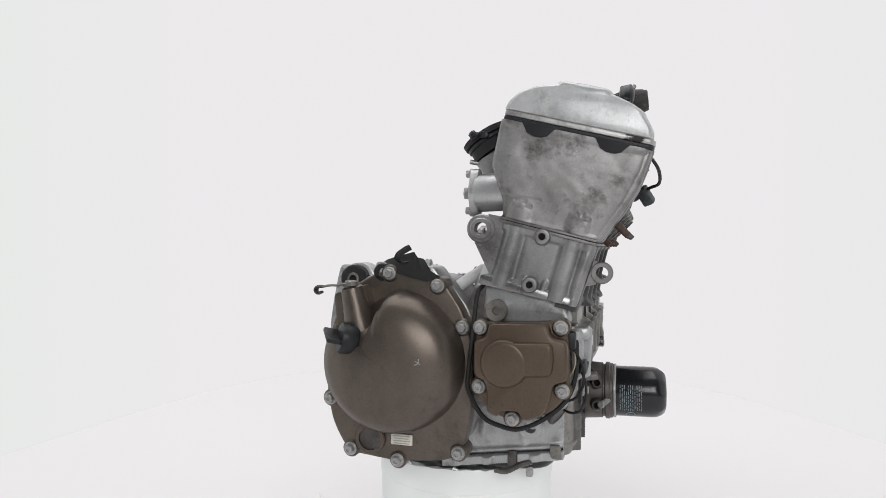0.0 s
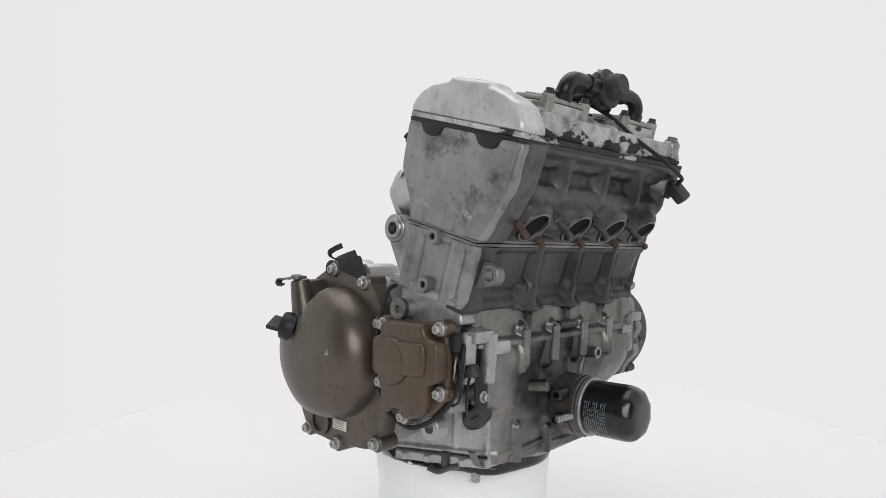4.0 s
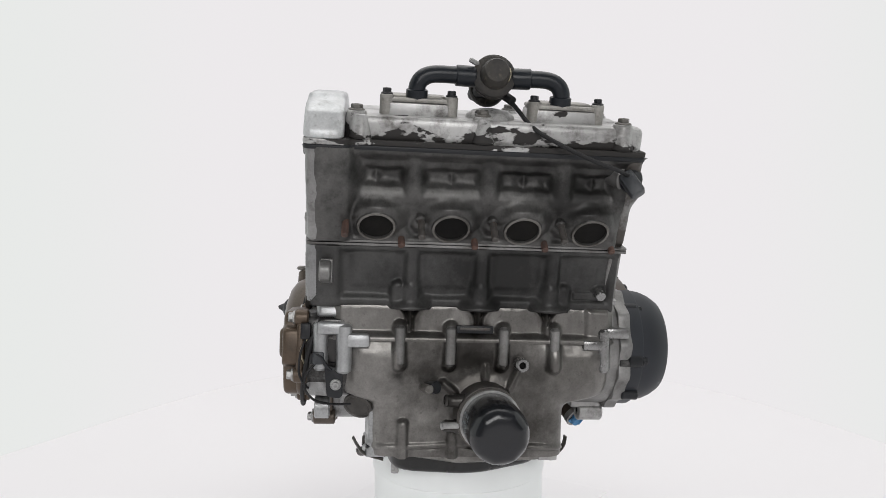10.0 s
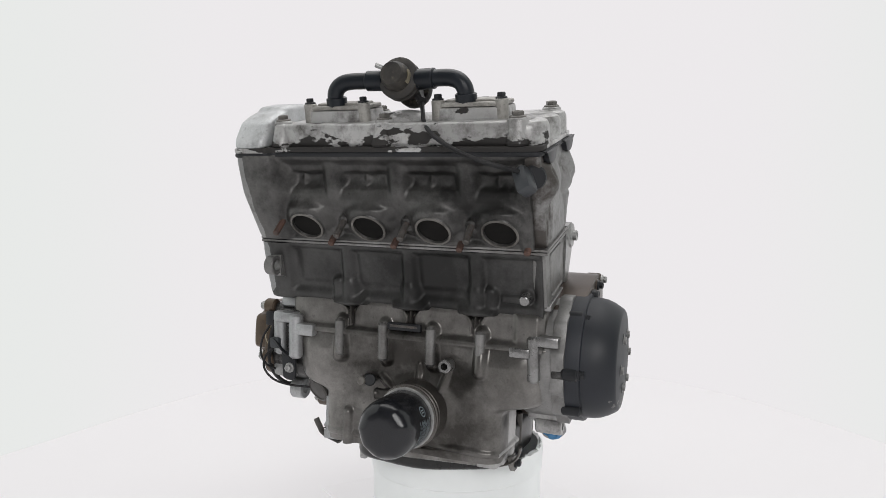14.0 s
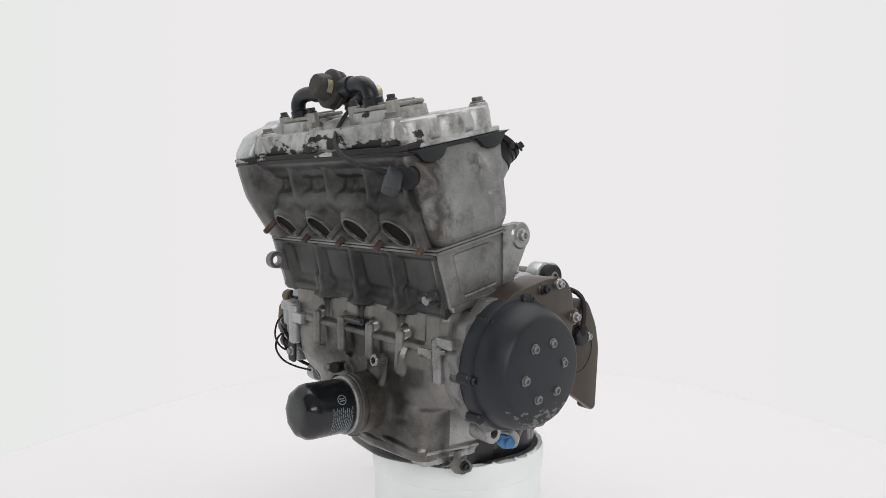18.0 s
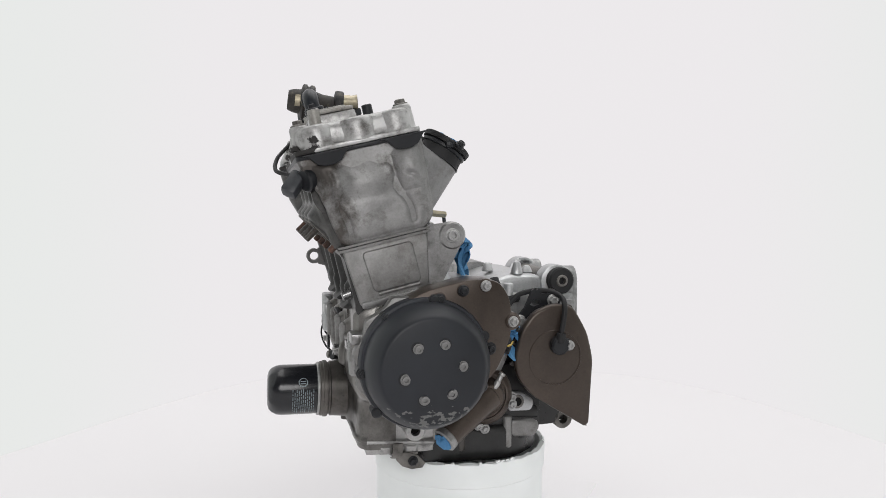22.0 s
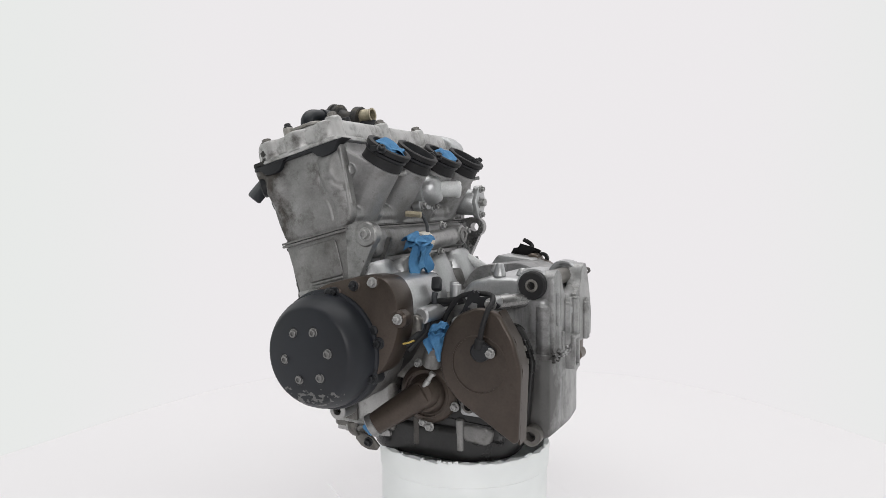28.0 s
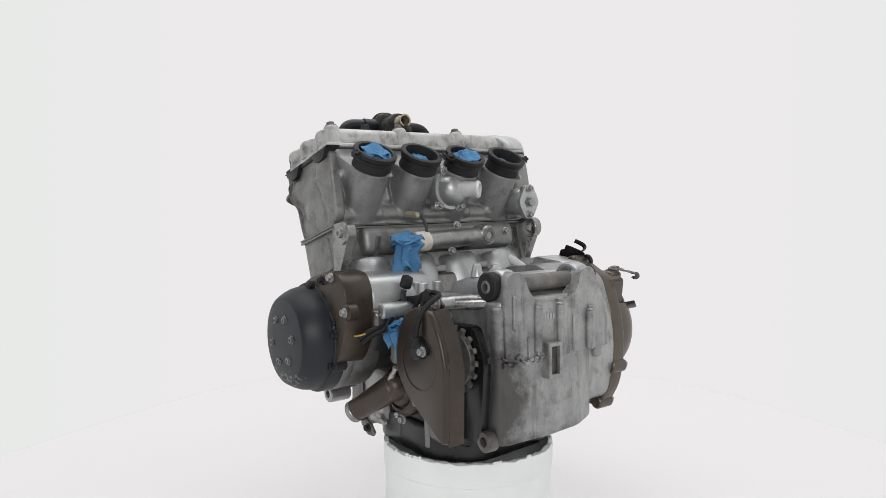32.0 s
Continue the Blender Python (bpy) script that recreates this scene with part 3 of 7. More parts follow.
# ---- cylinder head ----
def relief():
    """Soft lumpy casting of the head's left end: cam bosses above, a flat panel below."""
    bumps = ((-0.047, 0.080, 0.0060, 0.015), (0.042, 0.080, 0.0060, 0.015), (0.000, 0.070, 0.0030, 0.015), (0.050, 0.066, 0.0050, 0.012), (-0.052, 0.062, 0.0035, 0.012), (-0.020, 0.098, -0.0030, 0.012), (0.020, 0.098, -0.0030, 0.012), (-0.026, 0.060, -0.0016, 0.008), (0.030, 0.058, -0.0020, 0.008))
    bm = bmesh.new()
    nu, nv = 72, 56
    creases = ((0.047, 0.088, 0.036, 0.006, 0.0030, 0.0026), (-0.026, 0.088, -0.040, 0.016, 0.0034, 0.0026), (-0.045, 0.070, -0.062, 0.052, 0.0030, 0.0022), (-0.030, 0.048, -0.064, 0.050, 0.0022, 0.0020), (0.034, 0.094, 0.020, 0.078, 0.0018, 0.0030))
    grid, back = [], []
    for j in range(nv + 1):
        b = 0.003 + 0.0965 * j / nv
        lo = -0.050 - 0.016 * min(1.0, b / 0.03) - 0.004 * b / 0.108
        hi = 0.047 + 0.010 * min(1.0, b / 0.05) + 0.014 * max(0.0, b - 0.05) / 0.058
        row, low = [], []
        for i in range(nu + 1):
            s = i / nu
            a = lo + (hi - lo) * s
            edge = min(1.0, 8 * min(s, 1 - s, j / nv + 0.02, 1.06 - j / nv))
            h = sum(1.6 * k * math.exp(-((a - x) ** 2 + (b - y) ** 2) / (2 * w * w)) for x, y, k, w in bumps)
            step = 1 / (1 + math.exp((b - 0.049) / 0.0016)) * 0.0018
            h += step + 0.0006 * noise.noise(Vector((a * 45, b * 45, 3))) + 0.0004 * noise.noise(Vector((a * 120, b * 120, 7)))
            for x0, y0, x1, y1, deep, wide in creases:
                f = max(0.0, min(1.0, ((a - x0) * (x1 - x0) + (b - y0) * (y1 - y0)) / ((x1 - x0) ** 2 + (y1 - y0) ** 2)))
                bend = 0.002 * math.sin(f * 9 + x0 * 90)
                d2 = (a - x0 - f * (x1 - x0) - bend) ** 2 + (b - y0 - f * (y1 - y0)) ** 2
                h -= 1.3 * deep * math.exp(-d2 / (2 * wide * wide))
            row.append(bm.verts.new(tilt(a, b, 0.1595 + (0.0034 + h) * math.sin(edge * math.pi / 2))))
            low.append(bm.verts.new(tilt(a, b, 0.150)))
        grid.append(row)
        back.append(low)
    for g, flip in ((grid, False), (back, True)):
        for j in range(nv):
            for i in range(nu):
                q = (g[j][i], g[j][i + 1], g[j + 1][i + 1], g[j + 1][i])
                bm.faces.new(q[::-1] if flip else q)
    rim = [(0, i) for i in range(nu)] + [(j, nu) for j in range(nv)] + [(nv, i) for i in range(nu, 0, -1)] + [(j, 0) for j in range(nv, 0, -1)]
    for (j, i), (m, n) in zip(rim, rim[1:] + rim[:1]):
        bm.faces.new((grid[j][i], back[j][i], back[m][n], grid[m][n]))
    return bm


def head_front():
    """Front wall of the head: cam towers, cored windows, a rounded shelf and the swellings round the ports."""
    v, b = grid(-0.2045, 0.1500, 330, 0.002, 0.1105, 110)
    h = np.interp(b, [0.0, 0.020, 0.040, 0.052, 0.062, 0.070, 0.085, 0.097, 0.104, 0.1115], [0.047, 0.051, 0.0595, 0.0640, 0.0635, 0.0600, 0.0595, 0.0655, 0.0730, 0.0745])
    h = h + lumps(v, b, 34, 0.0009) + lumps(v, b, 110, 0.0004, 5)
    # cored windows, one to a cylinder
    for k, c in enumerate(PORTS):
        d = to_box(v, b, c - 0.031, c + 0.027, 0.0715, 0.0850)
        floor = 0.0535 + 0.0016 * np.sin((v - c) * 210 + k) * np.sin(b * 150)
        h = smin(h, floor + 2.0 * 0.0012 * np.logaddexp(0, d / 0.0012), 0.0025)
        h = smax(h, raised(np.abs(v - c + 0.002) - 0.0012 + 0.4 * np.abs(b - 0.078), 0.0580, 1.2), 0.003)
    # cam towers and the shelf
    for c in (-0.160, -0.090, -0.006, 0.078, 0.147):
        h = smax(h, raised(to_line(v, b, (c, 0.064), (c, 0.112)) - 0.0065, 0.0690, 1.6, 0.002), 0.006)
    h = smax(h, raised(np.abs(b - 0.0560) - 0.0025, 0.0665, 0.9, 0.003), 0.006)
    for c in PORTS:
        # the swelling lies in the plane of the port's face
        face = 0.0650 + 0.619 * (b - 0.0219)
        d = np.hypot(v - c, (b - 0.0235) * 1.10)
        h = smax(h, np.minimum(face, 0.080) - 1.5 * 0.003 * np.logaddexp(0, (d - 0.0255) / 0.003), 0.009)
        for dv, db in ((-0.034, 0.006), (0.029, -0.009)):
            h = smax(h, raised(np.hypot(v - c - dv, b - 0.0205 - db) - 0.0075, 0.0575 + 0.4 * db, 1.6), 0.006)
        # a low web joins the stud bosses to the port
        h = smax(h, raised(to_line(v, b, (c - 0.034, 0.0265), (c + 0.029, 0.0115)) - 0.006, 0.0535, 1.2), 0.006)
        inside = np.hypot(v - c, (b - 0.0219) / 0.85)
        h = np.where(inside < 0.0205, np.minimum(h, 0.040), h)
    # front of the chain tunnel
    tunnel = np.interp(b, [0.0, 0.015, 0.040, 0.065, 0.085, 0.110], [0.0580, 0.0635, 0.0740, 0.0820, 0.0850, 0.0865]) + 0.0012
    h = smax(h, tunnel - 0.010 * np.exp(-(v + 0.2045) / 0.0035) - 1.6 * 0.003 * np.logaddexp(0, (v + 0.1625) / 0.003), 0.006)
    # end flange posts and the lower edge
    h = smax(h, raised(np.abs(v - 0.143) - 0.004, 0.0600 + 0.06 * b, 1.5), 0.006)
    h = smax(h, raised(b - 0.0065, 0.0545, 1.5), 0.004)
    h = smax(h, raised(0.1060 - b, 0.0765, 1.5), 0.003)
    return casting(v, b, h, across, 0.030)


def head_rear():
    """Rear wall of the head: four runners that swell out of a lumpy wall, and a ledge along the foot."""
    v, b = grid(-0.1640, 0.1560, 290, 0.002, 0.1090, 108)
    h = np.interp(b, [0.0, 0.010, 0.030, 0.060, 0.085, 0.100, 0.109], [0.0500, 0.0520, 0.0545, 0.0600, 0.0660, 0.0720, 0.0735])
    h = h + lumps(v, b, 40, 0.0012, 11) + lumps(v, b, 110, 0.0004, 3)
    for k, p in enumerate(PORTS):
        c = p - 0.003
        d = np.abs(v - c)
        axis = 0.1133 + 1.029 * (b - 0.0942)
        round_ = axis + 1.43 * np.sqrt(np.maximum(0.0280 ** 2 - d * d, 1e-8)) - 4.0 * np.maximum(d - 0.0272, 0)
        mouth = (0.1205 - 0.697 * b) / 0.717
        h = smax(h, smin(round_, mouth, 0.004), 0.010)
        # injector lug above the runner's foot, screw bosses beside it
        h = smax(h, raised(np.hypot(v - c + 0.012, b - 0.050) - 0.005, 0.0930, 2.0, 0.001), 0.004)
        h = smax(h, raised(np.hypot(v - c - 0.036, b - 0.074) - 0.006, 0.0740, 1.8, 0.001), 0.004)
        h = smax(h, raised(to_line(v, b, (c + 0.037, 0.040), (c + 0.039, 0.070)) - 0.003, 0.0640, 1.4), 0.006)
    # water gallery and the foot ledge
    h = smax(h, raised(np.abs(b - 0.0175) - 0.006, 0.0630, 1.2, 0.002), 0.006)
    h = smax(h, raised(b - 0.0070, 0.0575, 1.8, 0.001), 0.003)
    for c in (-0.118, -0.070, 0.020, 0.092):
        h = smax(h, raised(np.hypot(v - c, b - 0.0175) - 0.0065, 0.0665, 1.8, 0.001), 0.004)
    edge = np.minimum(v + 0.164, 0.156 - v)
    h = h - 0.010 * np.exp(-edge / 0.004)
    return casting(v, b, h, lambda p, q, w: tilt(-w, q, p), 0.030)


def right_wall(low):
    """Right-hand wall of the head, or of the block below it (low): soft edges, stud columns and panels."""
    if low:
        s, b = grid(0.0, 1.0, 130, -0.0735, -0.0040, 84)
        lo, hi = np.full_like(b, -0.0515), 0.0560 + 0.07 * (b + 0.004)
    else:
        s, b = grid(0.0, 1.0, 170, 0.0035, 0.1085, 120)
        lo = np.interp(b, [0.0, 0.020, 0.040, 0.060, 0.080, 0.110], [-0.0530, -0.0570, -0.0680, -0.0785, -0.0810, -0.0815])
        hi = np.interp(b, [0.0, 0.015, 0.040, 0.065, 0.085, 0.110], [0.0580, 0.0635, 0.0740, 0.0820, 0.0850, 0.0865])
    a = lo + (hi - lo) * s
    edge = np.minimum(a - lo, hi - a)
    if low:
        h = 0.2030 + lumps(a, b, 35, 0.0006, 21)
        h = smax(h, raised(to_box(a, b, -0.022, 0.018, -0.062, -0.012), 0.2042, 1.0), 0.0015)
        for c, r in ((-0.0350, 0.0075), (0.0300, 0.0075)):
            h = smax(h, raised(to_line(a, b, (c, 0.0), (c - 0.003, -0.074)) - r, 0.2108, 1.9, 0.0018), 0.005)
        h = smax(h, raised(to_box(a, b, 0.0440, 0.060, -0.0760, 0.0), 0.2085, 1.4), 0.004)
        h = smax(h, raised(to_line(a, b, (0.049, -0.016), (0.046, -0.056)) - 0.0022, 0.2098, 1.2), 0.003)
        h = smax(h, raised(np.abs(b + 0.0665) - 0.0015, 0.2072, 1.6, 0.0008), 0.003)
        h = smax(h, raised(-0.0105 - b, 0.2072, 1.6, 0.0008), 0.003)
        for p, q in (((-0.048, -0.060), (-0.036, -0.048)), ((-0.012, -0.070), (-0.012, -0.058)), ((0.010, -0.070), (0.012, -0.056))):
            h = smax(h, raised(to_line(a, b, p, q) - 0.0018, 0.2062, 1.6, 0.0008), 0.003)
        h = h - 0.006 * np.exp(-edge / 0.0025)
    else:
        h = 0.2078 + 0.0014 * np.exp(-((a - 0.008) / 0.05) ** 2 - ((b - 0.07) / 0.03) ** 2) + lumps(a, b, 38, 0.0008, 23) + lumps(a, b, 95, 0.0003, 25)
        for c, top in ((-0.0340, 0.0215), (0.0310, 0.0225)):
            h = smax(h, raised(to_line(a, b, (c, -0.010), (c, top - 0.008)) - 0.0095, 0.2108, 1.3, 0.0020), 0.005)
            h = smax(h, raised(to_box(a, b, c - 0.010, c + 0.010, top - 0.0015, top + 0.0005), 0.2116, 1.8, 0.0006), 0.002)
            h = smax(h, raised(to_box(a, b, c - 0.002, c + 0.003, top - 0.004, top + 0.005), 0.2118, 1.8, 0.0006), 0.002)
        # low seam where the tunnel joins, and the thicker rim below the cover
        h = smin(h, 0.2066 + 1.2 * 0.001 * np.logaddexp(0, (to_line(a, b, (-0.060, 0.026), (-0.016, 0.030)) - 0.0006) / 0.001), 0.0015)
        h = smax(h, raised(0.1035 - b, 0.2102, 1.4, 0.0010), 0.003)
        h = smax(h, raised(b - 0.0060, 0.2085, 1.6, 0.0008), 0.003)
        h = h - 0.009 * np.exp(-edge / 0.0045)
    return casting(a, b, h, lambda p, q, w: tilt(p, q, -w), 0.185)


def skirt_wall():
    """Left flank of the sump: smooth, with a lip along the joint and a drilled boss."""
    x, z = grid(0.0700, 0.1570, 90, -0.2690, -0.1850, 80)
    h = 0.1050 + lumps(x, z, 40, 0.0008, 31) + 0.10 * np.clip(z + 0.200, 0, 1)
    edge = np.minimum(0.1600 - x, x - 0.066)
    h = h - 0.007 * np.exp(-edge / 0.0040)
    h = smax(h, raised(np.abs(z + 0.2530 + 0.06 * (0.15 - x)) - 0.0026, 0.1085, 1.6, 0.0007), 0.002)
    h = smin(h, 0.1035 + 1.5 * 0.0004 * np.logaddexp(0, (np.abs(z + 0.2575 + 0.06 * (0.15 - x)) - 0.0004) / 0.0004), 0.0008)
    for c in (0.100, 0.132):
        h = smax(h, raised(to_box(x, z, c - 0.007, c + 0.007, -0.2680, -0.2600), 0.1090, 1.8, 0.0007), 0.002)
    return casting(x, z, h, side, 0.080)


def flank_wall():
    """Right flank of the sump: upright ribs above a joint that slopes down to the rear."""
    x, s = grid(0.0080, 0.1580, 150, 1.0, 0.0, 120)
    seam = -0.2520 - 0.145 * (0.160 - x)
    z = -0.1820 + (seam - 0.0125 + 0.1820) * s
    h = 0.1325 + lumps(x, z, 40, 0.0008, 41) + lumps(x, z, 110, 0.0003, 43)
    for c, top in ((0.110, -0.196), (0.060, -0.222)):
        h = smax(h, raised(to_line(x, z, (c, top), (c, -0.246)) - 0.0024, 0.1355, 1.4, 0.001), 0.005)
    h = smax(h, raised(np.abs(z - seam - 0.0036) - 0.0024, 0.1352, 1.4, 0.0007), 0.003)
    h = smax(h, raised(z - seam, 0.1350, 1.6, 0.0005), 0.002)
    for c in (0.026, 0.066, 0.124):
        h = smax(h, raised(np.hypot(x - c, np.maximum(z - seam + 0.0040, 0)) - 0.0048, 0.1380, 1.6, 0.0008), 0.003)
    # the joint itself is a narrow dark gap
    h = smin(h, 0.1315 + 1.5 * 0.0003 * np.logaddexp(0, (np.abs(z - seam) - 0.0005) / 0.0003), 0.0006)
    h = h - 0.006 * np.exp(-(0.1610 - x) / 0.004)
    return casting(x, z, h, lambda p, q, w: side(p, q, -w), 0.110)


def block_front():
    """Front wall of the block: shallow panels between slim ribs."""
    v, b = grid(-0.2030, 0.1580, 310, -0.0790, -0.0042, 78)
    h = 0.0480 + 0.05 * b + lumps(v, b, 30, 0.0009, 9) + lumps(v, b, 120, 0.0003, 4)
    for x0, x1 in ((-0.158, -0.103), (-0.075, -0.020), (0.008, 0.065), (0.093, 0.148)):
        h = smax(h, raised(to_box(v, b, x0 + 0.004, x1 - 0.004, -0.052, -0.012), 0.0500 + 0.05 * b, 0.6), 0.002)
    for c in (-0.087, -0.005, 0.080):
        h = smax(h, raised(to_line(v, b, (c, 0.0), (c, -0.070)) - 0.0055, 0.0550, 2.0), 0.006)
        h = smax(h, raised(to_box(v, b, c - 0.022, c + 0.022, -0.0785, -0.0735) + 0.22 * np.abs(v - c), 0.0645, 1.6), 0.006)
        h = smax(h, raised(to_line(v, b, (c, -0.056), (c, -0.074)) - 0.0070, 0.0570, 1.6), 0.006)
    for c in (-0.103, 0.0965):
        h = smax(h, raised(to_line(v, b, (c, -0.054), (c, -0.080)) - 0.0060, 0.0540, 2.0), 0.004)
    h = smax(h, raised(np.abs(b + 0.0730) - 0.0045, 0.0515, 1.4), 0.004)
    h = smax(h, raised(-0.0085 - b, 0.0540, 1.4), 0.004)
    # corner pillar
    h = smax(h, 0.0572 + 0.07 * (b + 0.004) - 0.010 * np.exp(-(v + 0.2030) / 0.003) - 1.6 * 0.002 * np.logaddexp(0, (v + 0.1720) / 0.002), 0.006)
    # casting number strip and the plug boss beside it
    h = smax(h, raised(to_box(v, b, 0.109, 0.141, -0.0645, -0.0560), 0.0490, 1.8, 0.0006), 0.001)
    h = smax(h, raised(np.hypot(v - 0.139, b + 0.054) - 0.006, 0.0520, 2.0, 0.0008), 0.003)
    h = smax(h, raised(np.abs(v - 0.1545) - 0.004, 0.0510, 1.6), 0.004)
    return casting(v, b, h, across, 0.028)


def arches():
    """Front of the upper crankcase: broad swellings parted by narrow valleys, each with a forked web."""
    v, z = grid(-0.1760, 0.1600, 300, -0.1195, -0.0600, 80)
    h = 0.1842 - 40.0 * np.clip(z + 0.0830, 0, 1) ** 2 + lumps(v, z, 26, 0.0016, 2) + lumps(v, z, 90, 0.0004, 7)
    edges = (-0.184, -0.087, -0.005, 0.078, 0.168)
    for x0, x1 in zip(edges, edges[1:]):
        r = (v - (x0 + x1) / 2) / ((x1 - x0) / 2)
        h = h - 0.0026 * np.clip(np.abs(r), 0, 1) ** 2.5
    for c in edges[1:-1]:
        # a valley that narrows downwards like a funnel
        half = 0.0018 + 0.016 * np.clip((z + 0.0960) / 0.022, 0, 1.3) ** 1.8
        d = np.maximum(np.abs(v - c) - half, -0.1070 - z)
        h = smin(h, 0.1700 + 2.2 * 0.0012 * np.logaddexp(0, d / 0.0012), 0.003)
        # raised lip round it
        h = h + 0.0018 * np.exp(-((d - 0.0050) / 0.0026) ** 2)
        h = smax(h, raised(to_line(v, z, (c, -0.072), (c, -0.108)) - 0.0006, 0.1795, 2.4, 0.0007), 0.002)
    h = smax(h, raised(z + 0.1145, 0.1850, 1.6, 0.0009), 0.003)
    for c in (-0.098, -0.038, 0.025, 0.087):
        h = smax(h, raised(to_line(v, z, (c, -0.104), (c, -0.130)) - 0.0052, 0.1850, 2.2, 0.0012), 0.004)
    # dished panel beside the right-hand posts, stepped shoulder at the generator end
    h = smin(h, 0.1800 + 1.0 * 0.003 * np.logaddexp(0, to_box(v, z, -0.162, -0.134, -0.092, -0.060) / 0.003), 0.004)
    h = smax(h, raised(np.maximum(0.128 - v, z + 0.080), 0.1805, 1.6), 0.006)
    h = h - 0.8 * np.clip(np.abs(v + 0.008) - 0.160, 0, 1)
    return casting(v, z, h, front, 0.140)


def belly():
    """Front of the lower crankcase: one smooth wall that draws in to the narrow sump."""
    s, z = grid(0.0, 1.0, 240, -0.2620, -0.1200, 130)
    k = 1 / (1 + np.exp((z + 0.1925) / 0.0028))
    lo = (1 - k) * (-0.168 + 0.25 * np.clip(-0.165 - z, 0, 0.03)) + k * (-0.1300 + 0.05 * (-0.20 - z))
    hi = (1 - k) * (0.162 - 0.25 * np.clip(-0.165 - z, 0, 0.03)) + k * 0.1075
    v = lo + (hi - lo) * s
    h = np.interp(z, [-0.262, -0.252, -0.215, -0.190, -0.165, -0.140, -0.120], [0.1665, 0.1685, 0.1675, 0.1690, 0.1735, 0.1765, 0.1775])
    edge = np.minimum(v - lo, hi - v)
    h = h + lumps(v, z, 24, 0.0016, 6) + lumps(v, z, 100, 0.0004, 8)
    for c in (-0.098, -0.038, 0.025, 0.087):
        h = smax(h, raised(to_line(v, z, (c, -0.095), (c, -0.1475)) - 0.0052, 0.1845, 2.2, 0.0012), 0.004)
    # swelling behind the filter with its ribs, and small fittings
    h = smax(h, raised(np.hypot(v - 0.007, z + 0.2065) - 0.040, 0.1745, 0.9, 0.003), 0.010)
    for p, q in (((0.006, -0.166), (0.006, -0.150)), ((-0.030, -0.182), (-0.044, -0.170)), ((0.035, -0.178), (0.047, -0.150))):
        h = smax(h, raised(to_line(v, z, p, q) - 0.0016, 0.1790, 1.8, 0.001), 0.004)
    # joint line along the sump and the bolt bosses above it
    h = smax(h, raised(np.abs(z + 0.2455 + 0.05 * np.abs(v + 0.01)) - 0.003, 0.1712, 1.6, 0.0008), 0.002)
    h = smin(h, 0.1672 + 1.5 * 0.0005 * np.logaddexp(0, (np.abs(z + 0.2500 + 0.05 * np.abs(v + 0.01)) - 0.0004) / 0.0005), 0.0008)
    for c, top in ((-0.091, -0.222), (-0.031, -0.232)):
        h = smax(h, raised(to_line(v, z, (c, top), (c, -0.2620)) - 0.0040, 0.1752, 2.0, 0.001), 0.003)
    # rounded bulges on both sides of the hollow centre
    for c, r in ((-0.128, 0.030), (0.118, 0.046)):
        h = h + 0.0085 * np.exp(-((v - c) / r) ** 4 - ((z + 0.152) / 0.030) ** 4)
    h = h - 0.0050 * np.exp(-((v + 0.020) / 0.060) ** 4 - ((z + 0.152) / 0.022) ** 2)
    h = h - 0.014 * np.exp(-edge / 0.0075)
    return casting(v, z, h, front, 0.120)


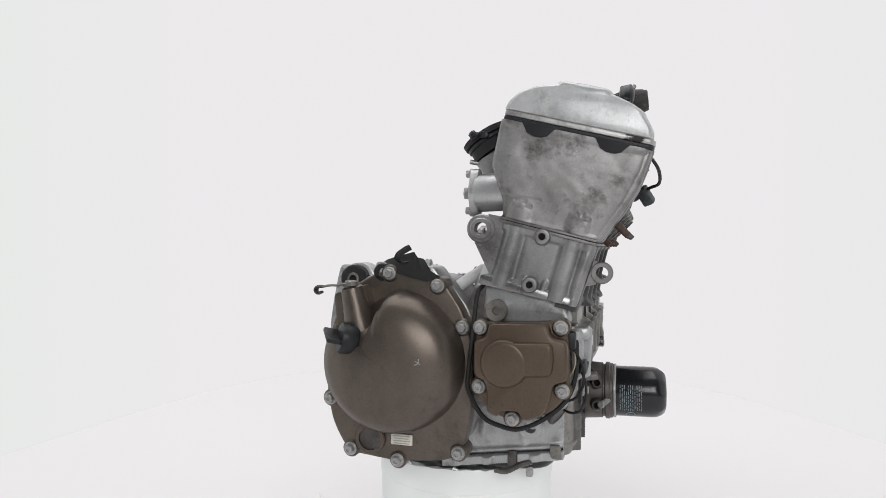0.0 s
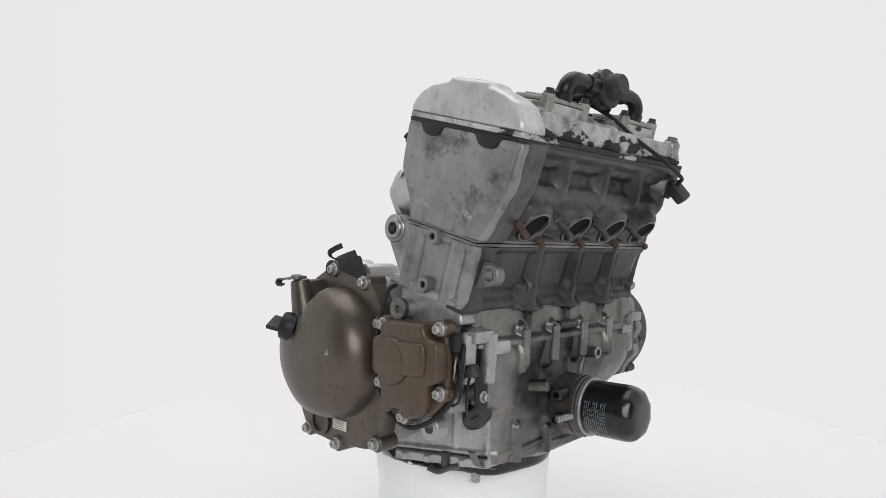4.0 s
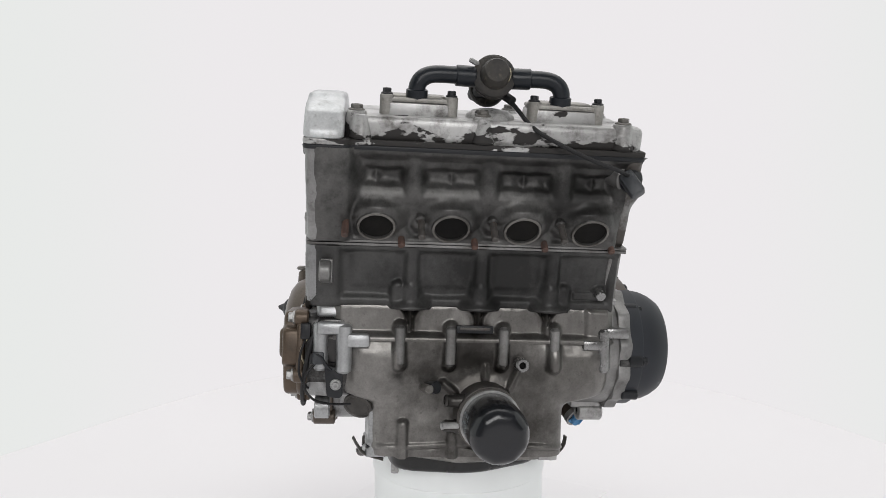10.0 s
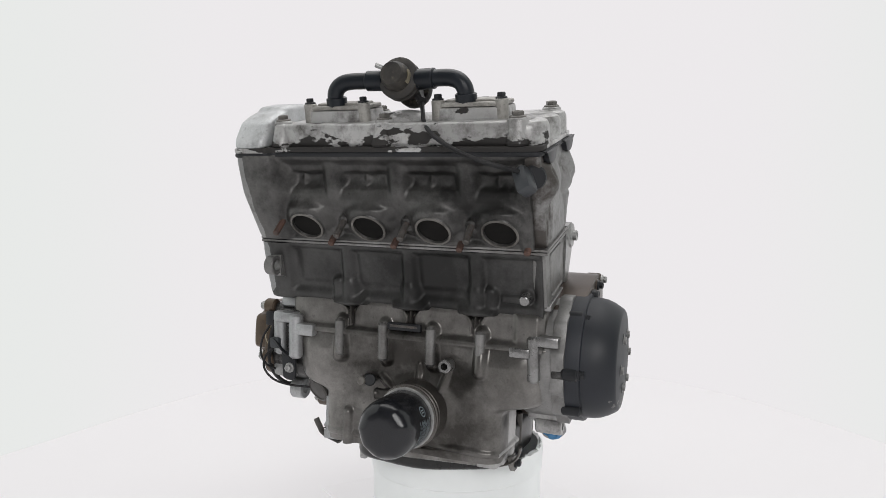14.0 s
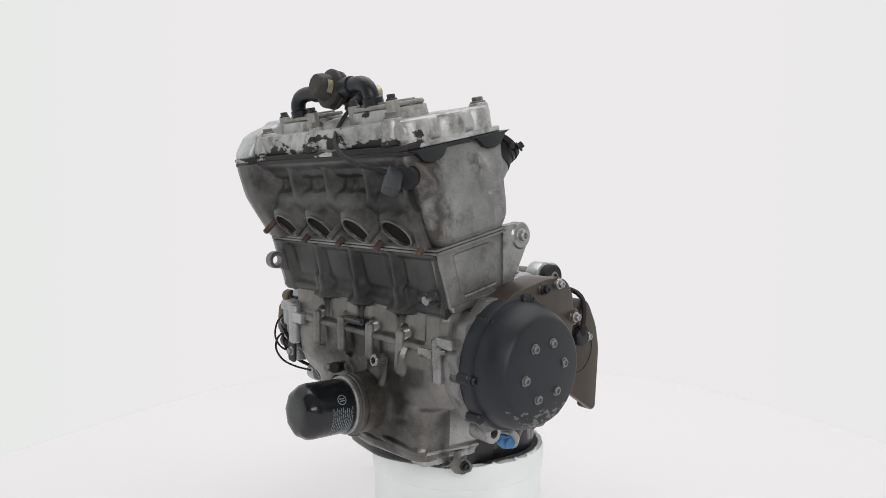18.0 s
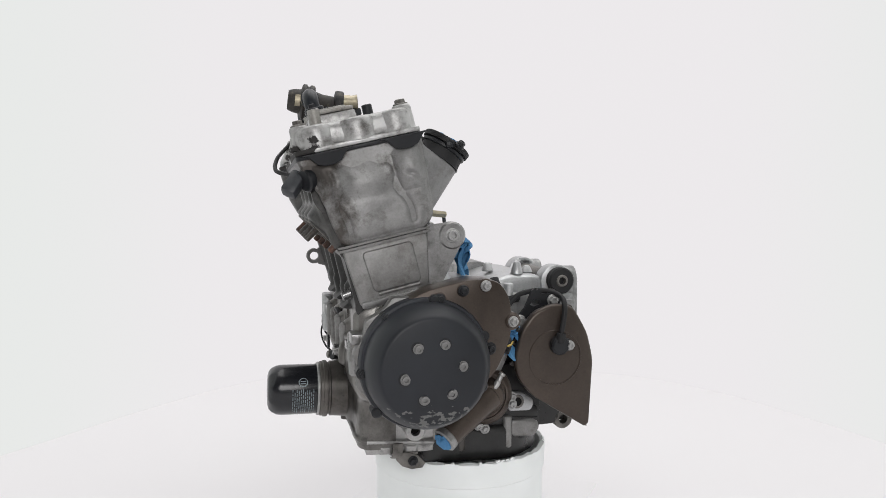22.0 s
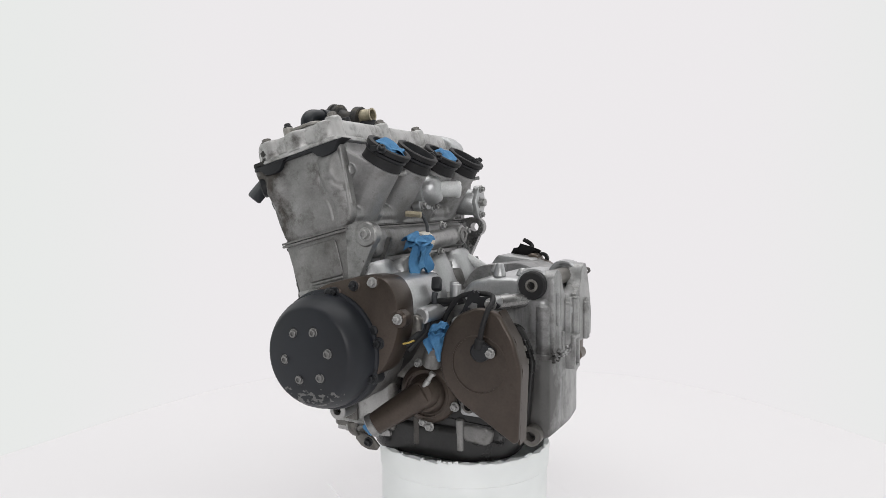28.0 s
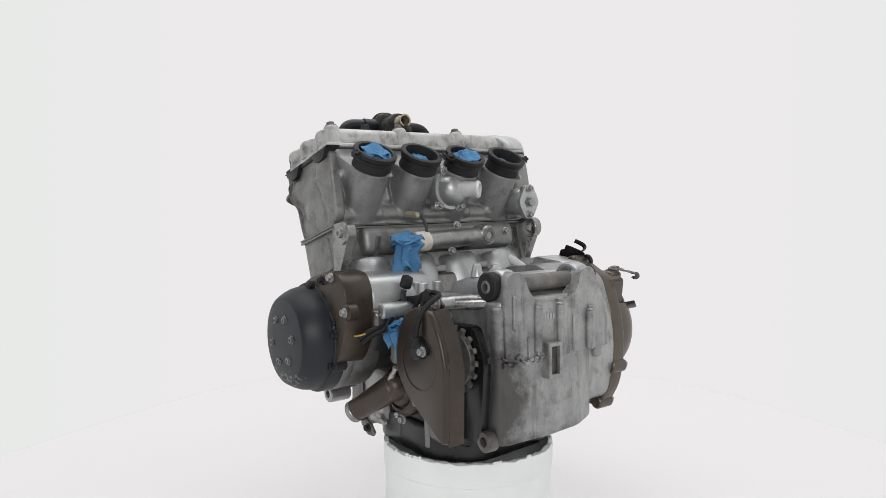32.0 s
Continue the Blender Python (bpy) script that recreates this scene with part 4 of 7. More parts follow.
def head():
    extras = []
    bm = bmesh.new()
    prism(rounded([(-0.072, 0.1115), (-0.060, 0.085), (-0.048, 0.035), (-0.044, 0), (0.036, 0), (0.050, 0.042), (0.050, 0.056), (0.050, 0.080), (0.066, 0.100), (0.074, 0.1115)], 0.006), -0.170, 0.150, tilt, 0.003, bm=bm)
    extras.append(("chain_tunnel", prism(rounded([(-0.082, 0.1115), (-0.080, 0.055), (-0.057, 0.02), (-0.052, 0), (0.058, 0), (0.064, 0.015), (0.083, 0.065), (0.087, 0.1115)], 0.008), -0.2060, -0.166, tilt, 0.005, 3)))
    extras.append(("head_end", prism(rounded([(-0.071, 0.1115), (-0.065, 0.015), (-0.05, 0), (0.048, 0), (0.055, 0.03), (0.058, 0.06), (0.073, 0.095), (0.077, 0.1115)], 0.010), 0.1460, 0.1625, tilt, 0.004, 3)))
    # left face: raised end panel and shelf
    extras.append(("head_relief", relief()))
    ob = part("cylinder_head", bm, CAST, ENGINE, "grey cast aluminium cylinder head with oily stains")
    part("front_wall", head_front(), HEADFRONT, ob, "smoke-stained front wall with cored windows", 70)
    part("rear_wall", head_rear(), REARCAST, ob, "plain grey rear wall swelling into four runners", 70)
    part("side_wall", right_wall(False), WORN, ob, "blotchy grey side wall over the chain tunnel", 70)
    for name, piece in extras:
        part(name, piece, ENDCAST if name in ("head_end", "head_relief") else WORN if name == "chain_tunnel" else CLEAN, ob)
    # exhaust ports
    n = Vector((0.70, 0, -0.714))
    t = Vector((0.714, 0, 0.70))
    for v in PORTS:
        o = Vector((0.2145, v, 0.0135))
        bm = bmesh.new()
        lathe([(0.0240, -0.020), (0.0232, -0.006), (0.0222, -0.0012), (0.0214, 0.0), (0.0194, 0.0), (0.0186, -0.002), (0.0178, -0.03), (0.0, -0.032)], o, n, 36, bm)
        for dv, dt in ((-0.034, 0.004), (0.029, -0.020)):
            rod(o - n * 0.030 + Vector((0, dv, 0)) + t * dt, o - n * 0.0065 + Vector((0, dv, 0)) + t * dt, 0.0074, 14, bm, 0.002, r2=0.0064)
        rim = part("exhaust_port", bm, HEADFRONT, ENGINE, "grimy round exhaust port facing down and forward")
        part("port_lip", ring(o - n * 0.0002, n, 0.0216, 0.0190, 0.0012, segs=30, bevel=0.0004), GRIMY, rim, "worn metal port lip")
        part("bore", lathe([(0.0184, -0.0025), (0.0180, -0.0275), (0.0, -0.0285)], o, n, 30), SOOTSHADE, rim, "sooty exhaust bore with the shade of its depth painted in")
        for dv, dt in ((-0.034, 0.004), (0.029, -0.020)):
            a = o - n * 0.008 + Vector((0, dv, 0)) + t * dt
            red = v == PORTS[0] or dv > 0
            part("stud", rod(a, a + n * (0.027 if dv < 0 else 0.018), 0.0040, 12, None, 0.0012), RUST if red else STUD, rim, "short rusty exhaust stud" if red else "short dark exhaust stud")
    # intake runners and rubber boots
    n = Vector((-0.53, 0, 0.848))
    for k, v in enumerate(PORTS):
        c = Vector((0.0575, v - 0.003, 0.1265))
        bm = lathe([(0.0285, -0.026), (0.0275, -0.018), (0.0272, -0.008), (0.0310, -0.007), (0.0315, -0.001), (0.0300, 0.0), (0.0250, 0.0), (0.0240, -0.003), (0.0225, -0.018), (0.0, -0.020)], c, n, 36)
        boot = part("intake_boot", bm, RUBBER, ENGINE, "black rubber intake boot with a clamp band")
        clamp = ring(c - n * 0.0135, n, 0.0292, 0.0268, 0.0055, segs=32)
        box(c - n * 0.0105 + Vector((0.0, 0.030 if k % 2 else -0.030, 0.004)), (0.010, 0.008, 0.008), clamp, 0.0015)
        part("clamp", clamp, BLACK, boot, "blackened steel hose clamp")
        bolt(boot, c - n * 0.008 + Vector((-0.010, 0.032 if k % 2 else -0.032, 0)), (-0.5, 0.5 if k % 2 else -0.5, 0.6), BOLT_DARK, "clamp_screw")
        nip = Vector((0.052, v - 0.012, 0.088))
        if k in (0, 3):
            part("vacuum_nipple", rod(nip + Vector((0.014, 0, 0)), nip + Vector((-0.010, -0.006, 0.004)), 0.003, 10, None, 0.0006), STEEL, ENGINE, "small steel vacuum nipple")
    # half-moon plugs under the cover rim
    for a, v0, v1, b in ((-0.0375, -0.204, -0.2115, 0.109), (0.0440, -0.204, -0.2115, 0.109), (-0.0495, 0.160, 0.1690, 0.111), (0.041, 0.160, 0.1690, 0.111)):
        r, deep = (0.0142, 0.0122) if v0 < 0 else (0.0172, 0.0140)
        flare = [(-1.75, 0.10), (-1.28, -0.10), (-1.06, -0.42), (-0.80, -0.80), (-0.40, -0.99)]
        pts = [(a + r * p, b + deep * q) for p, q in flare + [(0.0, -1.03)] + [(-p, q) for p, q in reversed(flare)]]
        part("half_moon_plug", prism(pts, v0 + (0.012 if v0 < 0 else -0.012), v1, tilt, 0.001), BLACK, ENGINE, "black rubber half-moon plug")


# ---- valve cover ----
def valve_cover():
    outline = rounded([(-0.080, -0.210), (0.087, -0.210), (0.087, -0.165), (0.077, -0.158), (0.077, 0.166), (-0.071, 0.166), (-0.074, -0.155)], 0.010, 4)
    part("cover_gasket", prism(outline, 0.1082, 0.1133, tplan, 0.0016), BLACK, ENGINE, "black rubber valve cover gasket")
    bm = bmesh.new()
    prism(outline, 0.1134, 0.1192, tplan, 0.0014, bm=bm)
    main = rounded([(-0.070, -0.165), (0.071, -0.165), (0.073, 0.149), (0.066, 0.1615), (-0.060, 0.1615), (-0.067, 0.152)], 0.012, 4)
    prism(main, 0.1175, 0.1445, tplan, 0.009, 4, bm=bm, taper=0.003)
    for a, r in ((-0.046, 0.021), (0.0, 0.024), (0.047, 0.022)):
        lathe([(r, 0.118), (r, 0.138), (r * 0.9, 0.1425), (r * 0.7, 0.1445)], tilt(a, 0, 0.1445), BORE, 26, bm)
    # low dome between the two boxes
    lathe([(0.030, 0.140), (0.027, 0.148), (0.020, 0.153), (0.008, 0.155)], tilt(0.030, 0, -0.006), BORE, 26, bm)
    for a, v in ((-0.057, 0.146), (-0.060, 0.032), (-0.060, -0.078), (0.053, -0.155), (0.064, 0.138), (0.058, -0.018)):
        lathe([(0.0125, 0.118), (0.0115, 0.144), (0.0105, 0.147), (0.009, 0.148)], tilt(a, 0, v), BORE, 18, bm)
    # front webs under the bolt pillars
    for v in (-0.150, -0.018, 0.138):
        rod(tilt(0.064, 0.1440, v), tilt(0.0690, 0.1180, v), 0.0085, 16, bm, 0.002, r2=0.0125)
    cover = part("valve_cover", bm, FLAKED, ENGINE, "silver valve cover with lacquer flaking off along its front")
    bm = bmesh.new()
    dome = rounded([(-0.081, 0.1185), (-0.0785, 0.1297), (-0.0695, 0.1415), (-0.0535, 0.1512), (-0.036, 0.1558), (-0.0310, 0.1575), (-0.0280, 0.1622), (0.0, 0.1640), (0.0265, 0.1632), (0.0325, 0.1580), (0.041, 0.1562), (0.0545, 0.1525), (0.068, 0.1465), (0.083, 0.128), (0.085, 0.1185)], 0.0035, 3)
    prism(dome, -0.2095, -0.167, tilt, 0.009, 4, bm=bm)
    part("chain_dome", bm, BRIGHT, cover, "smooth bright silver cam chain dome")
    for a, v in ((-0.057, 0.146), (-0.060, 0.032), (-0.060, -0.078), (0.053, -0.155), (0.064, 0.138), (0.058, -0.018)):
        bolt(cover, tilt(a, 0.1475, v), BORE, BOLT_COVER, "cover_bolt")
    for v0, v1 in ((-0.128, -0.047), (0.036, 0.119)):
        bm = bmesh.new()
        foot = rounded([(-0.010, v0), (0.049, v0), (0.049, v1), (-0.010, v1)], 0.010, 4)
        prism(foot, 0.138, 0.1575, tplan, 0.002, bm=bm, taper=0.002)
        reed = part("reed_box", bm, FLAKED, cover, "silver reed valve box with chipped lacquer")
        lid = rounded([(-0.008, v0 + 0.002), (0.047, v0 + 0.002), (0.047, v1 - 0.002), (-0.008, v1 - 0.002)], 0.012, 4)
        bm = prism(lid, 0.1580, 0.1630, tplan, 0.002)
        prism(rounded([(0.000, v0 + 0.010), (0.038, v0 + 0.010), (0.038, v1 - 0.010), (0.000, v1 - 0.010)], 0.008), 0.162, 0.1655, tplan, 0.0015, bm=bm)
        for a in (0.041,):
            for v in (v0 + 0.005, v1 - 0.005):
                lathe([(0.0080, 0.125), (0.0075, 0.158), (0.0075, 0.1650), (0.006, 0.1665)], tilt(a, 0, v), BORE, 16, bm)
        part("reed_box_lid", bm, LIDGREY, cover, "dull grey cast reed box lid")
        for a in (0.041,):
            for v in (v0 + 0.005, v1 - 0.005):
                bolt(cover, tilt(a, 0.1655, v), BORE, BOLT_DARK, "lid_bolt")
    part("breather_stub", rod(tilt(-0.030, 0.140, 0.072), tilt(-0.030, 0.1635, 0.072), 0.0066, 14, None, 0.001), BLACK, cover, "short black breather stub")


# ---- air valve on top ----
def air_valve():
    c = Vector((0.222, -0.006, 0.1835))
    bm = lathe([(0.010, -0.046), (0.0205, -0.045), (0.0215, -0.043), (0.0215, -0.036), (0.0205, -0.034), (0.013, -0.033), (0.0135, -0.018), (0.016, -0.008), (0.0215, -0.007), (0.0235, -0.005), (0.0235, -0.001), (0.0215, 0.0005), (0.0215, 0.003), (0.0238, 0.004), (0.0238, 0.008), (0.0215, 0.010), (0.0165, 0.011), (0.0155, 0.020), (0.0135, 0.026), (0.0125, 0.0275), (0.0, 0.028)], c, (0.97, 0, 0.1), 32)
    valve = part("air_switch_valve", bm, DUSTY, ENGINE, "dusty black diaphragm air valve above the cover")
    ax, ay, az = frame_of((0.97, 0, 0.1))
    bm = bmesh.new()
    rows = []
    for r, h0, h1 in ((0.0168, 0.0115, 0.0185), (0.0160, 0.0118, 0.0182)):
        for h in (h0, h1):
            rows.append([c + az * h + (ax * math.cos(radians(150 + 6 * k)) + ay * math.sin(radians(150 + 6 * k))) * r for k in range(10)])
    stack(bm, [rows[0], rows[1], rows[3], rows[2]], False)
    part("valve_label", bm, BRASS, valve, "dull yellow label patch")
    part("vacuum_pipe", rod(c + Vector((0.004, -0.012, 0.010)), c + Vector((0.010, -0.028, 0.0165)), 0.0028, 10, None, 0.0006), STEEL, valve, "small pale vacuum pipe")
    for s, v0 in ((-1, -0.090), (1, 0.072)):
        bm = tube([(0.218, v0, 0.158), (0.2225, v0, 0.170), (0.224, v0 - s * 0.006, 0.179), (0.224, v0 - s * 0.018, 0.1835), (0.223, v0 - s * 0.04, 0.184), (0.222, s * 0.016 - 0.006, 0.1835)], 0.0095, 16)
        hose = part("air_hose", bm, HOSE, ENGINE, "black rubber air hose elbow")
        part("hose_collar", lathe([(0.0122, -0.001), (0.0122, 0.009), (0.0105, 0.010)], (0.2175, v0, 0.1575), (0.3, 0, 1), 20), HOSE, hose)
        part("hose_sleeve", rod((0.223, s * 0.042 - 0.006, 0.1838), (0.222, s * 0.020 - 0.006, 0.1835), 0.0116, 20, None, 0.001), HOSE, hose)
    part("outlet_pipe", rod((0.180, -0.006, 0.183), (0.172, -0.005, 0.1835), 0.0085, 18), BLACK, valve)
    bm = lathe([(0.0105, 0.0), (0.0105, 0.010), (0.0092, 0.014), (0.0098, 0.020), (0.0105, 0.0215), (0.0080, 0.0215), (0.0070, 0.004), (0.0, 0.003)], (0.178, -0.005, 0.1850), (-1, 0.03, 0.10), 22)
    part("brass_outlet", bm, BRASS, valve, "short dull brass outlet pipe")
    part("air_fitting", box((0.1640, -0.0040, 0.1725), (0.026, 0.013, 0.011), None, 0.003, Euler((0.2, 0.1, 0.3)).to_matrix()), BLACK, valve, "small black air fitting")
    part("outlet_elbow", tube([(0.205, -0.010, 0.176), (0.190, -0.016, 0.174), (0.170, -0.020, 0.174)], 0.0078, 12), BLACK, valve, "black lower outlet elbow")
    # wire from the middle of the cover to the cam sensor
    part("sensor_wire", tube([(0.198, 0.010, 0.170), (0.214, 0.0175, 0.1585), (0.2271, 0.0242, 0.1465), (0.2398, 0.0319, 0.1327), (0.2520, 0.0453, 0.1193), (0.2632, 0.0680, 0.1056), (0.2671, 0.0875, 0.0963), (0.2677, 0.1084, 0.0885), (0.2644, 0.1244, 0.0842), (0.2541, 0.1373, 0.0812), (0.247, 0.150, 0.077)], 0.0025, 8), RUBBER, ENGINE, "thin black sensor wire looping before the cover")
    part("wire_clip", tube([(0.196, 0.006, 0.174), (0.206, 0.010, 0.168), (0.216, 0.018, 0.160)], 0.0055, 8), RUBBER, ENGINE, "black rubber wire end clip")
    s = part("cam_sensor", rod((0.196, 0.132, 0.088), (0.230, 0.1505, 0.0775), 0.0155, 20, None, 0.002), DIRTY, ENGINE, "round cam sensor boss with a black connector")
    part("sensor_cap", rod((0.226, 0.1505, 0.0775), (0.237, 0.157, 0.0735), 0.0138, 20, None, 0.002), BLACK, s, "black sensor cap")
    bm = box((0.2475, 0.1490, 0.0700), (0.018, 0.017, 0.030), None, 0.003, Euler((radians(35), radians(-20), radians(-25))).to_matrix())
    part("connector", bm, GREYPLASTIC, s, "grey plastic connector")


# ---- cylinder block ----
def block():
    extras = []
    bm = bmesh.new()
    prism(rounded([(-0.050, 0.0), (0.040, 0.0), (0.036, -0.070), (-0.047, -0.074)], 0.004), -0.200, 0.160, tilt, 0.003, bm=bm)
    extras.append(("joint_flange", prism(rounded([(-0.055, 0.0030), (0.0548, 0.0030), (0.0548, 0.0004), (-0.055, 0.0004)], 0.0006, 2), -0.2075, 0.165, tilt, 0.0006)))
    extras.append(("joint_flange", prism(rounded([(-0.055, -0.0006), (0.0548, -0.0006), (0.0548, -0.0036), (-0.055, -0.0036)], 0.0006, 2), -0.2075, 0.165, tilt, 0.0006)))
    extras.append(("foot_flange", prism(rounded([(-0.060, -0.066), (0.0440, -0.066), (0.0440, -0.073), (-0.060, -0.077)], 0.002, 2), -0.2075, 0.165, tilt, 0.001)))
    extras.append(("stub", rod(tilt(0.045, -0.054, 0.139), tilt(0.062, -0.056, 0.139), 0.006, 12, None, 0.001)))
    # left face: framed panel
    wall = rounded([(-0.0518, 0.0), (0.0512, 0.0), (0.0452, -0.070), (-0.0488, -0.074)], 0.003)
    extras.append(("end_wall", prism(wall, 0.146, 0.1612, tilt, 0.0025, 3)))
    extras.append(("side_panel", prism(rounded([(-0.031, -0.009), (0.030, -0.009), (0.026, -0.058), (-0.032, -0.058)], 0.006), 0.155, 0.1630, tilt, 0.0018, 3)))
    extras.append(("panel_ridge", rod(tilt(-0.030, -0.0605, 0.1608), tilt(0.022, -0.0605, 0.1608), 0.0025, 10, None, 0.001)))
    # rear rail of the water jacket
    extras.append(("water_jacket", prism(rounded([(-0.070, -0.006), (-0.068, -0.040), (-0.045, -0.046), (-0.045, -0.002)], 0.010), -0.160, 0.125, tilt, 0.010, 3)))
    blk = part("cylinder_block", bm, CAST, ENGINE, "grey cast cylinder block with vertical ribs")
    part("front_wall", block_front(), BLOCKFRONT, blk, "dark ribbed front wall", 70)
    part("side_wall", right_wall(True), BLOCKSIDE, blk, "grey side wall with two stud columns", 70)
    for name, piece in extras:
        part(name, piece, REARCAST if name == "water_jacket" else DIRTY if name in ("side_panel", "panel_ridge", "end_wall", "joint_flange") else CLEAN, blk)
    for at in ((0.14, -0.202, 0.001), (0.127, -0.202, -0.052)):
        boss = part("bolt_boss", lathe([(0.0098, 0.0), (0.0088, 0.009), (0.0080, 0.0108), (0.0066, 0.0112), (0.0040, 0.0110), (0.0036, 0.0100), (0.0036, 0.003), (0.0, 0.003)], at, RIGHT, 24), BLOCKSIDE, blk)
        part("bolt_hole", lathe([(0.0035, 0.0085), (0.0034, 0.0032), (0.0, 0.0031)], at, RIGHT, 18), SOOTSHADE, boss, "dark threaded hole")
    # mounting ears
    for name, c, v0, v1, pts, hole in (("rear_ear", (0.070, 0.0095), -0.205, -0.190, [(0.073, 0.026), (0.100, 0.022), (0.094, -0.055), (0.084, -0.050), (0.058, -0.0)], 0.0075),
                                       ("rear_ear", (0.0645, 0.0125), 0.150, 0.166, [(0.068, 0.028), (0.095, 0.024), (0.092, -0.045), (0.076, -0.044), (0.052, 0.004)], 0.0)):
        bm = bmesh.new()
        o = Vector((c[0], v0, c[1]))
        if hole:
            ring(o, LEFT, 0.0165, hole, v1 - v0, bm)
            ring(o + Vector((0, -0.002, 0)), LEFT, 0.0125, hole, 0.004, bm)
            pts = [(0.0775, 0.0265), (0.100, 0.022), (0.094, -0.055), (0.084, -0.050), (0.0625, -0.006), (0.0700, -0.0055), (0.0835, 0.003), (0.0855, 0.012)]
        else:
            rod(o, o + Vector((0, v1 - v0, 0)), 0.0165, 24, bm, 0.002)
        prism(pts, v0 + 0.002, v1 - 0.002, side, 0.0, bm=bm)
        ear = part(name, bm, CAST, blk, "cast mounting ear")
        if not hole:
            bolt(blk, (c[0], v1 - 0.002, c[1]), LEFT, BOLT_SOCKET, "ear_bolt")
            part("gusset", prism([(0.060, 0.006), (0.066, 0.006), (0.088, -0.050), (0.080, -0.052)], 0.105, 0.110, side), CAST, blk)
    bm = bmesh.new()
    ring((0.203, -0.192, -0.038), LEFT, 0.0122, 0.0068, 0.013, bm)
    prism([(0.197, -0.0255), (0.198, -0.030), (0.1955, -0.038), (0.198, -0.046), (0.196, -0.051), (0.176, -0.055), (0.180, -0.018)], -0.191, -0.178, side, bm=bm)
    part("front_ear", bm, DIRTY, blk, "small cast front mounting ear")
    # coolant rail at the rear
    bm = bmesh.new()
    tube([(0.056, -0.080, 0.000), (0.050, -0.03, -0.001), (0.048, 0.03, -0.003), (0.046, 0.070, -0.004)], 0.0135, 16, bm)
    rod((0.070, -0.078, 0.001), (0.040, -0.078, 0.001), 0.0155, 20, bm, 0.002)
    rail = part("coolant_rail", bm, CAST, ENGINE, "grey cast coolant rail across the rear")
    part("rail_plug", ring((0.042, -0.078, 0.001), REAR, 0.0125, 0.006, 0.004), DIRTY, rail, "grey ring plug")
    part("rail_sleeve", rod((0.047, 0.035, -0.003), (0.046, 0.058, -0.004), 0.0150, 18, None, 0.001), TAPE, rail, "pale tape sleeve")
    for at in ((0.050, -0.022, 0.018), (0.048, -0.010, -0.020), (0.056, -0.125, 0.006)):
        bolt(rail, at, REAR, BOLT_SMALL)
    for v in PORTS:
        part("rear_scallop", lathe([(0.030, 0.0), (0.0345, 0.006), (0.036, 0.020), (0.037, 0.060), (0.036, 0.066)], (0.0900, v - 0.002, -0.032), (-0.36, 0, -0.93), 28, None, 0.85), SILVER, blk, "bright rounded crankcase scallop")
    part("vent_hose", rod((0.060, -0.135, -0.038), (0.030, -0.150, -0.060), 0.0075, 14, None, 0.001), WHITEWEAR, ENGINE, "short pale plastic vent pipe")
    part("lambda_plug", tube([(0.052, 0.040, 0.036), (0.046, 0.045, 0.034), (0.042, 0.040, 0.020), (0.042, 0.038, 0.004)], 0.0025, 8), GREYPLASTIC, ENGINE, "thin greenish grey sensor lead")
    part("temperature_sensor", rod((0.066, 0.058, 0.037), (0.044, 0.052, 0.035), 0.0048, 6, None, 0.001), BRASS, ENGINE, "brass temperature sensor")


def thermostat():
    c, n = Vector((0.078, -0.032, 0.072)), Vector((-1, -0.12, 0.08)).normalized()
    bm = lathe([(0.031, -0.018), (0.031, -0.004), (0.030, 0.0), (0.025, 0.001), (0.024, 0.010), (0.020, 0.019), (0.012, 0.024), (0.0, 0.025)], c, n, 30)
    th = part("thermostat_housing", bm, SILVER, ENGINE, "silver domed thermostat housing at the rear")
    part("outlet_neck", lathe([(0.014, -0.012), (0.0125, 0.008), (0.0120, 0.032), (0.0135, 0.034), (0.0135, 0.037), (0.0118, 0.039), (0.0095, 0.039), (0.009, 0.02), (0, 0.02)], c + n * 0.012, Vector((-0.72, -0.55, -0.03)), 22), WHITEWEAR, th, "pale corroded hose neck")
    for dv, dz in ((-0.018, -0.026), (0.022, -0.024), (0.010, 0.030), (-0.026, 0.020)):
        at = c + Vector((0, dv, dz))
        part("screw_lug", rod(at - n * 0.012, at + n * 0.002, 0.0078, 16, None, 0.002), SILVER, th)
        bolt(th, at + n * 0.002, n, BOLT_SMALL)
    # cam chain tensioner
    o = Vector((0.094, -0.176, 0.0535))
    bm = lathe([(0.0225, 0), (0.022, 0.034), (0.019, 0.038), (0.012, 0.040)], o, (-1, 0, -0.06), 26)
    ten = part("chain_tensioner", bm, SILVER, ENGINE, "silver cam chain tensioner housing")
    part("tensioner_flange", prism(rounded([(-0.199, 0.052), (-0.184, 0.080), (-0.168, 0.080), (-0.153, 0.052), (-0.168, 0.024), (-0.184, 0.024)], 0.008), 0.062, 0.052, front, 0.0015), SILVER, ten)
    part("cap_bolt", lathe([(0.011, 0), (0.011, 0.005), (0.0075, 0.005), (0.0075, 0.012), (0.006, 0.013)], (0.056, -0.176, 0.0515), REAR, 6), STEEL, ten, "steel hexagon cap bolt")
    for dv, dz in ((0.0, 0.022), (0.0, -0.021)):
        bolt(ten, (0.052, -0.176 + dv, 0.052 + dz), REAR, BOLT_SMALL)


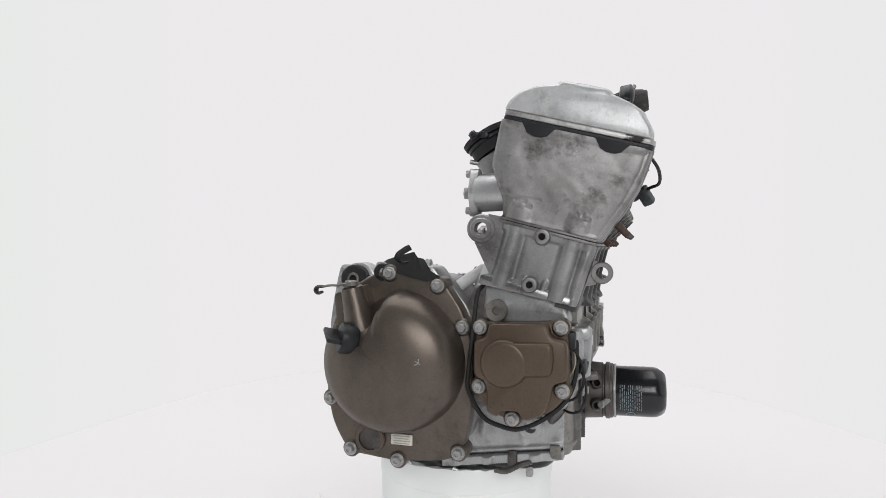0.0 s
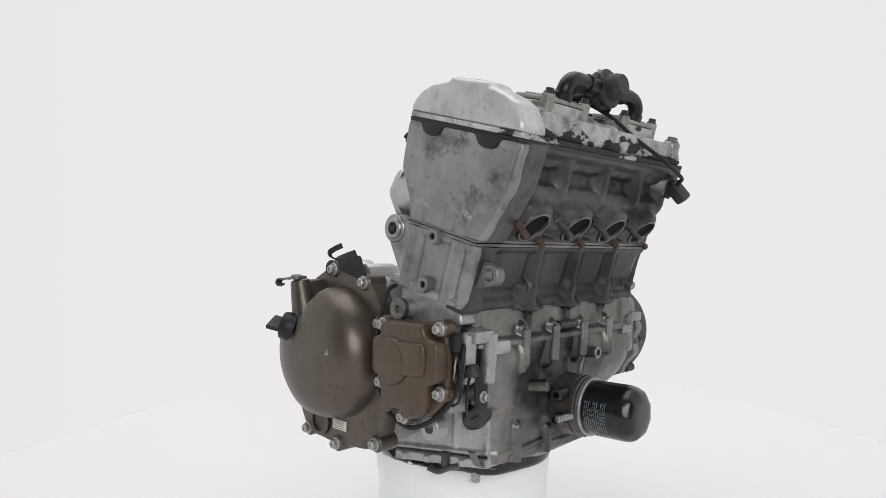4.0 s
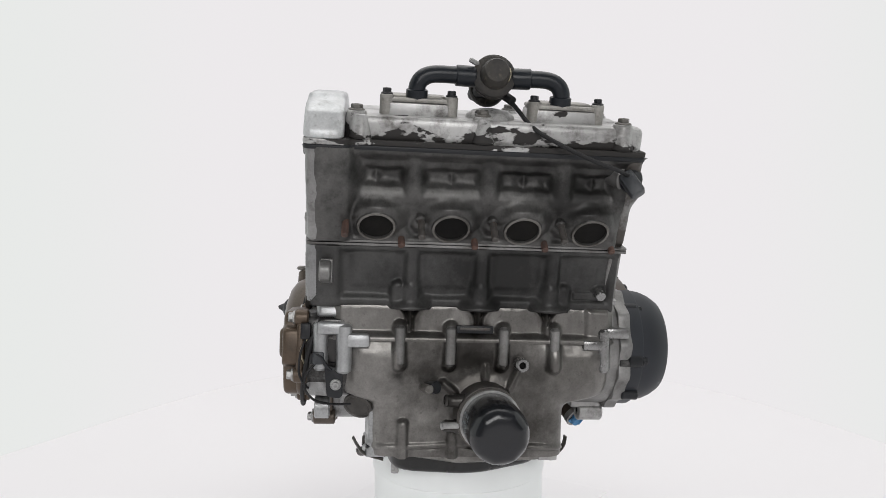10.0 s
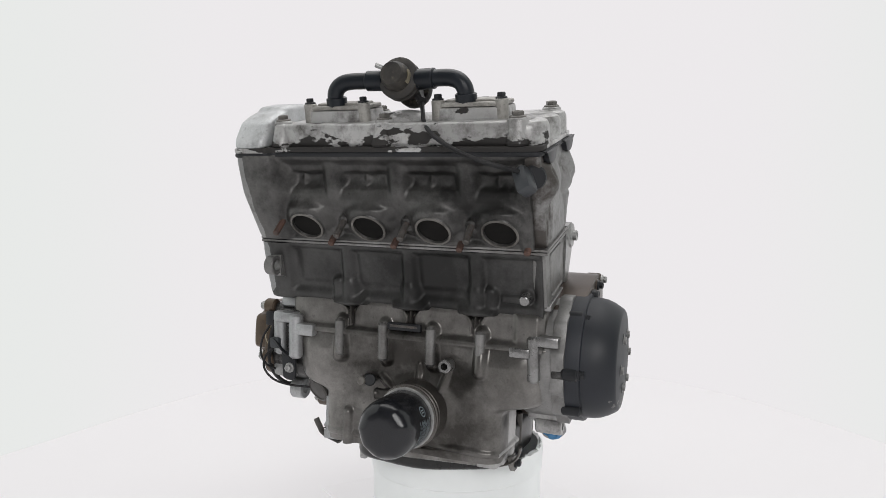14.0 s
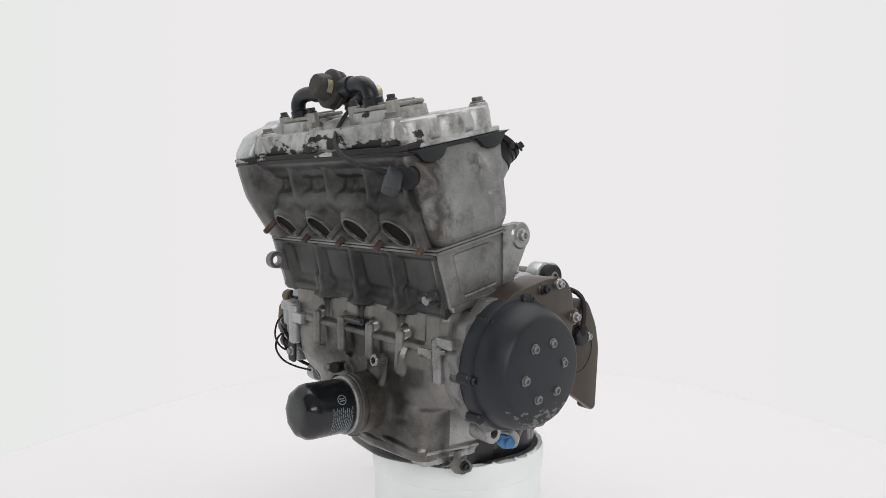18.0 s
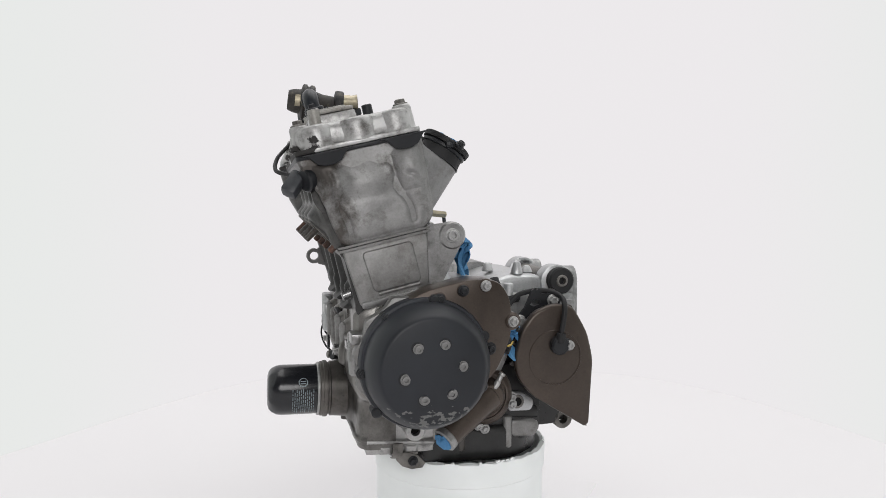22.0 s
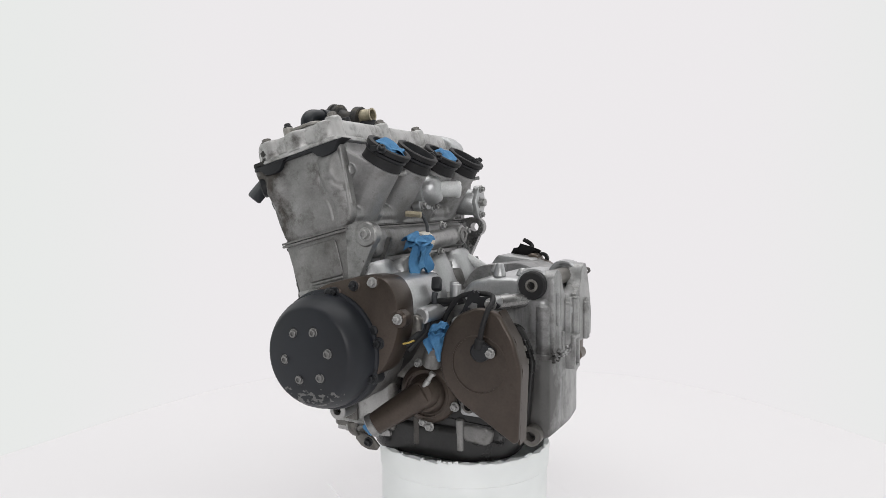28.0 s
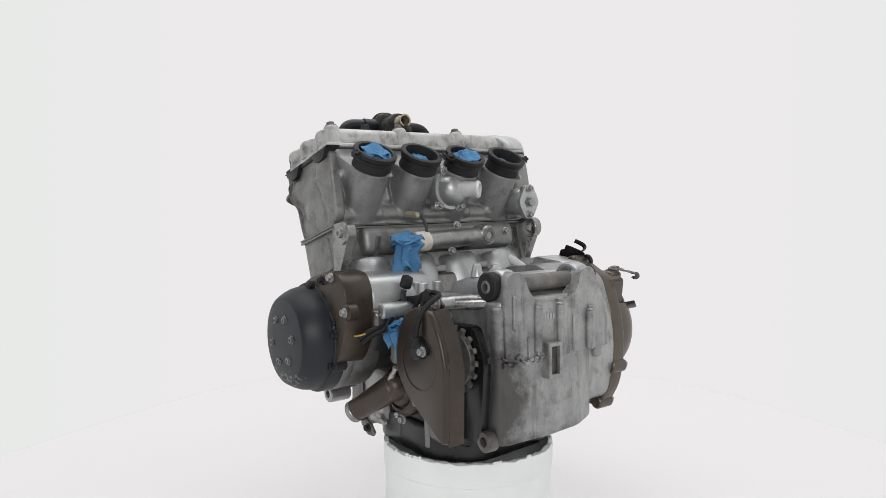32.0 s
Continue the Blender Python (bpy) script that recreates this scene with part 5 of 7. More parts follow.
# ---- crankcase ----
def crankcase():
    bm = bmesh.new()
    prism(rounded([(0.058, -0.052), (0.090, -0.058), (0.160, -0.068), (0.163, -0.082), (0.163, -0.117), (-0.010, -0.119), (-0.010, -0.088), (0.046, -0.084)], 0.008), -0.178, 0.160, side, 0.006, 3, bm=bm)
    # joint flange between the halves
    prism(rounded([(-0.01, -0.1165), (0.1775, -0.1165), (0.1775, -0.1190), (-0.01, -0.1190)], 0.001, 2), -0.180, 0.163, side, 0.0006, bm=bm)
    upper = part("upper_crankcase", bm, FRONTCAST, ENGINE, "grey cast upper crankcase with bearing bosses")
    part("arched_wall", arches(), BELLY, upper, "worn arched front wall with shade painted in its valleys", 70)
    for v in (-0.098, -0.038, 0.025, 0.087):
        part("bearing_boss", rod((0.1838, v, -0.1005), (0.1824, v, -0.1480), 0.0062, 18, None, 0.003), DIRTY, upper, "bare rounded bearing boss")
    part("bar_magnet", box((0.182, -0.010, -0.104), (0.006, 0.044, 0.009), None, 0.001), BLACK, upper, "flat black clip bar")
    part("bar_clip", box((0.186, -0.010, -0.103), (0.002, 0.036, 0.0030), None, 0.0006), STUD, upper)
    bm = bmesh.new()
    # lower half: broad belly then the narrow sump
    prism(rounded([(0.158, -0.119), (0.156, -0.150), (0.146, -0.185), (0.0, -0.190), (-0.01, -0.119)], 0.012), -0.170, 0.100, side, 0.012, 3, bm=bm)
    prism(rounded([(-0.168, -0.119), (-0.160, -0.165), (-0.122, -0.196), (0.09, -0.205), (0.150, -0.165), (0.158, -0.119)], 0.014), 0.060, 0.156, front, 0.010, 3, bm=bm)
    prism(rounded([(-0.126, -0.165), (-0.126, -0.243), (-0.110, -0.2620), (-0.02, -0.2760), (0.085, -0.2700), (0.1030, -0.2600), (0.1030, -0.165)], 0.008), 0.062, 0.1560, front, 0.008, 3, bm=bm)
    lower = part("lower_crankcase", bm, FRONTCAST, ENGINE, "oily grey cast lower crankcase and sump")
    part("rear_sump", prism(rounded([(-0.122, -0.165), (-0.122, -0.250), (-0.105, -0.268), (-0.02, -0.276), (0.070, -0.270), (0.088, -0.258), (0.088, -0.165)], 0.008), -0.085, 0.064, front, 0.006), PAN, lower)
    part("front_wall", belly(), BELLY, lower, "brown-grey front wall, darker in the middle, drawing in to the sump", 70)
    # clean flanks: sump side and belly on the right, skirt beneath the generator on the left
    part("sump_flank", flank_wall(), FLANK, lower, "bright alloy sump flank with upright ribs", 70)
    part("gasket_edge", prism([(0.0090, -0.2744), (0.1575, -0.2528), (0.1575, -0.2516), (0.0090, -0.2732)], -0.1280, -0.1338, side), BLACK, lower, "thin black gasket edge")
    part("belly_flank", prism(rounded([(0.150, -0.120), (0.150, -0.178), (0.120, -0.196), (0.020, -0.196), (0.020, -0.120)], 0.014), -0.192, -0.120, side, 0.012, 3), DIRTY, lower)
    part("sump_skirt", skirt_wall(), BELLYSIDE, lower, "grey alloy sump flank under the generator", 70)
    # front details
    b = part("front_boss", ring((0.176, 0.047, -0.145), (1, 0, 0.05), 0.0080, 0.0042, 0.018), CLEAN, lower, "bright drilled boss")
    part("boss_core", rod((0.178, 0.047, -0.145), (0.188, 0.047, -0.1445), 0.0044, 12), SOOTSHADE, lower)
    part("oil_fitting", rod((0.172, -0.062, -0.176), (0.186, -0.053, -0.173), 0.0075, 14, None, 0.001), BLACK, lower, "small blackened oil fitting")
    part("fitting_end", rod((0.168, -0.068, -0.177), (0.192, -0.062, -0.174), 0.0055, 12, None, 0.001), GRIMY, lower)
    part("oil_nipple", lathe([(0.0040, 0.002), (0.0048, 0.003), (0.0048, 0.005), (0.0040, 0.006), (0.0040, 0.030), (0.0030, 0.031)], (0.1948, -0.0496, -0.2152), (0.009, 0.023, 0.003), 16), STEEL, lower, "bright steel hose nipple")
    # clip brackets at both ends of the front
    clip = part("clip_bracket", rod((0.1830, -0.1630, -0.1000), (0.1815, -0.1625, -0.1580), 0.0092, 20, None, 0.003), FLANK, ENGINE, "bright cast clip posts with square blocks")
    part("clip_post", rod((0.1765, -0.1905, -0.1000), (0.1750, -0.1895, -0.1560), 0.0090, 20, None, 0.003), FLANK, clip)
    part("clip_block", box((0.1810, -0.1772, -0.1055), (0.018, 0.034, 0.0140), None, 0.003), FLANK, clip)
    part("clip_block", box((0.1840, -0.1470, -0.1190), (0.014, 0.028, 0.0155), None, 0.003), FLANK, clip)
    part("clip_backing", box((0.1700, -0.1770, -0.1220), (0.014, 0.034, 0.052), None, 0.003), CAST, clip)
    clip = part("clip_bracket", rod((0.1790, 0.1485, -0.1010), (0.1775, 0.1498, -0.1540), 0.0078, 18, None, 0.003), CLEAN, ENGINE, "grey cast clip post with square blocks")
    part("clip_block", box((0.1780, 0.1645, -0.1055), (0.015, 0.028, 0.0120), None, 0.0015), CLEAN, clip)
    part("clip_block", box((0.1800, 0.1340, -0.1205), (0.014, 0.024, 0.0110), None, 0.0015), CLEAN, clip)
    # dark plate, slanted arm and plugs below the right-hand posts
    bm = prism(rounded([(-0.1845, -0.150), (-0.1635, -0.1530), (-0.1625, -0.184), (-0.166, -0.188), (-0.181, -0.186)], 0.003, 3), 0.1790, 0.1825, front, 0.0008)
    tube([(0.1808, -0.178, -0.155), (0.1840, -0.1835, -0.148), (0.1860, -0.1900, -0.1385), (0.1830, -0.1965, -0.1380), (0.1800, -0.1970, -0.1470)], 0.005, 8, bm, 6, 0.4)
    plate = part("cable_plate", bm, BLACK, ENGINE, "bent black cable plate below the clip")
    bolt(plate, (0.1823, -0.1710, -0.1715), FWD, BOLT_SMALL)
    part("slanted_arm", prism(rounded([(-0.2000, -0.146), (-0.2070, -0.170), (-0.2060, -0.188), (-0.176, -0.190), (-0.176, -0.178)], 0.005, 3), 0.140, 0.168, front, 0.004), GEARCAST, ENGINE, "pale slanted cast arm")
    part("lead_plug", box((0.1830, -0.1918, -0.1405), (0.012, 0.013, 0.014), None, 0.002), GREYPLASTIC, ENGINE, "small blue-grey plug")
    part("sensor_plug", box((0.1720, -0.2075, -0.1110), (0.012, 0.012, 0.019), None, 0.002), BLACK, ENGINE, "small black sensor plug")
    part("pale_lead", tube([(0.174, -0.2050, -0.1190), (0.177, -0.2095, -0.1260), (0.178, -0.2125, -0.1330), (0.176, -0.2110, -0.1420), (0.172, -0.2080, -0.1500)], 0.0011, 6), BRASS, ENGINE, "thin pale wire loop")
    part("sensor_lead", tube([(0.1830, -0.1940, -0.1460), (0.1885, -0.2040, -0.1580), (0.1890, -0.2060, -0.1740), (0.1830, -0.1960, -0.1890), (0.1720, -0.1780, -0.1970), (0.1600, -0.1540, -0.2000)], 0.0015, 8), RUBBER, ENGINE, "thin black lead looping to the sender")
    part("sensor_lead", tube([(0.1750, -0.2075, -0.1200), (0.1850, -0.2120, -0.1360), (0.1870, -0.2130, -0.1560), (0.1800, -0.2080, -0.1720), (0.1660, -0.2030, -0.1800)], 0.0014, 8), RUBBER, ENGINE, "thin black lead looping down from the plug")
    part("side_screw", rod((0.175, 0.170, -0.142), (0.175, 0.199, -0.142), 0.006, 12, None, 0.001), CAST, lower)
    # sump bottom
    bm = prism(rounded([(-0.085, -0.085), (0.0, -0.118), (0.135, -0.100), (0.150, 0.0), (0.10, 0.096), (-0.04, 0.104), (-0.095, 0.06)], 0.03, 6), -0.245, -0.2915, plan, 0.008, 3)
    part("oil_pan", bm, PAN, ENGINE, "black oily oil pan resting in the stand")
    # bent tabs under the pan
    bm = box((0.097, -0.134, -0.268), (0.012, 0.010, 0.020), None, 0.003)
    tube([(0.076, -0.141, -0.282), (0.090, -0.139, -0.283), (0.106, -0.136, -0.275), (0.120, -0.133, -0.270)], 0.0058, 10, bm, 6, 0.6)
    part("pan_bracket", bm, STUD, ENGINE, "bent dark stand bracket below the pan")
    part("pan_tab", box((0.112, -0.096, -0.284), (0.009, 0.010, 0.034), None, 0.002), STEEL, ENGINE, "bright steel tab")
    bm = tube([(0.150, -0.1495, -0.2435), (0.150, -0.1440, -0.2530), (0.150, -0.1360, -0.2625), (0.150, -0.1124, -0.2700)], 0.0065, 8, None, 6, 0.25)
    part("pan_strap", bm, GRIMY, ENGINE, "bent dark metal strap")
    bm = prism([(0.120, -0.2655), (0.102, -0.2675), (0.092, -0.2715), (0.082, -0.2820), (0.086, -0.2880), (0.100, -0.2890), (0.112, -0.2845), (0.120, -0.2760)], 0.1085, 0.1125, side, 0.001)
    box((0.104, 0.104, -0.2690), (0.026, 0.012, 0.004), bm, 0.001)
    part("pan_strap", tube([(0.120, 0.1235, -0.2500), (0.120, 0.1210, -0.2620), (0.120, 0.1130, -0.2705), (0.120, 0.0992, -0.2765)], 0.0065, 8, None, 6, 0.25), GRIMY, ENGINE, "bent dark metal strap")
    strap = part("pan_strap", bm, GRIMY, ENGINE, "bent dark metal strap")
    bolt(strap, (0.0985, 0.1122, -0.2778), LEFT, BOLT_DARK)
    # sender beside the lower right corner
    part("oil_sender", lathe([(0.013, -0.012), (0.0170, -0.003), (0.0185, 0.001), (0.0180, 0.0032), (0.0150, 0.0040), (0.0140, 0.0030), (0.004, 0.0036)], (0.152, -0.1445, -0.2030), (0.80, -0.3, -0.45), 26), OILY, ENGINE, "round dark sender below the pickup cover")
    part("sender_lug", ring((0.128, -0.180, -0.212), RIGHT, 0.0140, 0.0068, 0.018), FLANK, ENGINE, "drilled cast lug")


def oil_filter():
    way = Vector((1, 0.015, 0.02)).normalized()
    o = Vector((0.158, 0.007, -0.2065))
    bm = lathe([(0.0460, 0), (0.0415, 0.006), (0.0395, 0.0120), (0.0388, 0.0125), (0.0385, 0.0180), (0.0372, 0.0350), (0.0372, 0.0375), (0.0352, 0.0385), (0.0352, 0.0405), (0.0382, 0.0420), (0.0382, 0.0465), (0.0368, 0.0475), (0.0368, 0.0505), (0.0345, 0.0525)], o, way, 48)
    part("filter_adapter", bm, ADAPTER, ENGINE, "brown-grey cast filter adapter")
    for z in (-0.1885, -0.2180):
        nozzle = part("hose_nozzle", lathe([(0.0085, 0.0), (0.0085, 0.012), (0.0072, 0.014), (0.0068, 0.022), (0.0076, 0.0235), (0.0062, 0.026), (0.0042, 0.026), (0.0040, 0.012), (0.0, 0.011)], (0.1880, -0.0180, z), (0.10, -1, 0.05), 20), OILY, ENGINE, "short dark hose nozzle on the filter adapter")
        part("nozzle_bore", rod((0.1895, -0.0330, z + 0.0008), (0.1898, -0.0360, z + 0.0009), 0.0040, 14), SOOTSHADE, nozzle)
    part("adapter_ring", ring(o + way * 0.0515, way, 0.0362, 0.030, 0.004), STEEL, ENGINE, "pale metal seal ring")
    prof = [(0.0330, 0.0), (0.0335, 0.002), (0.0335, 0.0440), (0.0334, 0.0480), (0.0325, 0.0540), (0.0300, 0.0600), (0.0262, 0.0638), (0.020, 0.0655), (0.012, 0.0660), (0.0, 0.0660)]
    # the end has shallow grip flats
    x, y, z = frame_of(way)
    bm = bmesh.new()
    rings = []
    for r, h in prof:
        dent = 0.0016 if 0.0550 < h < 0.0645 else 0.0
        rings.append([o + way * (0.0545 + h) + (x * math.cos(k * math.pi / 42) + y * math.sin(k * math.pi / 42)) * max(r - dent * (math.cos(((k % 9.3334) / 9.3334 - 0.5) * 2 * math.pi / 9) - 0.94) / 0.06, 1e-5) for k in range(84)])
    stack(bm, rings)
    fil = part("oil_filter", bm, GLOSS, ENGINE, "glossy black spin-on oil filter")

    def bar(h0, h1, a0, a1):
        bm = bmesh.new()
        n = 5
        rows = []
        for h in (h0, h1):
            rows.append([bm.verts.new(o + way * (0.0545 + h) + (x * math.cos(a0 + (a1 - a0) * i / n) + y * math.sin(a0 + (a1 - a0) * i / n)) * 0.03366) for i in range(n + 1)])
        for i in range(n):
            bm.faces.new((rows[0][i], rows[0][i + 1], rows[1][i + 1], rows[1][i]))
        return part("print_bar", bm, PRINT, fil)
    random.seed(11)
    for centre in (0.2, 2.9):
        for k in range(11):
            h = 0.006 + 0.0027 * k
            a = centre - 0.62 + (0.25 if k in (3, 7) else 0.0)
            while a < centre + 0.40:
                w = random.uniform(0.06, 0.20)
                bar(h, h + 0.0009, a, min(a + w, centre + 0.48))
                a += w + 0.045
        # round mark
        bm = bmesh.new()
        loops = []
        for r in (0.0062, 0.0050):
            loops.append([bm.verts.new(o + way * (0.0545 + 0.020 + r * math.sin(k * math.pi / 12)) + (x * math.cos(centre + 0.75 + r / 0.0337 * math.cos(k * math.pi / 12)) + y * math.sin(centre + 0.75 + r / 0.0337 * math.cos(k * math.pi / 12))) * 0.03368) for k in range(24)])
        for k in range(24):
            bm.faces.new((loops[0][k], loops[0][(k + 1) % 24], loops[1][(k + 1) % 24], loops[1][k]))
        part("print_mark", bm, PRINT, fil)
        bar(0.0165, 0.0235, centre + 0.69, centre + 0.73)
        bar(0.0165, 0.0235, centre + 0.77, centre + 0.81)


# ---- right side covers ----
def clutch_cover():
    outline = rounded([(-0.017, -0.044), (0.024, -0.048), (0.050, -0.085), (0.062, -0.125), (0.063, -0.165), (0.060, -0.206), (0.050, -0.250), (0.030, -0.258), (-0.030, -0.264), (-0.090, -0.258), (-0.110, -0.225), (-0.118, -0.19), (-0.120, -0.15), (-0.113, -0.11), (-0.098, -0.066), (-0.050, -0.040)], 0.014, 4)
    bm = prism(outline, -0.179, -0.2035, side, 0.003, 3)
    cover = part("clutch_cover", bm, BRONZE, ENGINE, "domed bronze-painted clutch cover, scuffed")
    bm = bmesh.new()
    c = (-0.0305, 0, -0.1455)
    rings = []
    for r, v in ((0.0845, -0.200), (0.084, -0.213), (0.0815, -0.226), (0.0755, -0.238), (0.064, -0.2465), (0.046, -0.2525), (0.024, -0.2555), (0.001, -0.256)):
        loop = []
        for k in range(96):
            a = k * math.pi / 48
            s = r
            if v < -0.212 and radians(84) < a < radians(143):
                # a notch beside the filler neck
                lx, lz, wx, wz = -0.0018, 0.0795, -0.0235, -0.0625
                s = min(r, (lx * wz - lz * wx) / (math.cos(a) * wz - math.sin(a) * 0.985 * wx))
            loop.append(Vector((c[0] + s * math.cos(a), v, c[2] + s * math.sin(a) * 0.985)))
        loop = [(loop[k - 1] + loop[k] * 2 + loop[(k + 1) % 96]) / 4 for k in range(96)]
        rings.append(loop)
    stack(bm, rings)
    part("dome", bm, BRONZE, cover, "smooth bronze dome with a pale scratch")
    # filler neck: an upright tube with a web behind it
    part("neck_web", prism(rounded([(-0.101, -0.068), (-0.064, -0.056), (-0.046, -0.130), (-0.092, -0.138)], 0.005, 3), -0.196, -0.226, side, 0.003, 3), BRONZE, cover)
    neck = part("neck_tube", rod((-0.0760, -0.2300, -0.0585), (-0.0555, -0.2240, -0.150), 0.0128, 26, None, 0.002, r2=0.0225), BRONZE, cover, "bronze-painted filler neck tube")
    part("neck_thread", lathe([(0.0088, -0.002), (0.0088, 0.002), (0.0078, 0.0025), (0.0088, 0.003), (0.0088, 0.004), (0.006, 0.005)], (-0.0762, -0.2300, -0.0585), (-0.16, 0, 1), 22), GRIMY, neck)
    way = Vector((-0.76, -0.60, 0.22)).normalized()
    o = Vector((-0.066, -0.2400, -0.1190))
    part("filler_neck", lathe([(0.0330, -0.030), (0.0290, -0.012), (0.0235, -0.001), (0.0185, 0.006), (0.016, 0.008)], o + Vector((0.003, 0.008, -0.004)), way, 30), BRONZE, cover)
    bm = lathe([(0.0150, 0.000), (0.0178, 0.006), (0.0180, 0.015), (0.0165, 0.019), (0.008, 0.0205)], o, way, 30)
    cap = part("filler_cap", bm, BLACK, cover, "black plastic oil filler cap")
    part("cap_grip", box(o + way * 0.0270, (0.018, 0.0055, 0.030), None, 0.0025, way.to_track_quat("X", "Z").to_matrix() @ Matrix.Rotation(radians(70), 3, "X")), BLACK, cap, "black wing grip")
    part("drain_recess", ring((-0.061, -0.2035, -0.2395), RIGHT, 0.019, 0.0135, 0.004), BRONZE, cover)
    part("recess_floor", rod((-0.061, -0.2030, -0.2395), (-0.061, -0.2042, -0.2395), 0.0136, 22), STUD, cover, "dark recessed plug")
    plate = part("label_plate", box((-0.0215, -0.2045, -0.2375), (0.0265, 0.0016, 0.0125), None, 0.0006), LABEL, cover, "pale printed label plate")
    for k in range(4):
        part("print_line", box((-0.0215, -0.2055, -0.2335 - 0.0028 * k), (0.021 - 0.003 * (k % 2), 0.0005, 0.0011), None, 0.0002), INK, cover)
    for u, z in ((-0.039, -0.0435), (0.020, -0.0565), (0.050, -0.103), (0.047, -0.2465), (-0.026, -0.2615), (-0.0855, -0.2535), (-0.112, -0.195)):
        part("bolt_lug", rod((u, -0.176, z), (u, -0.2055, z), 0.0105, 18, None, 0.002), BRONZE, cover)
        bolt(cover, (u, -0.205, z), RIGHT, BOLT, "bolt", u * 40)
    for u, z, w, spin in ((0.0125, -0.1380, 0.0070, 0.5), (0.0138, -0.1362, 0.0050, 1.5), (0.0105, -0.1400, 0.0040, -0.3)):
        part("scratch", box((u, -0.2531, z), (w, 0.0014, 0.0014), None, 0.0004, Euler((0.10, spin, 0.05)).to_matrix()), CAST, cover, "bare metal scratch")
    # black guard plate with a hook, and the little tab
    bm = bmesh.new()
    rows = []
    for u, low, top_u, top in ((-0.0350, -0.0367, -0.0564, -0.0300), (-0.0269, -0.0437, -0.0511, -0.0271), (-0.0114, -0.0478, -0.0350, -0.0221), (0.0020, -0.0510, -0.0191, -0.0181), (0.0077, -0.0520, -0.0150, -0.0246), (0.0144, -0.0499, -0.0072, -0.0260), (0.0195, -0.0472, -0.0043, -0.0324), (0.0232, -0.0458, -0.0001, -0.0452)):
        mid = Vector((u * 0.5 + (top_u + 0.0065) * 0.5, -0.2010, low * 0.5 + top * 0.5))
        rows.append([Vector((u, -0.2060, low)), mid + Vector((0, -0.002, 0)), Vector((top_u + 0.0065, -0.1950, top)), Vector((top_u + 0.0065, -0.1934, top)), mid + Vector((0, 0.0002, -0.001)), Vector((u, -0.2040, low))])
    stack(bm, rows)
    guard = part("guard_plate", bm, RUBBER, ENGINE, "bent black guard plate with a cable hook")
    part("cable_hook", tube([(-0.018, -0.204, -0.030), (-0.0225, -0.214, -0.0300), (-0.0230, -0.2235, -0.0265), (-0.0200, -0.2265, -0.0210), (-0.0150, -0.2210, -0.0160), (-0.0100, -0.2160, -0.0125)], 0.0036, 8, None, 6, 0.30), RUBBER, guard, "bent black hook")
    part("guard_eye", ring((-0.0490, -0.199, -0.0430), RIGHT, 0.0110, 0.005, 0.0045), BLACK, guard)
    clip = part("cable_clip", tube([(-0.0700, -0.2410, -0.0545), (-0.082, -0.2395, -0.0555), (-0.090, -0.2370, -0.0575), (-0.100, -0.2350, -0.0578), (-0.112, -0.2335, -0.0600)], 0.0048, 8, None, 6, 0.30), GRIMY, ENGINE, "small bent dull steel cable clip")
    part("clip_end", tube([(-0.1100, -0.2340, -0.0595), (-0.1170, -0.2335, -0.0600), (-0.1195, -0.2335, -0.0640), (-0.1165, -0.2335, -0.0675), (-0.1120, -0.2335, -0.0660)], 0.0052, 8, None, 6, 0.35), STUD, clip)
    part("clip_screw", lathe([(0.0075, -0.003), (0.0075, 0.001), (0.006, 0.0025), (0.003, 0.003)], (-0.0735, -0.2370, -0.0540), UP, 18), GRIMY, clip)


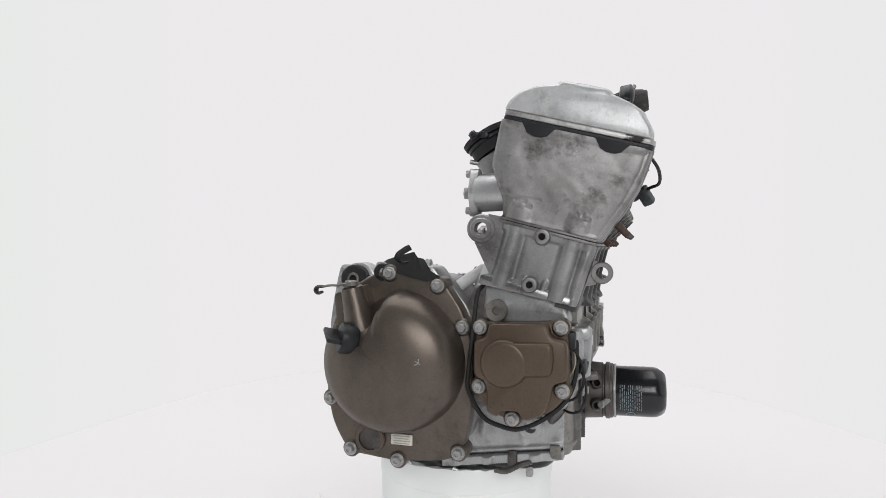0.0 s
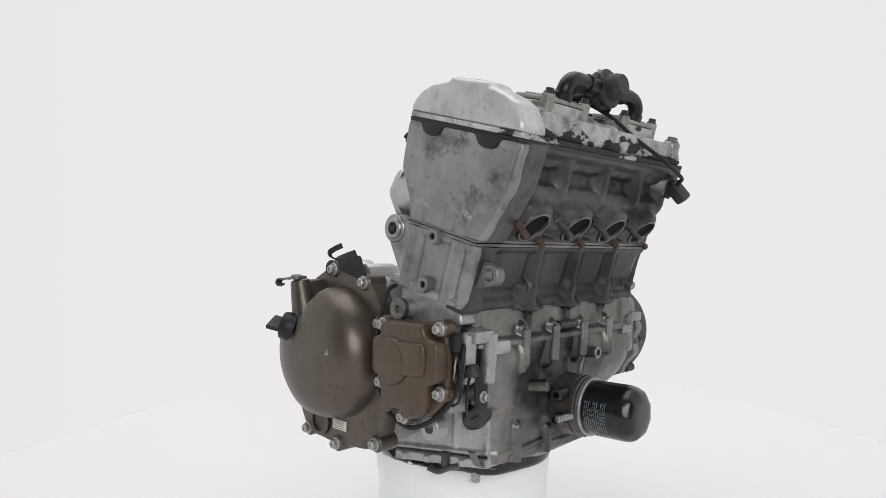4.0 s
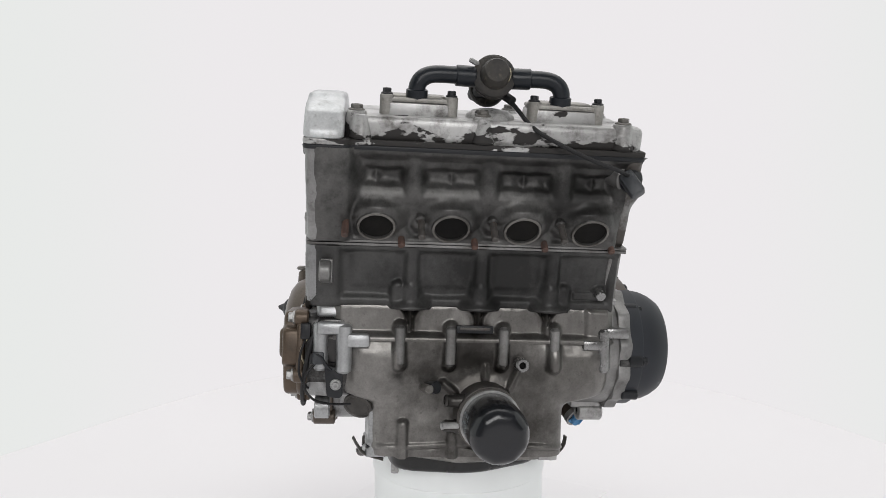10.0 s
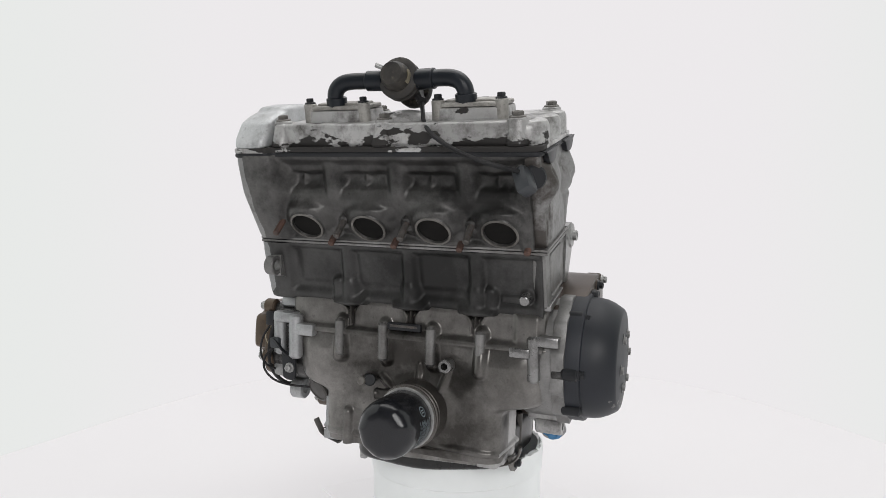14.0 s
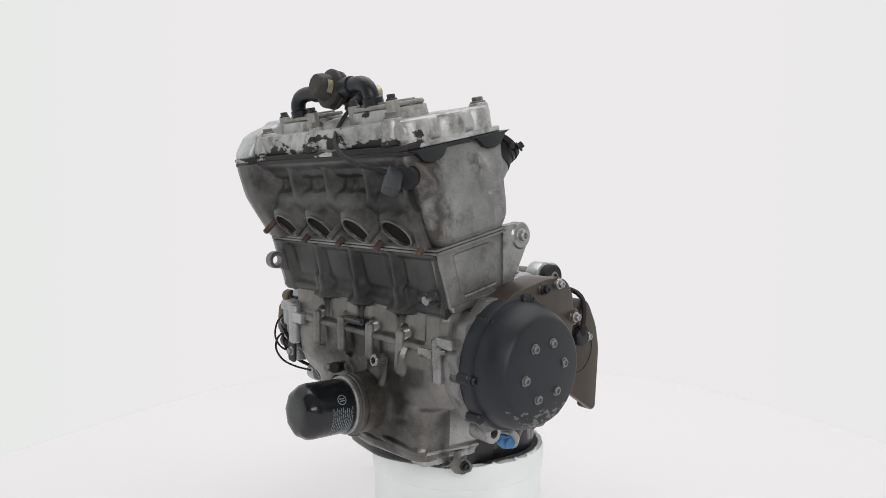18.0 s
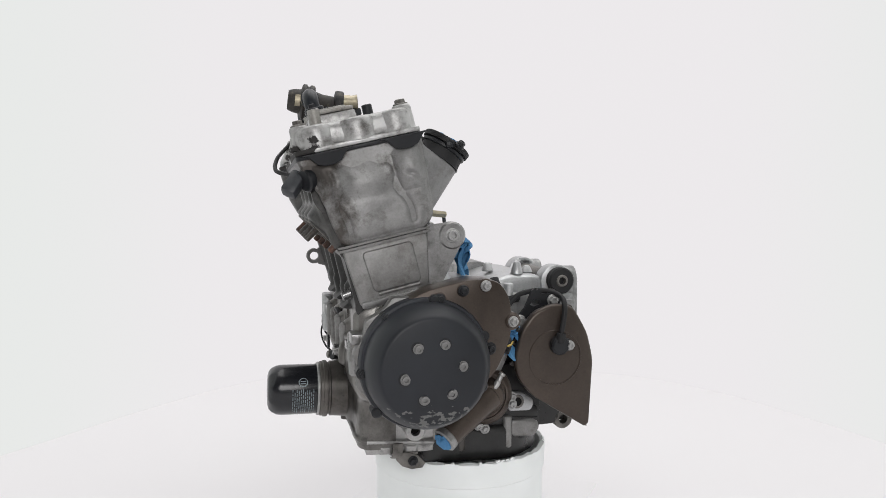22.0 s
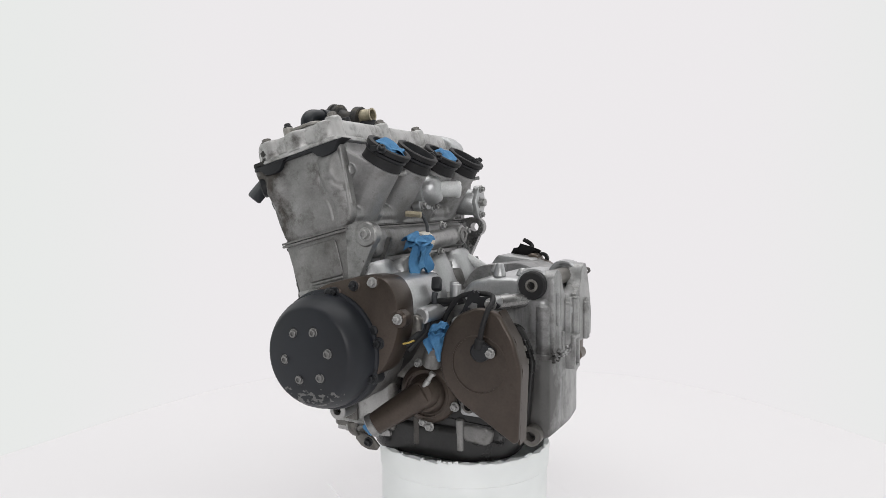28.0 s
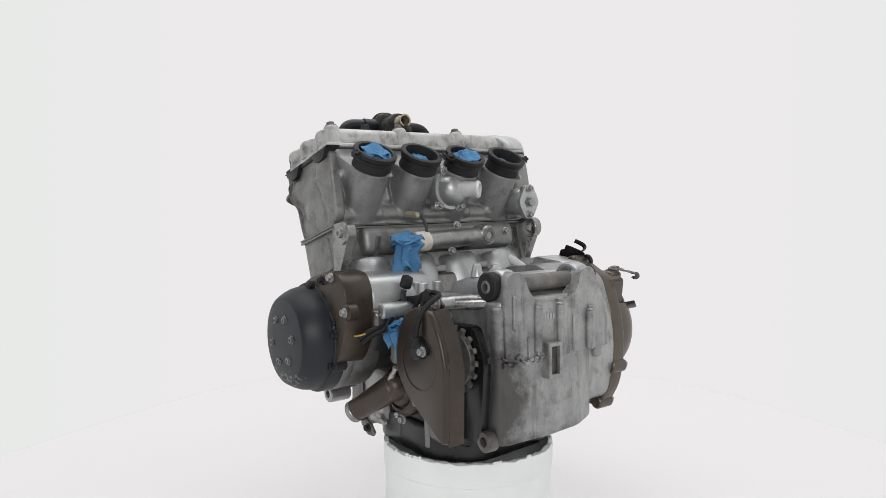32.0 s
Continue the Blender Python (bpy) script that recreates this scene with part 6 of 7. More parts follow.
def pickup_cover():
    outline = rounded([(0.068, -0.094), (0.168, -0.090), (0.173, -0.130), (0.173, -0.167), (0.152, -0.191), (0.111, -0.203), (0.084, -0.192), (0.068, -0.173)], 0.012, 4)
    part("pickup_seat", prism(outline, -0.150, -0.2085, side, 0.002), CAST, ENGINE, "bright cast seat behind the pickup cover")
    bm = prism(outline, -0.209, -0.2185, side, 0.003, 3)
    body = rounded([(0.070, -0.113), (0.083, -0.110), (0.087, -0.0935), (0.150, -0.0915), (0.154, -0.106), (0.1705, -0.109), (0.1725, -0.130), (0.1725, -0.151), (0.157, -0.156), (0.152, -0.178), (0.145, -0.191), (0.125, -0.1975), (0.121, -0.188), (0.102, -0.188), (0.097, -0.1955), (0.084, -0.189), (0.086, -0.176), (0.083, -0.156), (0.070, -0.152)], 0.006, 3)
    prism(body, -0.214, -0.2350, side, 0.0045, 3, bm=bm)
    cover = part("pickup_cover", bm, BROWN, ENGINE, "bronze-painted pickup cover with a raised emblem shape")
    bm = bmesh.new()
    prism(circle(0.1045, -0.1360, 0.0265, 44), -0.2240, -0.2408, side, 0.0062, 6, bm=bm)
    prism(rounded([(0.105, -0.113), (0.156, -0.111), (0.158, -0.125), (0.156, -0.148), (0.105, -0.150)], 0.009, 6), -0.2240, -0.2400, side, 0.0060, 6, bm=bm)
    part("raised_panel", bm, BROWN, cover)
    for u, z in ((0.0745, -0.100), (0.163, -0.0965), (0.074, -0.165), (0.1655, -0.164), (0.1115, -0.198)):
        part("bolt_lug", rod((u, -0.205, z), (u, -0.2215, z), 0.0100, 18, None, 0.002), BROWN, cover)
        bolt(cover, (u, -0.2210, z), RIGHT, BOLT, "bolt", u * 30)
    part("crankcase_washer", lathe([(0.0125, 0), (0.0125, 0.006), (0.0116, 0.007), (0.0045, 0.007), (0.0040, 0.003), (0, 0.003)], (0.091, -0.209, -0.0815), RIGHT, 26), GRIMY, ENGINE, "round brownish cast plug")
    part("washer_boss", rod((0.091, -0.165, -0.0815), (0.091, -0.210, -0.0815), 0.0110, 22, None, 0.002), SILVER, ENGINE)
    part("gallery_arm", prism(rounded([(0.075, -0.050), (0.165, -0.068), (0.172, -0.095), (0.070, -0.095)], 0.006), -0.160, -0.196, side, 0.006, 3), FLANK, ENGINE, "bright upper crankcase shoulder")
    # cable that runs round the cover
    part("pickup_cable", tube([(0.072, -0.196, -0.054), (0.0685, -0.212, -0.066), (0.066, -0.222, -0.112), (0.061, -0.218, -0.150), (0.0605, -0.214, -0.172), (0.076, -0.212, -0.200), (0.096, -0.213, -0.209), (0.118, -0.213, -0.211), (0.145, -0.212, -0.198), (0.168, -0.210, -0.177), (0.178, -0.206, -0.150), (0.178, -0.200, -0.120), (0.176, -0.192, -0.104)], 0.0027, 8), RUBBER, ENGINE, "black cable round the pickup cover")


# ---- left side covers ----
def generator_cover():
    bm = bmesh.new()
    prism(rounded([(0.155, -0.074), (0.101, -0.048), (0.049, -0.036), (0.016, -0.038), (0.001, -0.060), (-0.001, -0.100), (0.006, -0.122), (0.020, -0.150), (0.060, -0.180)], 0.012), 0.155, 0.198, side, 0.003, bm=bm)
    cover = part("generator_cover", bm, DARKBRONZE, ENGINE, "dark bronze generator side cover")
    bm = lathe([(0.0765, 0.183), (0.0765, 0.1985), (0.0755, 0.2005), (0.0725, 0.2015), (0.0720, 0.2050), (0.0716, 0.211), (0.0700, 0.2190), (0.0664, 0.2275), (0.0622, 0.2342), (0.0600, 0.2372), (0.0580, 0.2386), (0.0565, 0.2389), (0.045, 0.2404), (0.025, 0.2420), (0.0, 0.2425)], (0.1025, 0, -0.1320), LEFT, 72)
    base = bmesh.new()
    prism(circle(0.1025, -0.132, 0.0755, 48), 0.130, 0.184, side, 0.003, bm=base)
    seat = part("generator_seat", base, DIRTY, ENGINE, "grey cast ring behind the generator dome")
    # wavy flange: thicker at each bolt
    edge = []
    for k in range(120):
        ang = k * 3.0 - 90.0
        near = min(abs((ang - b + 180) % 360 - 180) for b in (-72, -46, -20, 8, 36, 64))
        r = 0.0768 + 0.0052 * math.exp(-(near / 6.5) ** 2)
        edge.append((0.1025 + r * math.cos(radians(ang)), -0.132 + r * math.sin(radians(ang))))
    part("seat_flange", prism(edge, 0.1690, 0.1842, side, 0.0012, 2), DIRTY, seat, "wavy grey flange behind the dome")
    disc = part("generator_dome", bm, CHIPPED, ENGINE, "black round generator dome with chipped lacquer")
    for u, z in ((0.0917, -0.1028), (0.0714, -0.1267), (0.1345, -0.1384), (0.0831, -0.1566), (0.1136, -0.1615), (0.1209, -0.1059)):
        part("screw_dish", ring((u, 0.2396, z), LEFT, 0.0085, 0.0058, 0.0018, segs=18, bevel=0.0008), BLACK, disc)
        bolt(disc, (u, 0.2402, z), LEFT, BOLT_DISC)
    for u, z, m in ((0.033, -0.044, BOLT_SMALL), (0.060, -0.049, BOLT_DARK), (0.088, -0.058, BOLT_DARK), (0.148, -0.080, BOLT_DARK), (0.1742, -0.140, BOLT_DARK), (0.026, -0.118, BOLT_DARK), (0.036, -0.162, BOLT_DARK)):
        part("bolt_lug", rod((u, 0.180, z), (u, 0.2005, z), 0.0082, 16, None, 0.003), BLACK if z < -0.078 else DARKBRONZE, cover)
        bolt(cover, (u, 0.1995, z), LEFT, m)
    part("bolt_lug", rod((-0.0010, 0.182, -0.0868), (-0.0010, 0.1995, -0.0868), 0.0108, 20, None, 0.003), DARKBRONZE, cover)
    bolt(cover, (-0.0014, 0.199, -0.0868), LEFT, BOLT_SMALL)
    for u, z, v in ((0.0945, -0.0590, 0.2060), (0.0340, -0.103, 0.2015), (0.0350, -0.151, 0.2015), (0.1590, -0.1850, 0.2020)):
        part("edge_lug", rod((u, 0.180, z), (u, v, z), 0.0066, 14, None, 0.002), BLACK, disc)
    part("case_shoulder", prism(rounded([(0.150, -0.080), (0.100, -0.052), (0.048, -0.040), (0.010, -0.045), (-0.004, -0.076), (0.004, -0.100), (0.030, -0.112), (0.155, -0.131)], 0.012), 0.062, 0.158, side, 0.004), SILVER, ENGINE, "bright alloy generator housing")
    # The lower half lies in shadow; the dark casting colour paints that in.
    part("lower_housing", prism(rounded([(0.155, -0.118), (0.010, -0.104), (0.018, -0.130), (0.034, -0.158), (0.066, -0.188), (0.155, -0.192)], 0.012), 0.070, 0.150, side, 0.014, 4), BLOCKFRONT, ENGINE, "smooth lower half of the generator housing with its shadow painted in")
    part("shoulder_lug", rod((-0.006, 0.090, -0.090), (-0.006, 0.151, -0.090), 0.011, 18, None, 0.002), SILVER, ENGINE)
    bm = ring((0.1083, 0.1400, -0.2191), LEFT, 0.0122, 0.0058, 0.0322, None, 28, 0.0015)
    prism(rounded([(0.0985, -0.213), (0.1000, -0.196), (0.1190, -0.196), (0.1180, -0.213)], 0.003, 2), 0.1300, 0.1690, side, 0.002, bm=bm)
    part("foot_eye", bm, BELLYSIDE, ENGINE, "bright drilled cast lug under the generator")
    # Solid black core paints the shade inside the drilled eye.
    part("eye_bore", rod((0.1083, 0.1420, -0.2191), (0.1083, 0.1640, -0.2191), 0.0057, 18), SOOTSHADE, ENGINE, "dark drilled hole")


def sprocket_cover():
    outline = rounded([(-0.078, -0.076), (-0.105, -0.080), (-0.126, -0.115), (-0.135, -0.150), (-0.131, -0.236), (-0.126, -0.240), (-0.096, -0.222), (-0.050, -0.194), (-0.031, -0.170), (-0.026, -0.145), (-0.034, -0.110), (-0.052, -0.086)], 0.010, 4)
    bm = prism(outline, 0.128, 0.1415, side, 0.004, 3)
    cover = part("sprocket_cover", bm, DARKBRONZE, ENGINE, "bronze-painted teardrop sprocket cover")
    rim = [(-0.105, -0.080), (-0.126, -0.115), (-0.135, -0.150), (-0.131, -0.242), (-0.127, -0.238), (-0.130, -0.150), (-0.121, -0.118), (-0.101, -0.086)]
    part("cover_skirt", prism(rim, 0.112, 0.134, side), DARKBRONZE, cover)
    x = bmesh.new()
    ring((-0.081, 0.139, -0.146), LEFT, 0.0365, 0.0345, 0.0032, x, 40, 0.0008)
    part("raised_ring", x, DARKBRONZE, cover)
    s = part("speed_sensor", lathe([(0.0125, 0), (0.0125, 0.008), (0.010, 0.011), (0.0, 0.0115)], (-0.085, 0.1405, -0.129), LEFT, 22), BLACK, ENGINE, "black speed sensor with its lead")
    part("sensor_ear", prism([(-0.085, -0.1175), (-0.098, -0.1215), (-0.1035, -0.126), (-0.1035, -0.132), (-0.098, -0.1365), (-0.085, -0.1405)], 0.141, 0.1475, side, 0.0015), BLACK, s)
    part("lead_collar", rod((-0.0838, 0.148, -0.126), (-0.0856, 0.1485, -0.113), 0.0062, 14, None, 0.001), RUBBER, s)
    bolt(s, (-0.098, 0.1465, -0.1295), LEFT, BOLT_SMALL)
    part("sensor_lead", tube([(-0.0836, 0.148, -0.124), (-0.0858, 0.1485, -0.112), (-0.0895, 0.1465, -0.094), (-0.0930, 0.1400, -0.0785), (-0.0935, 0.126, -0.0690), (-0.0835, 0.110, -0.0645), (-0.0623, 0.107, -0.0636), (-0.0405, 0.107, -0.0694), (-0.0261, 0.108, -0.0855), (-0.0170, 0.110, -0.104), (-0.013, 0.112, -0.118)], 0.0035, 10), RUBBER, s, "black sensor lead")
    # black bracket above
    bm = prism([(-0.0606, -0.0740), (-0.0569, -0.0624), (-0.0620, -0.0585), (-0.0640, -0.0625), (-0.0670, -0.0585), (-0.0705, -0.0620), (-0.0705, -0.0665), (-0.0835, -0.0663), (-0.0995, -0.0761), (-0.0960, -0.0800), (-0.0872, -0.0827), (-0.0731, -0.0873), (-0.0482, -0.1022), (-0.0411, -0.1066), (-0.0357, -0.0988), (-0.0481, -0.0841), (-0.0569, -0.0624), (-0.0606, -0.0740), (-0.0545, -0.0805), (-0.0600, -0.0830), (-0.0680, -0.0805), (-0.0685, -0.0755)], 0.1125, 0.1160, side)
    br = part("lead_bracket", bm, BLACK, ENGINE, "thin black lead bracket with a drilled window")
    for u, z in ((-0.0411, -0.1012), (-0.0864, -0.0752)):
        bolt(br, (u, 0.1155, z), LEFT, BOLT)
        part("bracket_post", rod((u, 0.060, z), (u, 0.1126, z), 0.0075, 14, None, 0.001), SILVER, ENGINE, "bright cast bracket post")
    # sprocket behind the cover
    bm = bmesh.new()
    ring((-0.081, 0.080, -0.150), LEFT, 0.036, 0.012, 0.008, bm, 30)
    for k in range(16):
        a = 2 * math.pi * k / 16
        box((-0.081 + 0.0385 * math.cos(a), 0.084, -0.150 + 0.0385 * math.sin(a)), (0.011, 0.006, 0.007), bm, 0.002, Matrix.Rotation(-a, 3, "Y"))
    part("drive_sprocket", bm, GRIMY, ENGINE, "oily toothed drive sprocket")
    # water pump
    bm = lathe([(0.037, -0.040), (0.040, -0.006), (0.0405, 0.0), (0.0405, 0.004), (0.038, 0.008), (0.033, 0.010), (0.030, 0.008), (0.027, 0.008), (0.025, 0.012), (0.022, 0.016), (0.010, 0.018)], (0.006, 0.106, -0.199), LEFT, 44)
    rod((0.0005, 0.123, -0.193), (0.0690, 0.1540, -0.2400), 0.0195, 24, bm, 0.003, r2=0.0145)
    lathe([(0.020, -0.03), (0.020, 0.012), (0.016, 0.018), (0.006, 0.021)], (0.003, 0.119, -0.195), LEFT, 26, bm)
    pump = part("water_pump", bm, DARKBRONZE, ENGINE, "bronze-painted water pump with an inlet spout")
    part("pump_ring", ring((0.006, 0.112, -0.199), LEFT, 0.0335, 0.0300, 0.005), DARKBRONZE, pump)
    part("bleed_nipple", lathe([(0.004, 0), (0.004, 0.010), (0.003, 0.011), (0.003, 0.018), (0.0042, 0.019), (0.0042, 0.022)], (-0.0015, 0.1345, -0.1838), (-0.5, -0.1, 0.8), 12), STEEL, pump, "bright bleed nipple")
    part("nipple_boss", rod((0.004, 0.126, -0.190), (-0.002, 0.1345, -0.183), 0.0068, 14, None, 0.001), DARKBRONZE, pump)
    part("spout_mouth", ring((0.0620, 0.1508, -0.2352), (0.774, 0.346, -0.531), 0.0158, 0.0122, 0.0095), CAST, pump, "scuffed bare metal spout mouth")
    part("inlet_stub", lathe([(0.0125, 0), (0.0125, 0.018), (0.0118, 0.020), (0.0125, 0.022), (0.0118, 0.030), (0.0095, 0.0305), (0.009, 0.02), (0.0, 0.02)], (-0.0040, 0.1190, -0.158), (-0.30, 0.22, 0.9), 22), DIRTY, pump, "pale corroded inlet stub")
    for u, z in ((-0.034, -0.212), (0.012, -0.238), (0.003, -0.243), (0.018, -0.160)):
        bolt(pump, (u, 0.112, z), LEFT, BOLT_SMALL)


def gearbox():
    bm = bmesh.new()
    prism(rounded([(-0.143, 0.064), (-0.148, -0.020), (-0.142, -0.080), (-0.118, -0.130), (0.0, -0.130), (0.0, 0.064)], 0.012), -0.256, -0.072, plan, 0.006, 3, bm=bm)
    # clutch bell wall and its blend
    prism(rounded([(-0.017, -0.044), (0.024, -0.048), (0.056, -0.090), (0.060, -0.206), (0.045, -0.250), (-0.030, -0.260), (-0.105, -0.240), (-0.118, -0.19), (-0.120, -0.15), (-0.113, -0.11), (-0.098, -0.060), (-0.050, -0.040)], 0.016), -0.180, -0.090, side, 0.003, bm=bm)
    # joint between the halves
    prism(rounded([(-0.147, 0.068), (-0.152, -0.020), (-0.146, -0.082), (-0.120, -0.134), (0.0, -0.134), (0.0, 0.068)], 0.012), -0.152, -0.144, plan, 0.0015, bm=bm)
    gb = part("gearbox_case", bm, GEARCAST, ENGINE, "pale silver cast gearbox case with streaky stains")
    # saddle that rises to the two lugs, posts and ribs on the rear wall
    rim = [(0.058, -0.150), (0.059, -0.090), (0.057, -0.056)]
    rim += [(0.040 + 0.0165 * math.cos(radians(k)), -0.055 + 0.0185 * math.sin(radians(k))) for k in (20, 50, 80, 110, 140, 165)]
    rim += [(-0.0265 + 0.0490 * math.cos(radians(k)), -0.053 + 0.0290 * math.sin(radians(k))) for k in range(-8, -173, -12)]
    rim += [(-0.0775, -0.048), (-0.0830, -0.0400), (-0.0915, -0.0375), (-0.1010, -0.0400), (-0.1080, -0.0520), (-0.1210, -0.0820), (-0.1310, -0.1150), (-0.1290, -0.150)]
    part("saddle_wall", prism(rounded(rim, 0.004, 2), -0.1495, -0.1300, front, 0.002, 2), GEARCAST, gb, "cast saddle below the mounting shaft")
    for v, z0, z1, r in ((0.004, -0.084, -0.142, 0.0062), (-0.036, -0.082, -0.142, 0.0062), (-0.093, -0.096, -0.150, 0.0070), (0.044, -0.066, -0.110, 0.0030)):
        part("wall_post", rod((-0.1500, v, z0), (-0.1495, v, z1), r, 16, None, 0.002), GEARCAST, gb)
        if r > 0.005:
            bolt(gb, (-0.1505, v, z0 - 0.001), UP, BOLT_SMALL)
    for v, z0, z1, x in ((-0.002, -0.182, -0.246, -0.1455), (0.020, -0.120, -0.150, -0.150), (-0.062, -0.100, -0.148, -0.149)):
        part("wall_rib", rod((x, v, z0), (x, v, z1), 0.0024, 12, None, 0.001), GEARCAST, gb)
    random.seed(8)
    for k in range(26):
        # rough flash along the joint
        v = random.uniform(-0.02, 0.066)
        part("joint_flash", box((-0.1515 + random.uniform(-0.0008, 0.001), v, -0.148 + random.uniform(-0.005, 0.005)), (0.005, random.uniform(0.004, 0.010), random.uniform(0.002, 0.005)), None, 0.001, Euler((random.uniform(-0.5, 0.5), random.uniform(-0.3, 0.3), 0)).to_matrix()), GEARCAST, gb)
    for u, v, h in ((-0.031, 0.098, 0.016), (-0.010, 0.060, 0.012), (0.004, 0.085, 0.012)):
        part("cast_post", rod((u, v, -0.080), (u, v, -0.062 + h * 0.5), 0.0065, 14, None, 0.001), SILVER, gb)
    # lugs for the mounting shaft
    for v0, v1 in ((0.028, 0.052), (-0.106, -0.080)):
        lug = prism(rounded([(-0.100, -0.090), (-0.148, -0.092), (-0.146, -0.060), (-0.135, -0.036), (-0.110, -0.034), (-0.095, -0.050)], 0.010), v0, v1, side, 0.003)
        rod((-0.122, v0, -0.056), (-0.122, v1, -0.056), 0.0195, 26, lug, 0.002)
        part("mount_lug", lug, SILVER, gb, "rounded cast mounting lug")
    for u, v, h in ((-0.066, 0.034, 0.014), (-0.090, 0.010, 0.006), (-0.040, -0.02, 0.008)):
        part("cast_post", rod((u, v, -0.050), (u, v, -0.045 + h), 0.009, 16, None, 0.002, r2=0.0055), SILVER, gb)
    part("corner_boss", rod((-0.135, 0.056, -0.080), (-0.135, 0.056, -0.150), 0.011, 18, None, 0.003), GEARCAST, gb)
    part("corner_boss", rod((-0.118, -0.140, -0.100), (-0.118, -0.140, -0.172), 0.0095, 18, None, 0.003), GEARCAST, gb)
    part("gearbox_top", prism(rounded([(-0.004, -0.088), (-0.022, -0.058), (-0.055, -0.048), (-0.100, -0.050), (-0.128, -0.080)], 0.010), -0.130, 0.046, side, 0.010, 3), SILVER, gb, "smooth bright gearbox top hump")
    # breather tray on top
    bm = prism(rounded([(0.040, -0.076), (0.010, -0.034), (-0.050, -0.040), (-0.062, -0.076)], 0.006), -0.193, -0.145, side, 0.003)
    part("breather_box", bm, SILVER, ENGINE, "bright breather chamber on the gearbox top")
    for v in (0.054, -0.108):
        w = LEFT if v > 0 else RIGHT
        b = part("rubber_bush", lathe([(0.0175, -0.006), (0.0185, 0.0), (0.0185, 0.010), (0.0165, 0.012), (0.0085, 0.012), (0.008, 0.006), (0, 0.006)], (-0.122, v, -0.056), w, 28), RUBBER, gb, "black rubber mounting bush")
        part("bush_sleeve", ring((-0.122, v + (0.006 if v > 0 else -0.006), -0.056), w, 0.0085, 0.0052, 0.0075), GRIMY, gb)
    part("mount_shaft", rod((-0.122, -0.092, -0.056), (-0.122, 0.032, -0.056), 0.0115, 20), GRIMY, gb, "dark steel mounting shaft")
    # window frame in the rear wall
    bm = bmesh.new()
    for c, w in (((-0.152, -0.018, -0.1335), (0.016, 0.0245, 0.0055)), ((-0.152, -0.018, -0.1745), (0.016, 0.0245, 0.0055)), ((-0.152, -0.0085, -0.154), (0.016, 0.0055, 0.040)), ((-0.152, -0.0275, -0.154), (0.016, 0.0055, 0.040))):
        box(c, w, bm, 0.0015)
    part("window_lug", bm, GEARCAST, gb, "square cast window lug")
    part("window_floor", box((-0.1530, -0.018, -0.154), (0.003, 0.0150, 0.037), None, 0.0005), STUD, gb, "dark recess behind the lug")
    for v, z in ((-0.009, -0.098), (-0.014, -0.098), (-0.019, -0.098), (-0.024, -0.098)):
        part("cast_mark", box((-0.1498, v, z), (0.0015, 0.0034, 0.008), None, 0.0005), SILVER, gb)
    part("lower_eye", ring((-0.124, 0.060, -0.250), LEFT, 0.0135, 0.0065, 0.016), GRIMY, gb, "drilled lower mounting eye")
    for at, w in (((-0.135, 0.056, -0.080), UP), ((-0.118, -0.140, -0.100), UP)):
        bolt(gb, at, w, BOLT_SMALL)
    # dark cavity wall behind the sprocket
    part("shift_arm", tube([(-0.116, 0.052, -0.076), (-0.095, 0.078, -0.076), (-0.072, 0.102, -0.078)], 0.0095, 14), CAST, ENGINE, "grey cast arm below the mounting lug")
    part("sprocket_wall", prism(rounded([(0.02, -0.108), (-0.11, -0.106), (-0.128, -0.150), (-0.118, -0.255), (0.05, -0.262), (0.06, -0.20)], 0.012), 0.055, 0.076, side, 0.003), PAN, ENGINE, "black oily wall behind the sprocket")
    bm = bmesh.new()
    prism(rounded([(0.085, -0.205), (0.06, -0.275), (-0.065, -0.268), (-0.085, -0.225), (-0.02, -0.20)], 0.014), 0.040, 0.094, side, 0.006, bm=bm)
    wall = part("lower_left_wall", bm, PAN, ENGINE, "dark oily lower case wall")
    for u in (0.03, -0.034):
        part("wall_rib", rod((u, 0.0955, -0.232), (u, 0.0955, -0.276), 0.0062, 14, None, 0.002), DIRTY if u < 0 else OILY, wall)
    lid = part("shaft_lid", prism(rounded([(-0.034, -0.201), (-0.034, -0.227), (-0.068, -0.228), (-0.072, -0.214), (-0.058, -0.203)], 0.006, 3), 0.070, 0.0975, side, 0.003), SILVER, ENGINE, "small bright alloy lid with a dark bore")
    part("lid_bore", ring((-0.0466, 0.0965, -0.2139), LEFT, 0.0095, 0.0060, 0.003), GRIMY, lid)
    part("bore_dark", rod((-0.0466, 0.0965, -0.2139), (-0.0466, 0.0985, -0.2139), 0.0062, 16), SOOTSHADE, lid)
    bolt(lid, (-0.0391, 0.0970, -0.2066), LEFT, BOLT_SMALL)
    part("lower_panel", prism(rounded([(-0.036, -0.238), (-0.037, -0.262), (-0.074, -0.265), (-0.080, -0.246), (-0.072, -0.238)], 0.008, 3), 0.060, 0.0995, side, 0.006, 3), DIRTY, ENGINE, "grey alloy case panel above the pan")
    part("case_flange", prism([(0.070, -0.228), (0.070, -0.234), (-0.078, -0.242), (-0.078, -0.238)], 0.05, 0.096, side, 0.001), PAN, ENGINE, "thin black case flange")
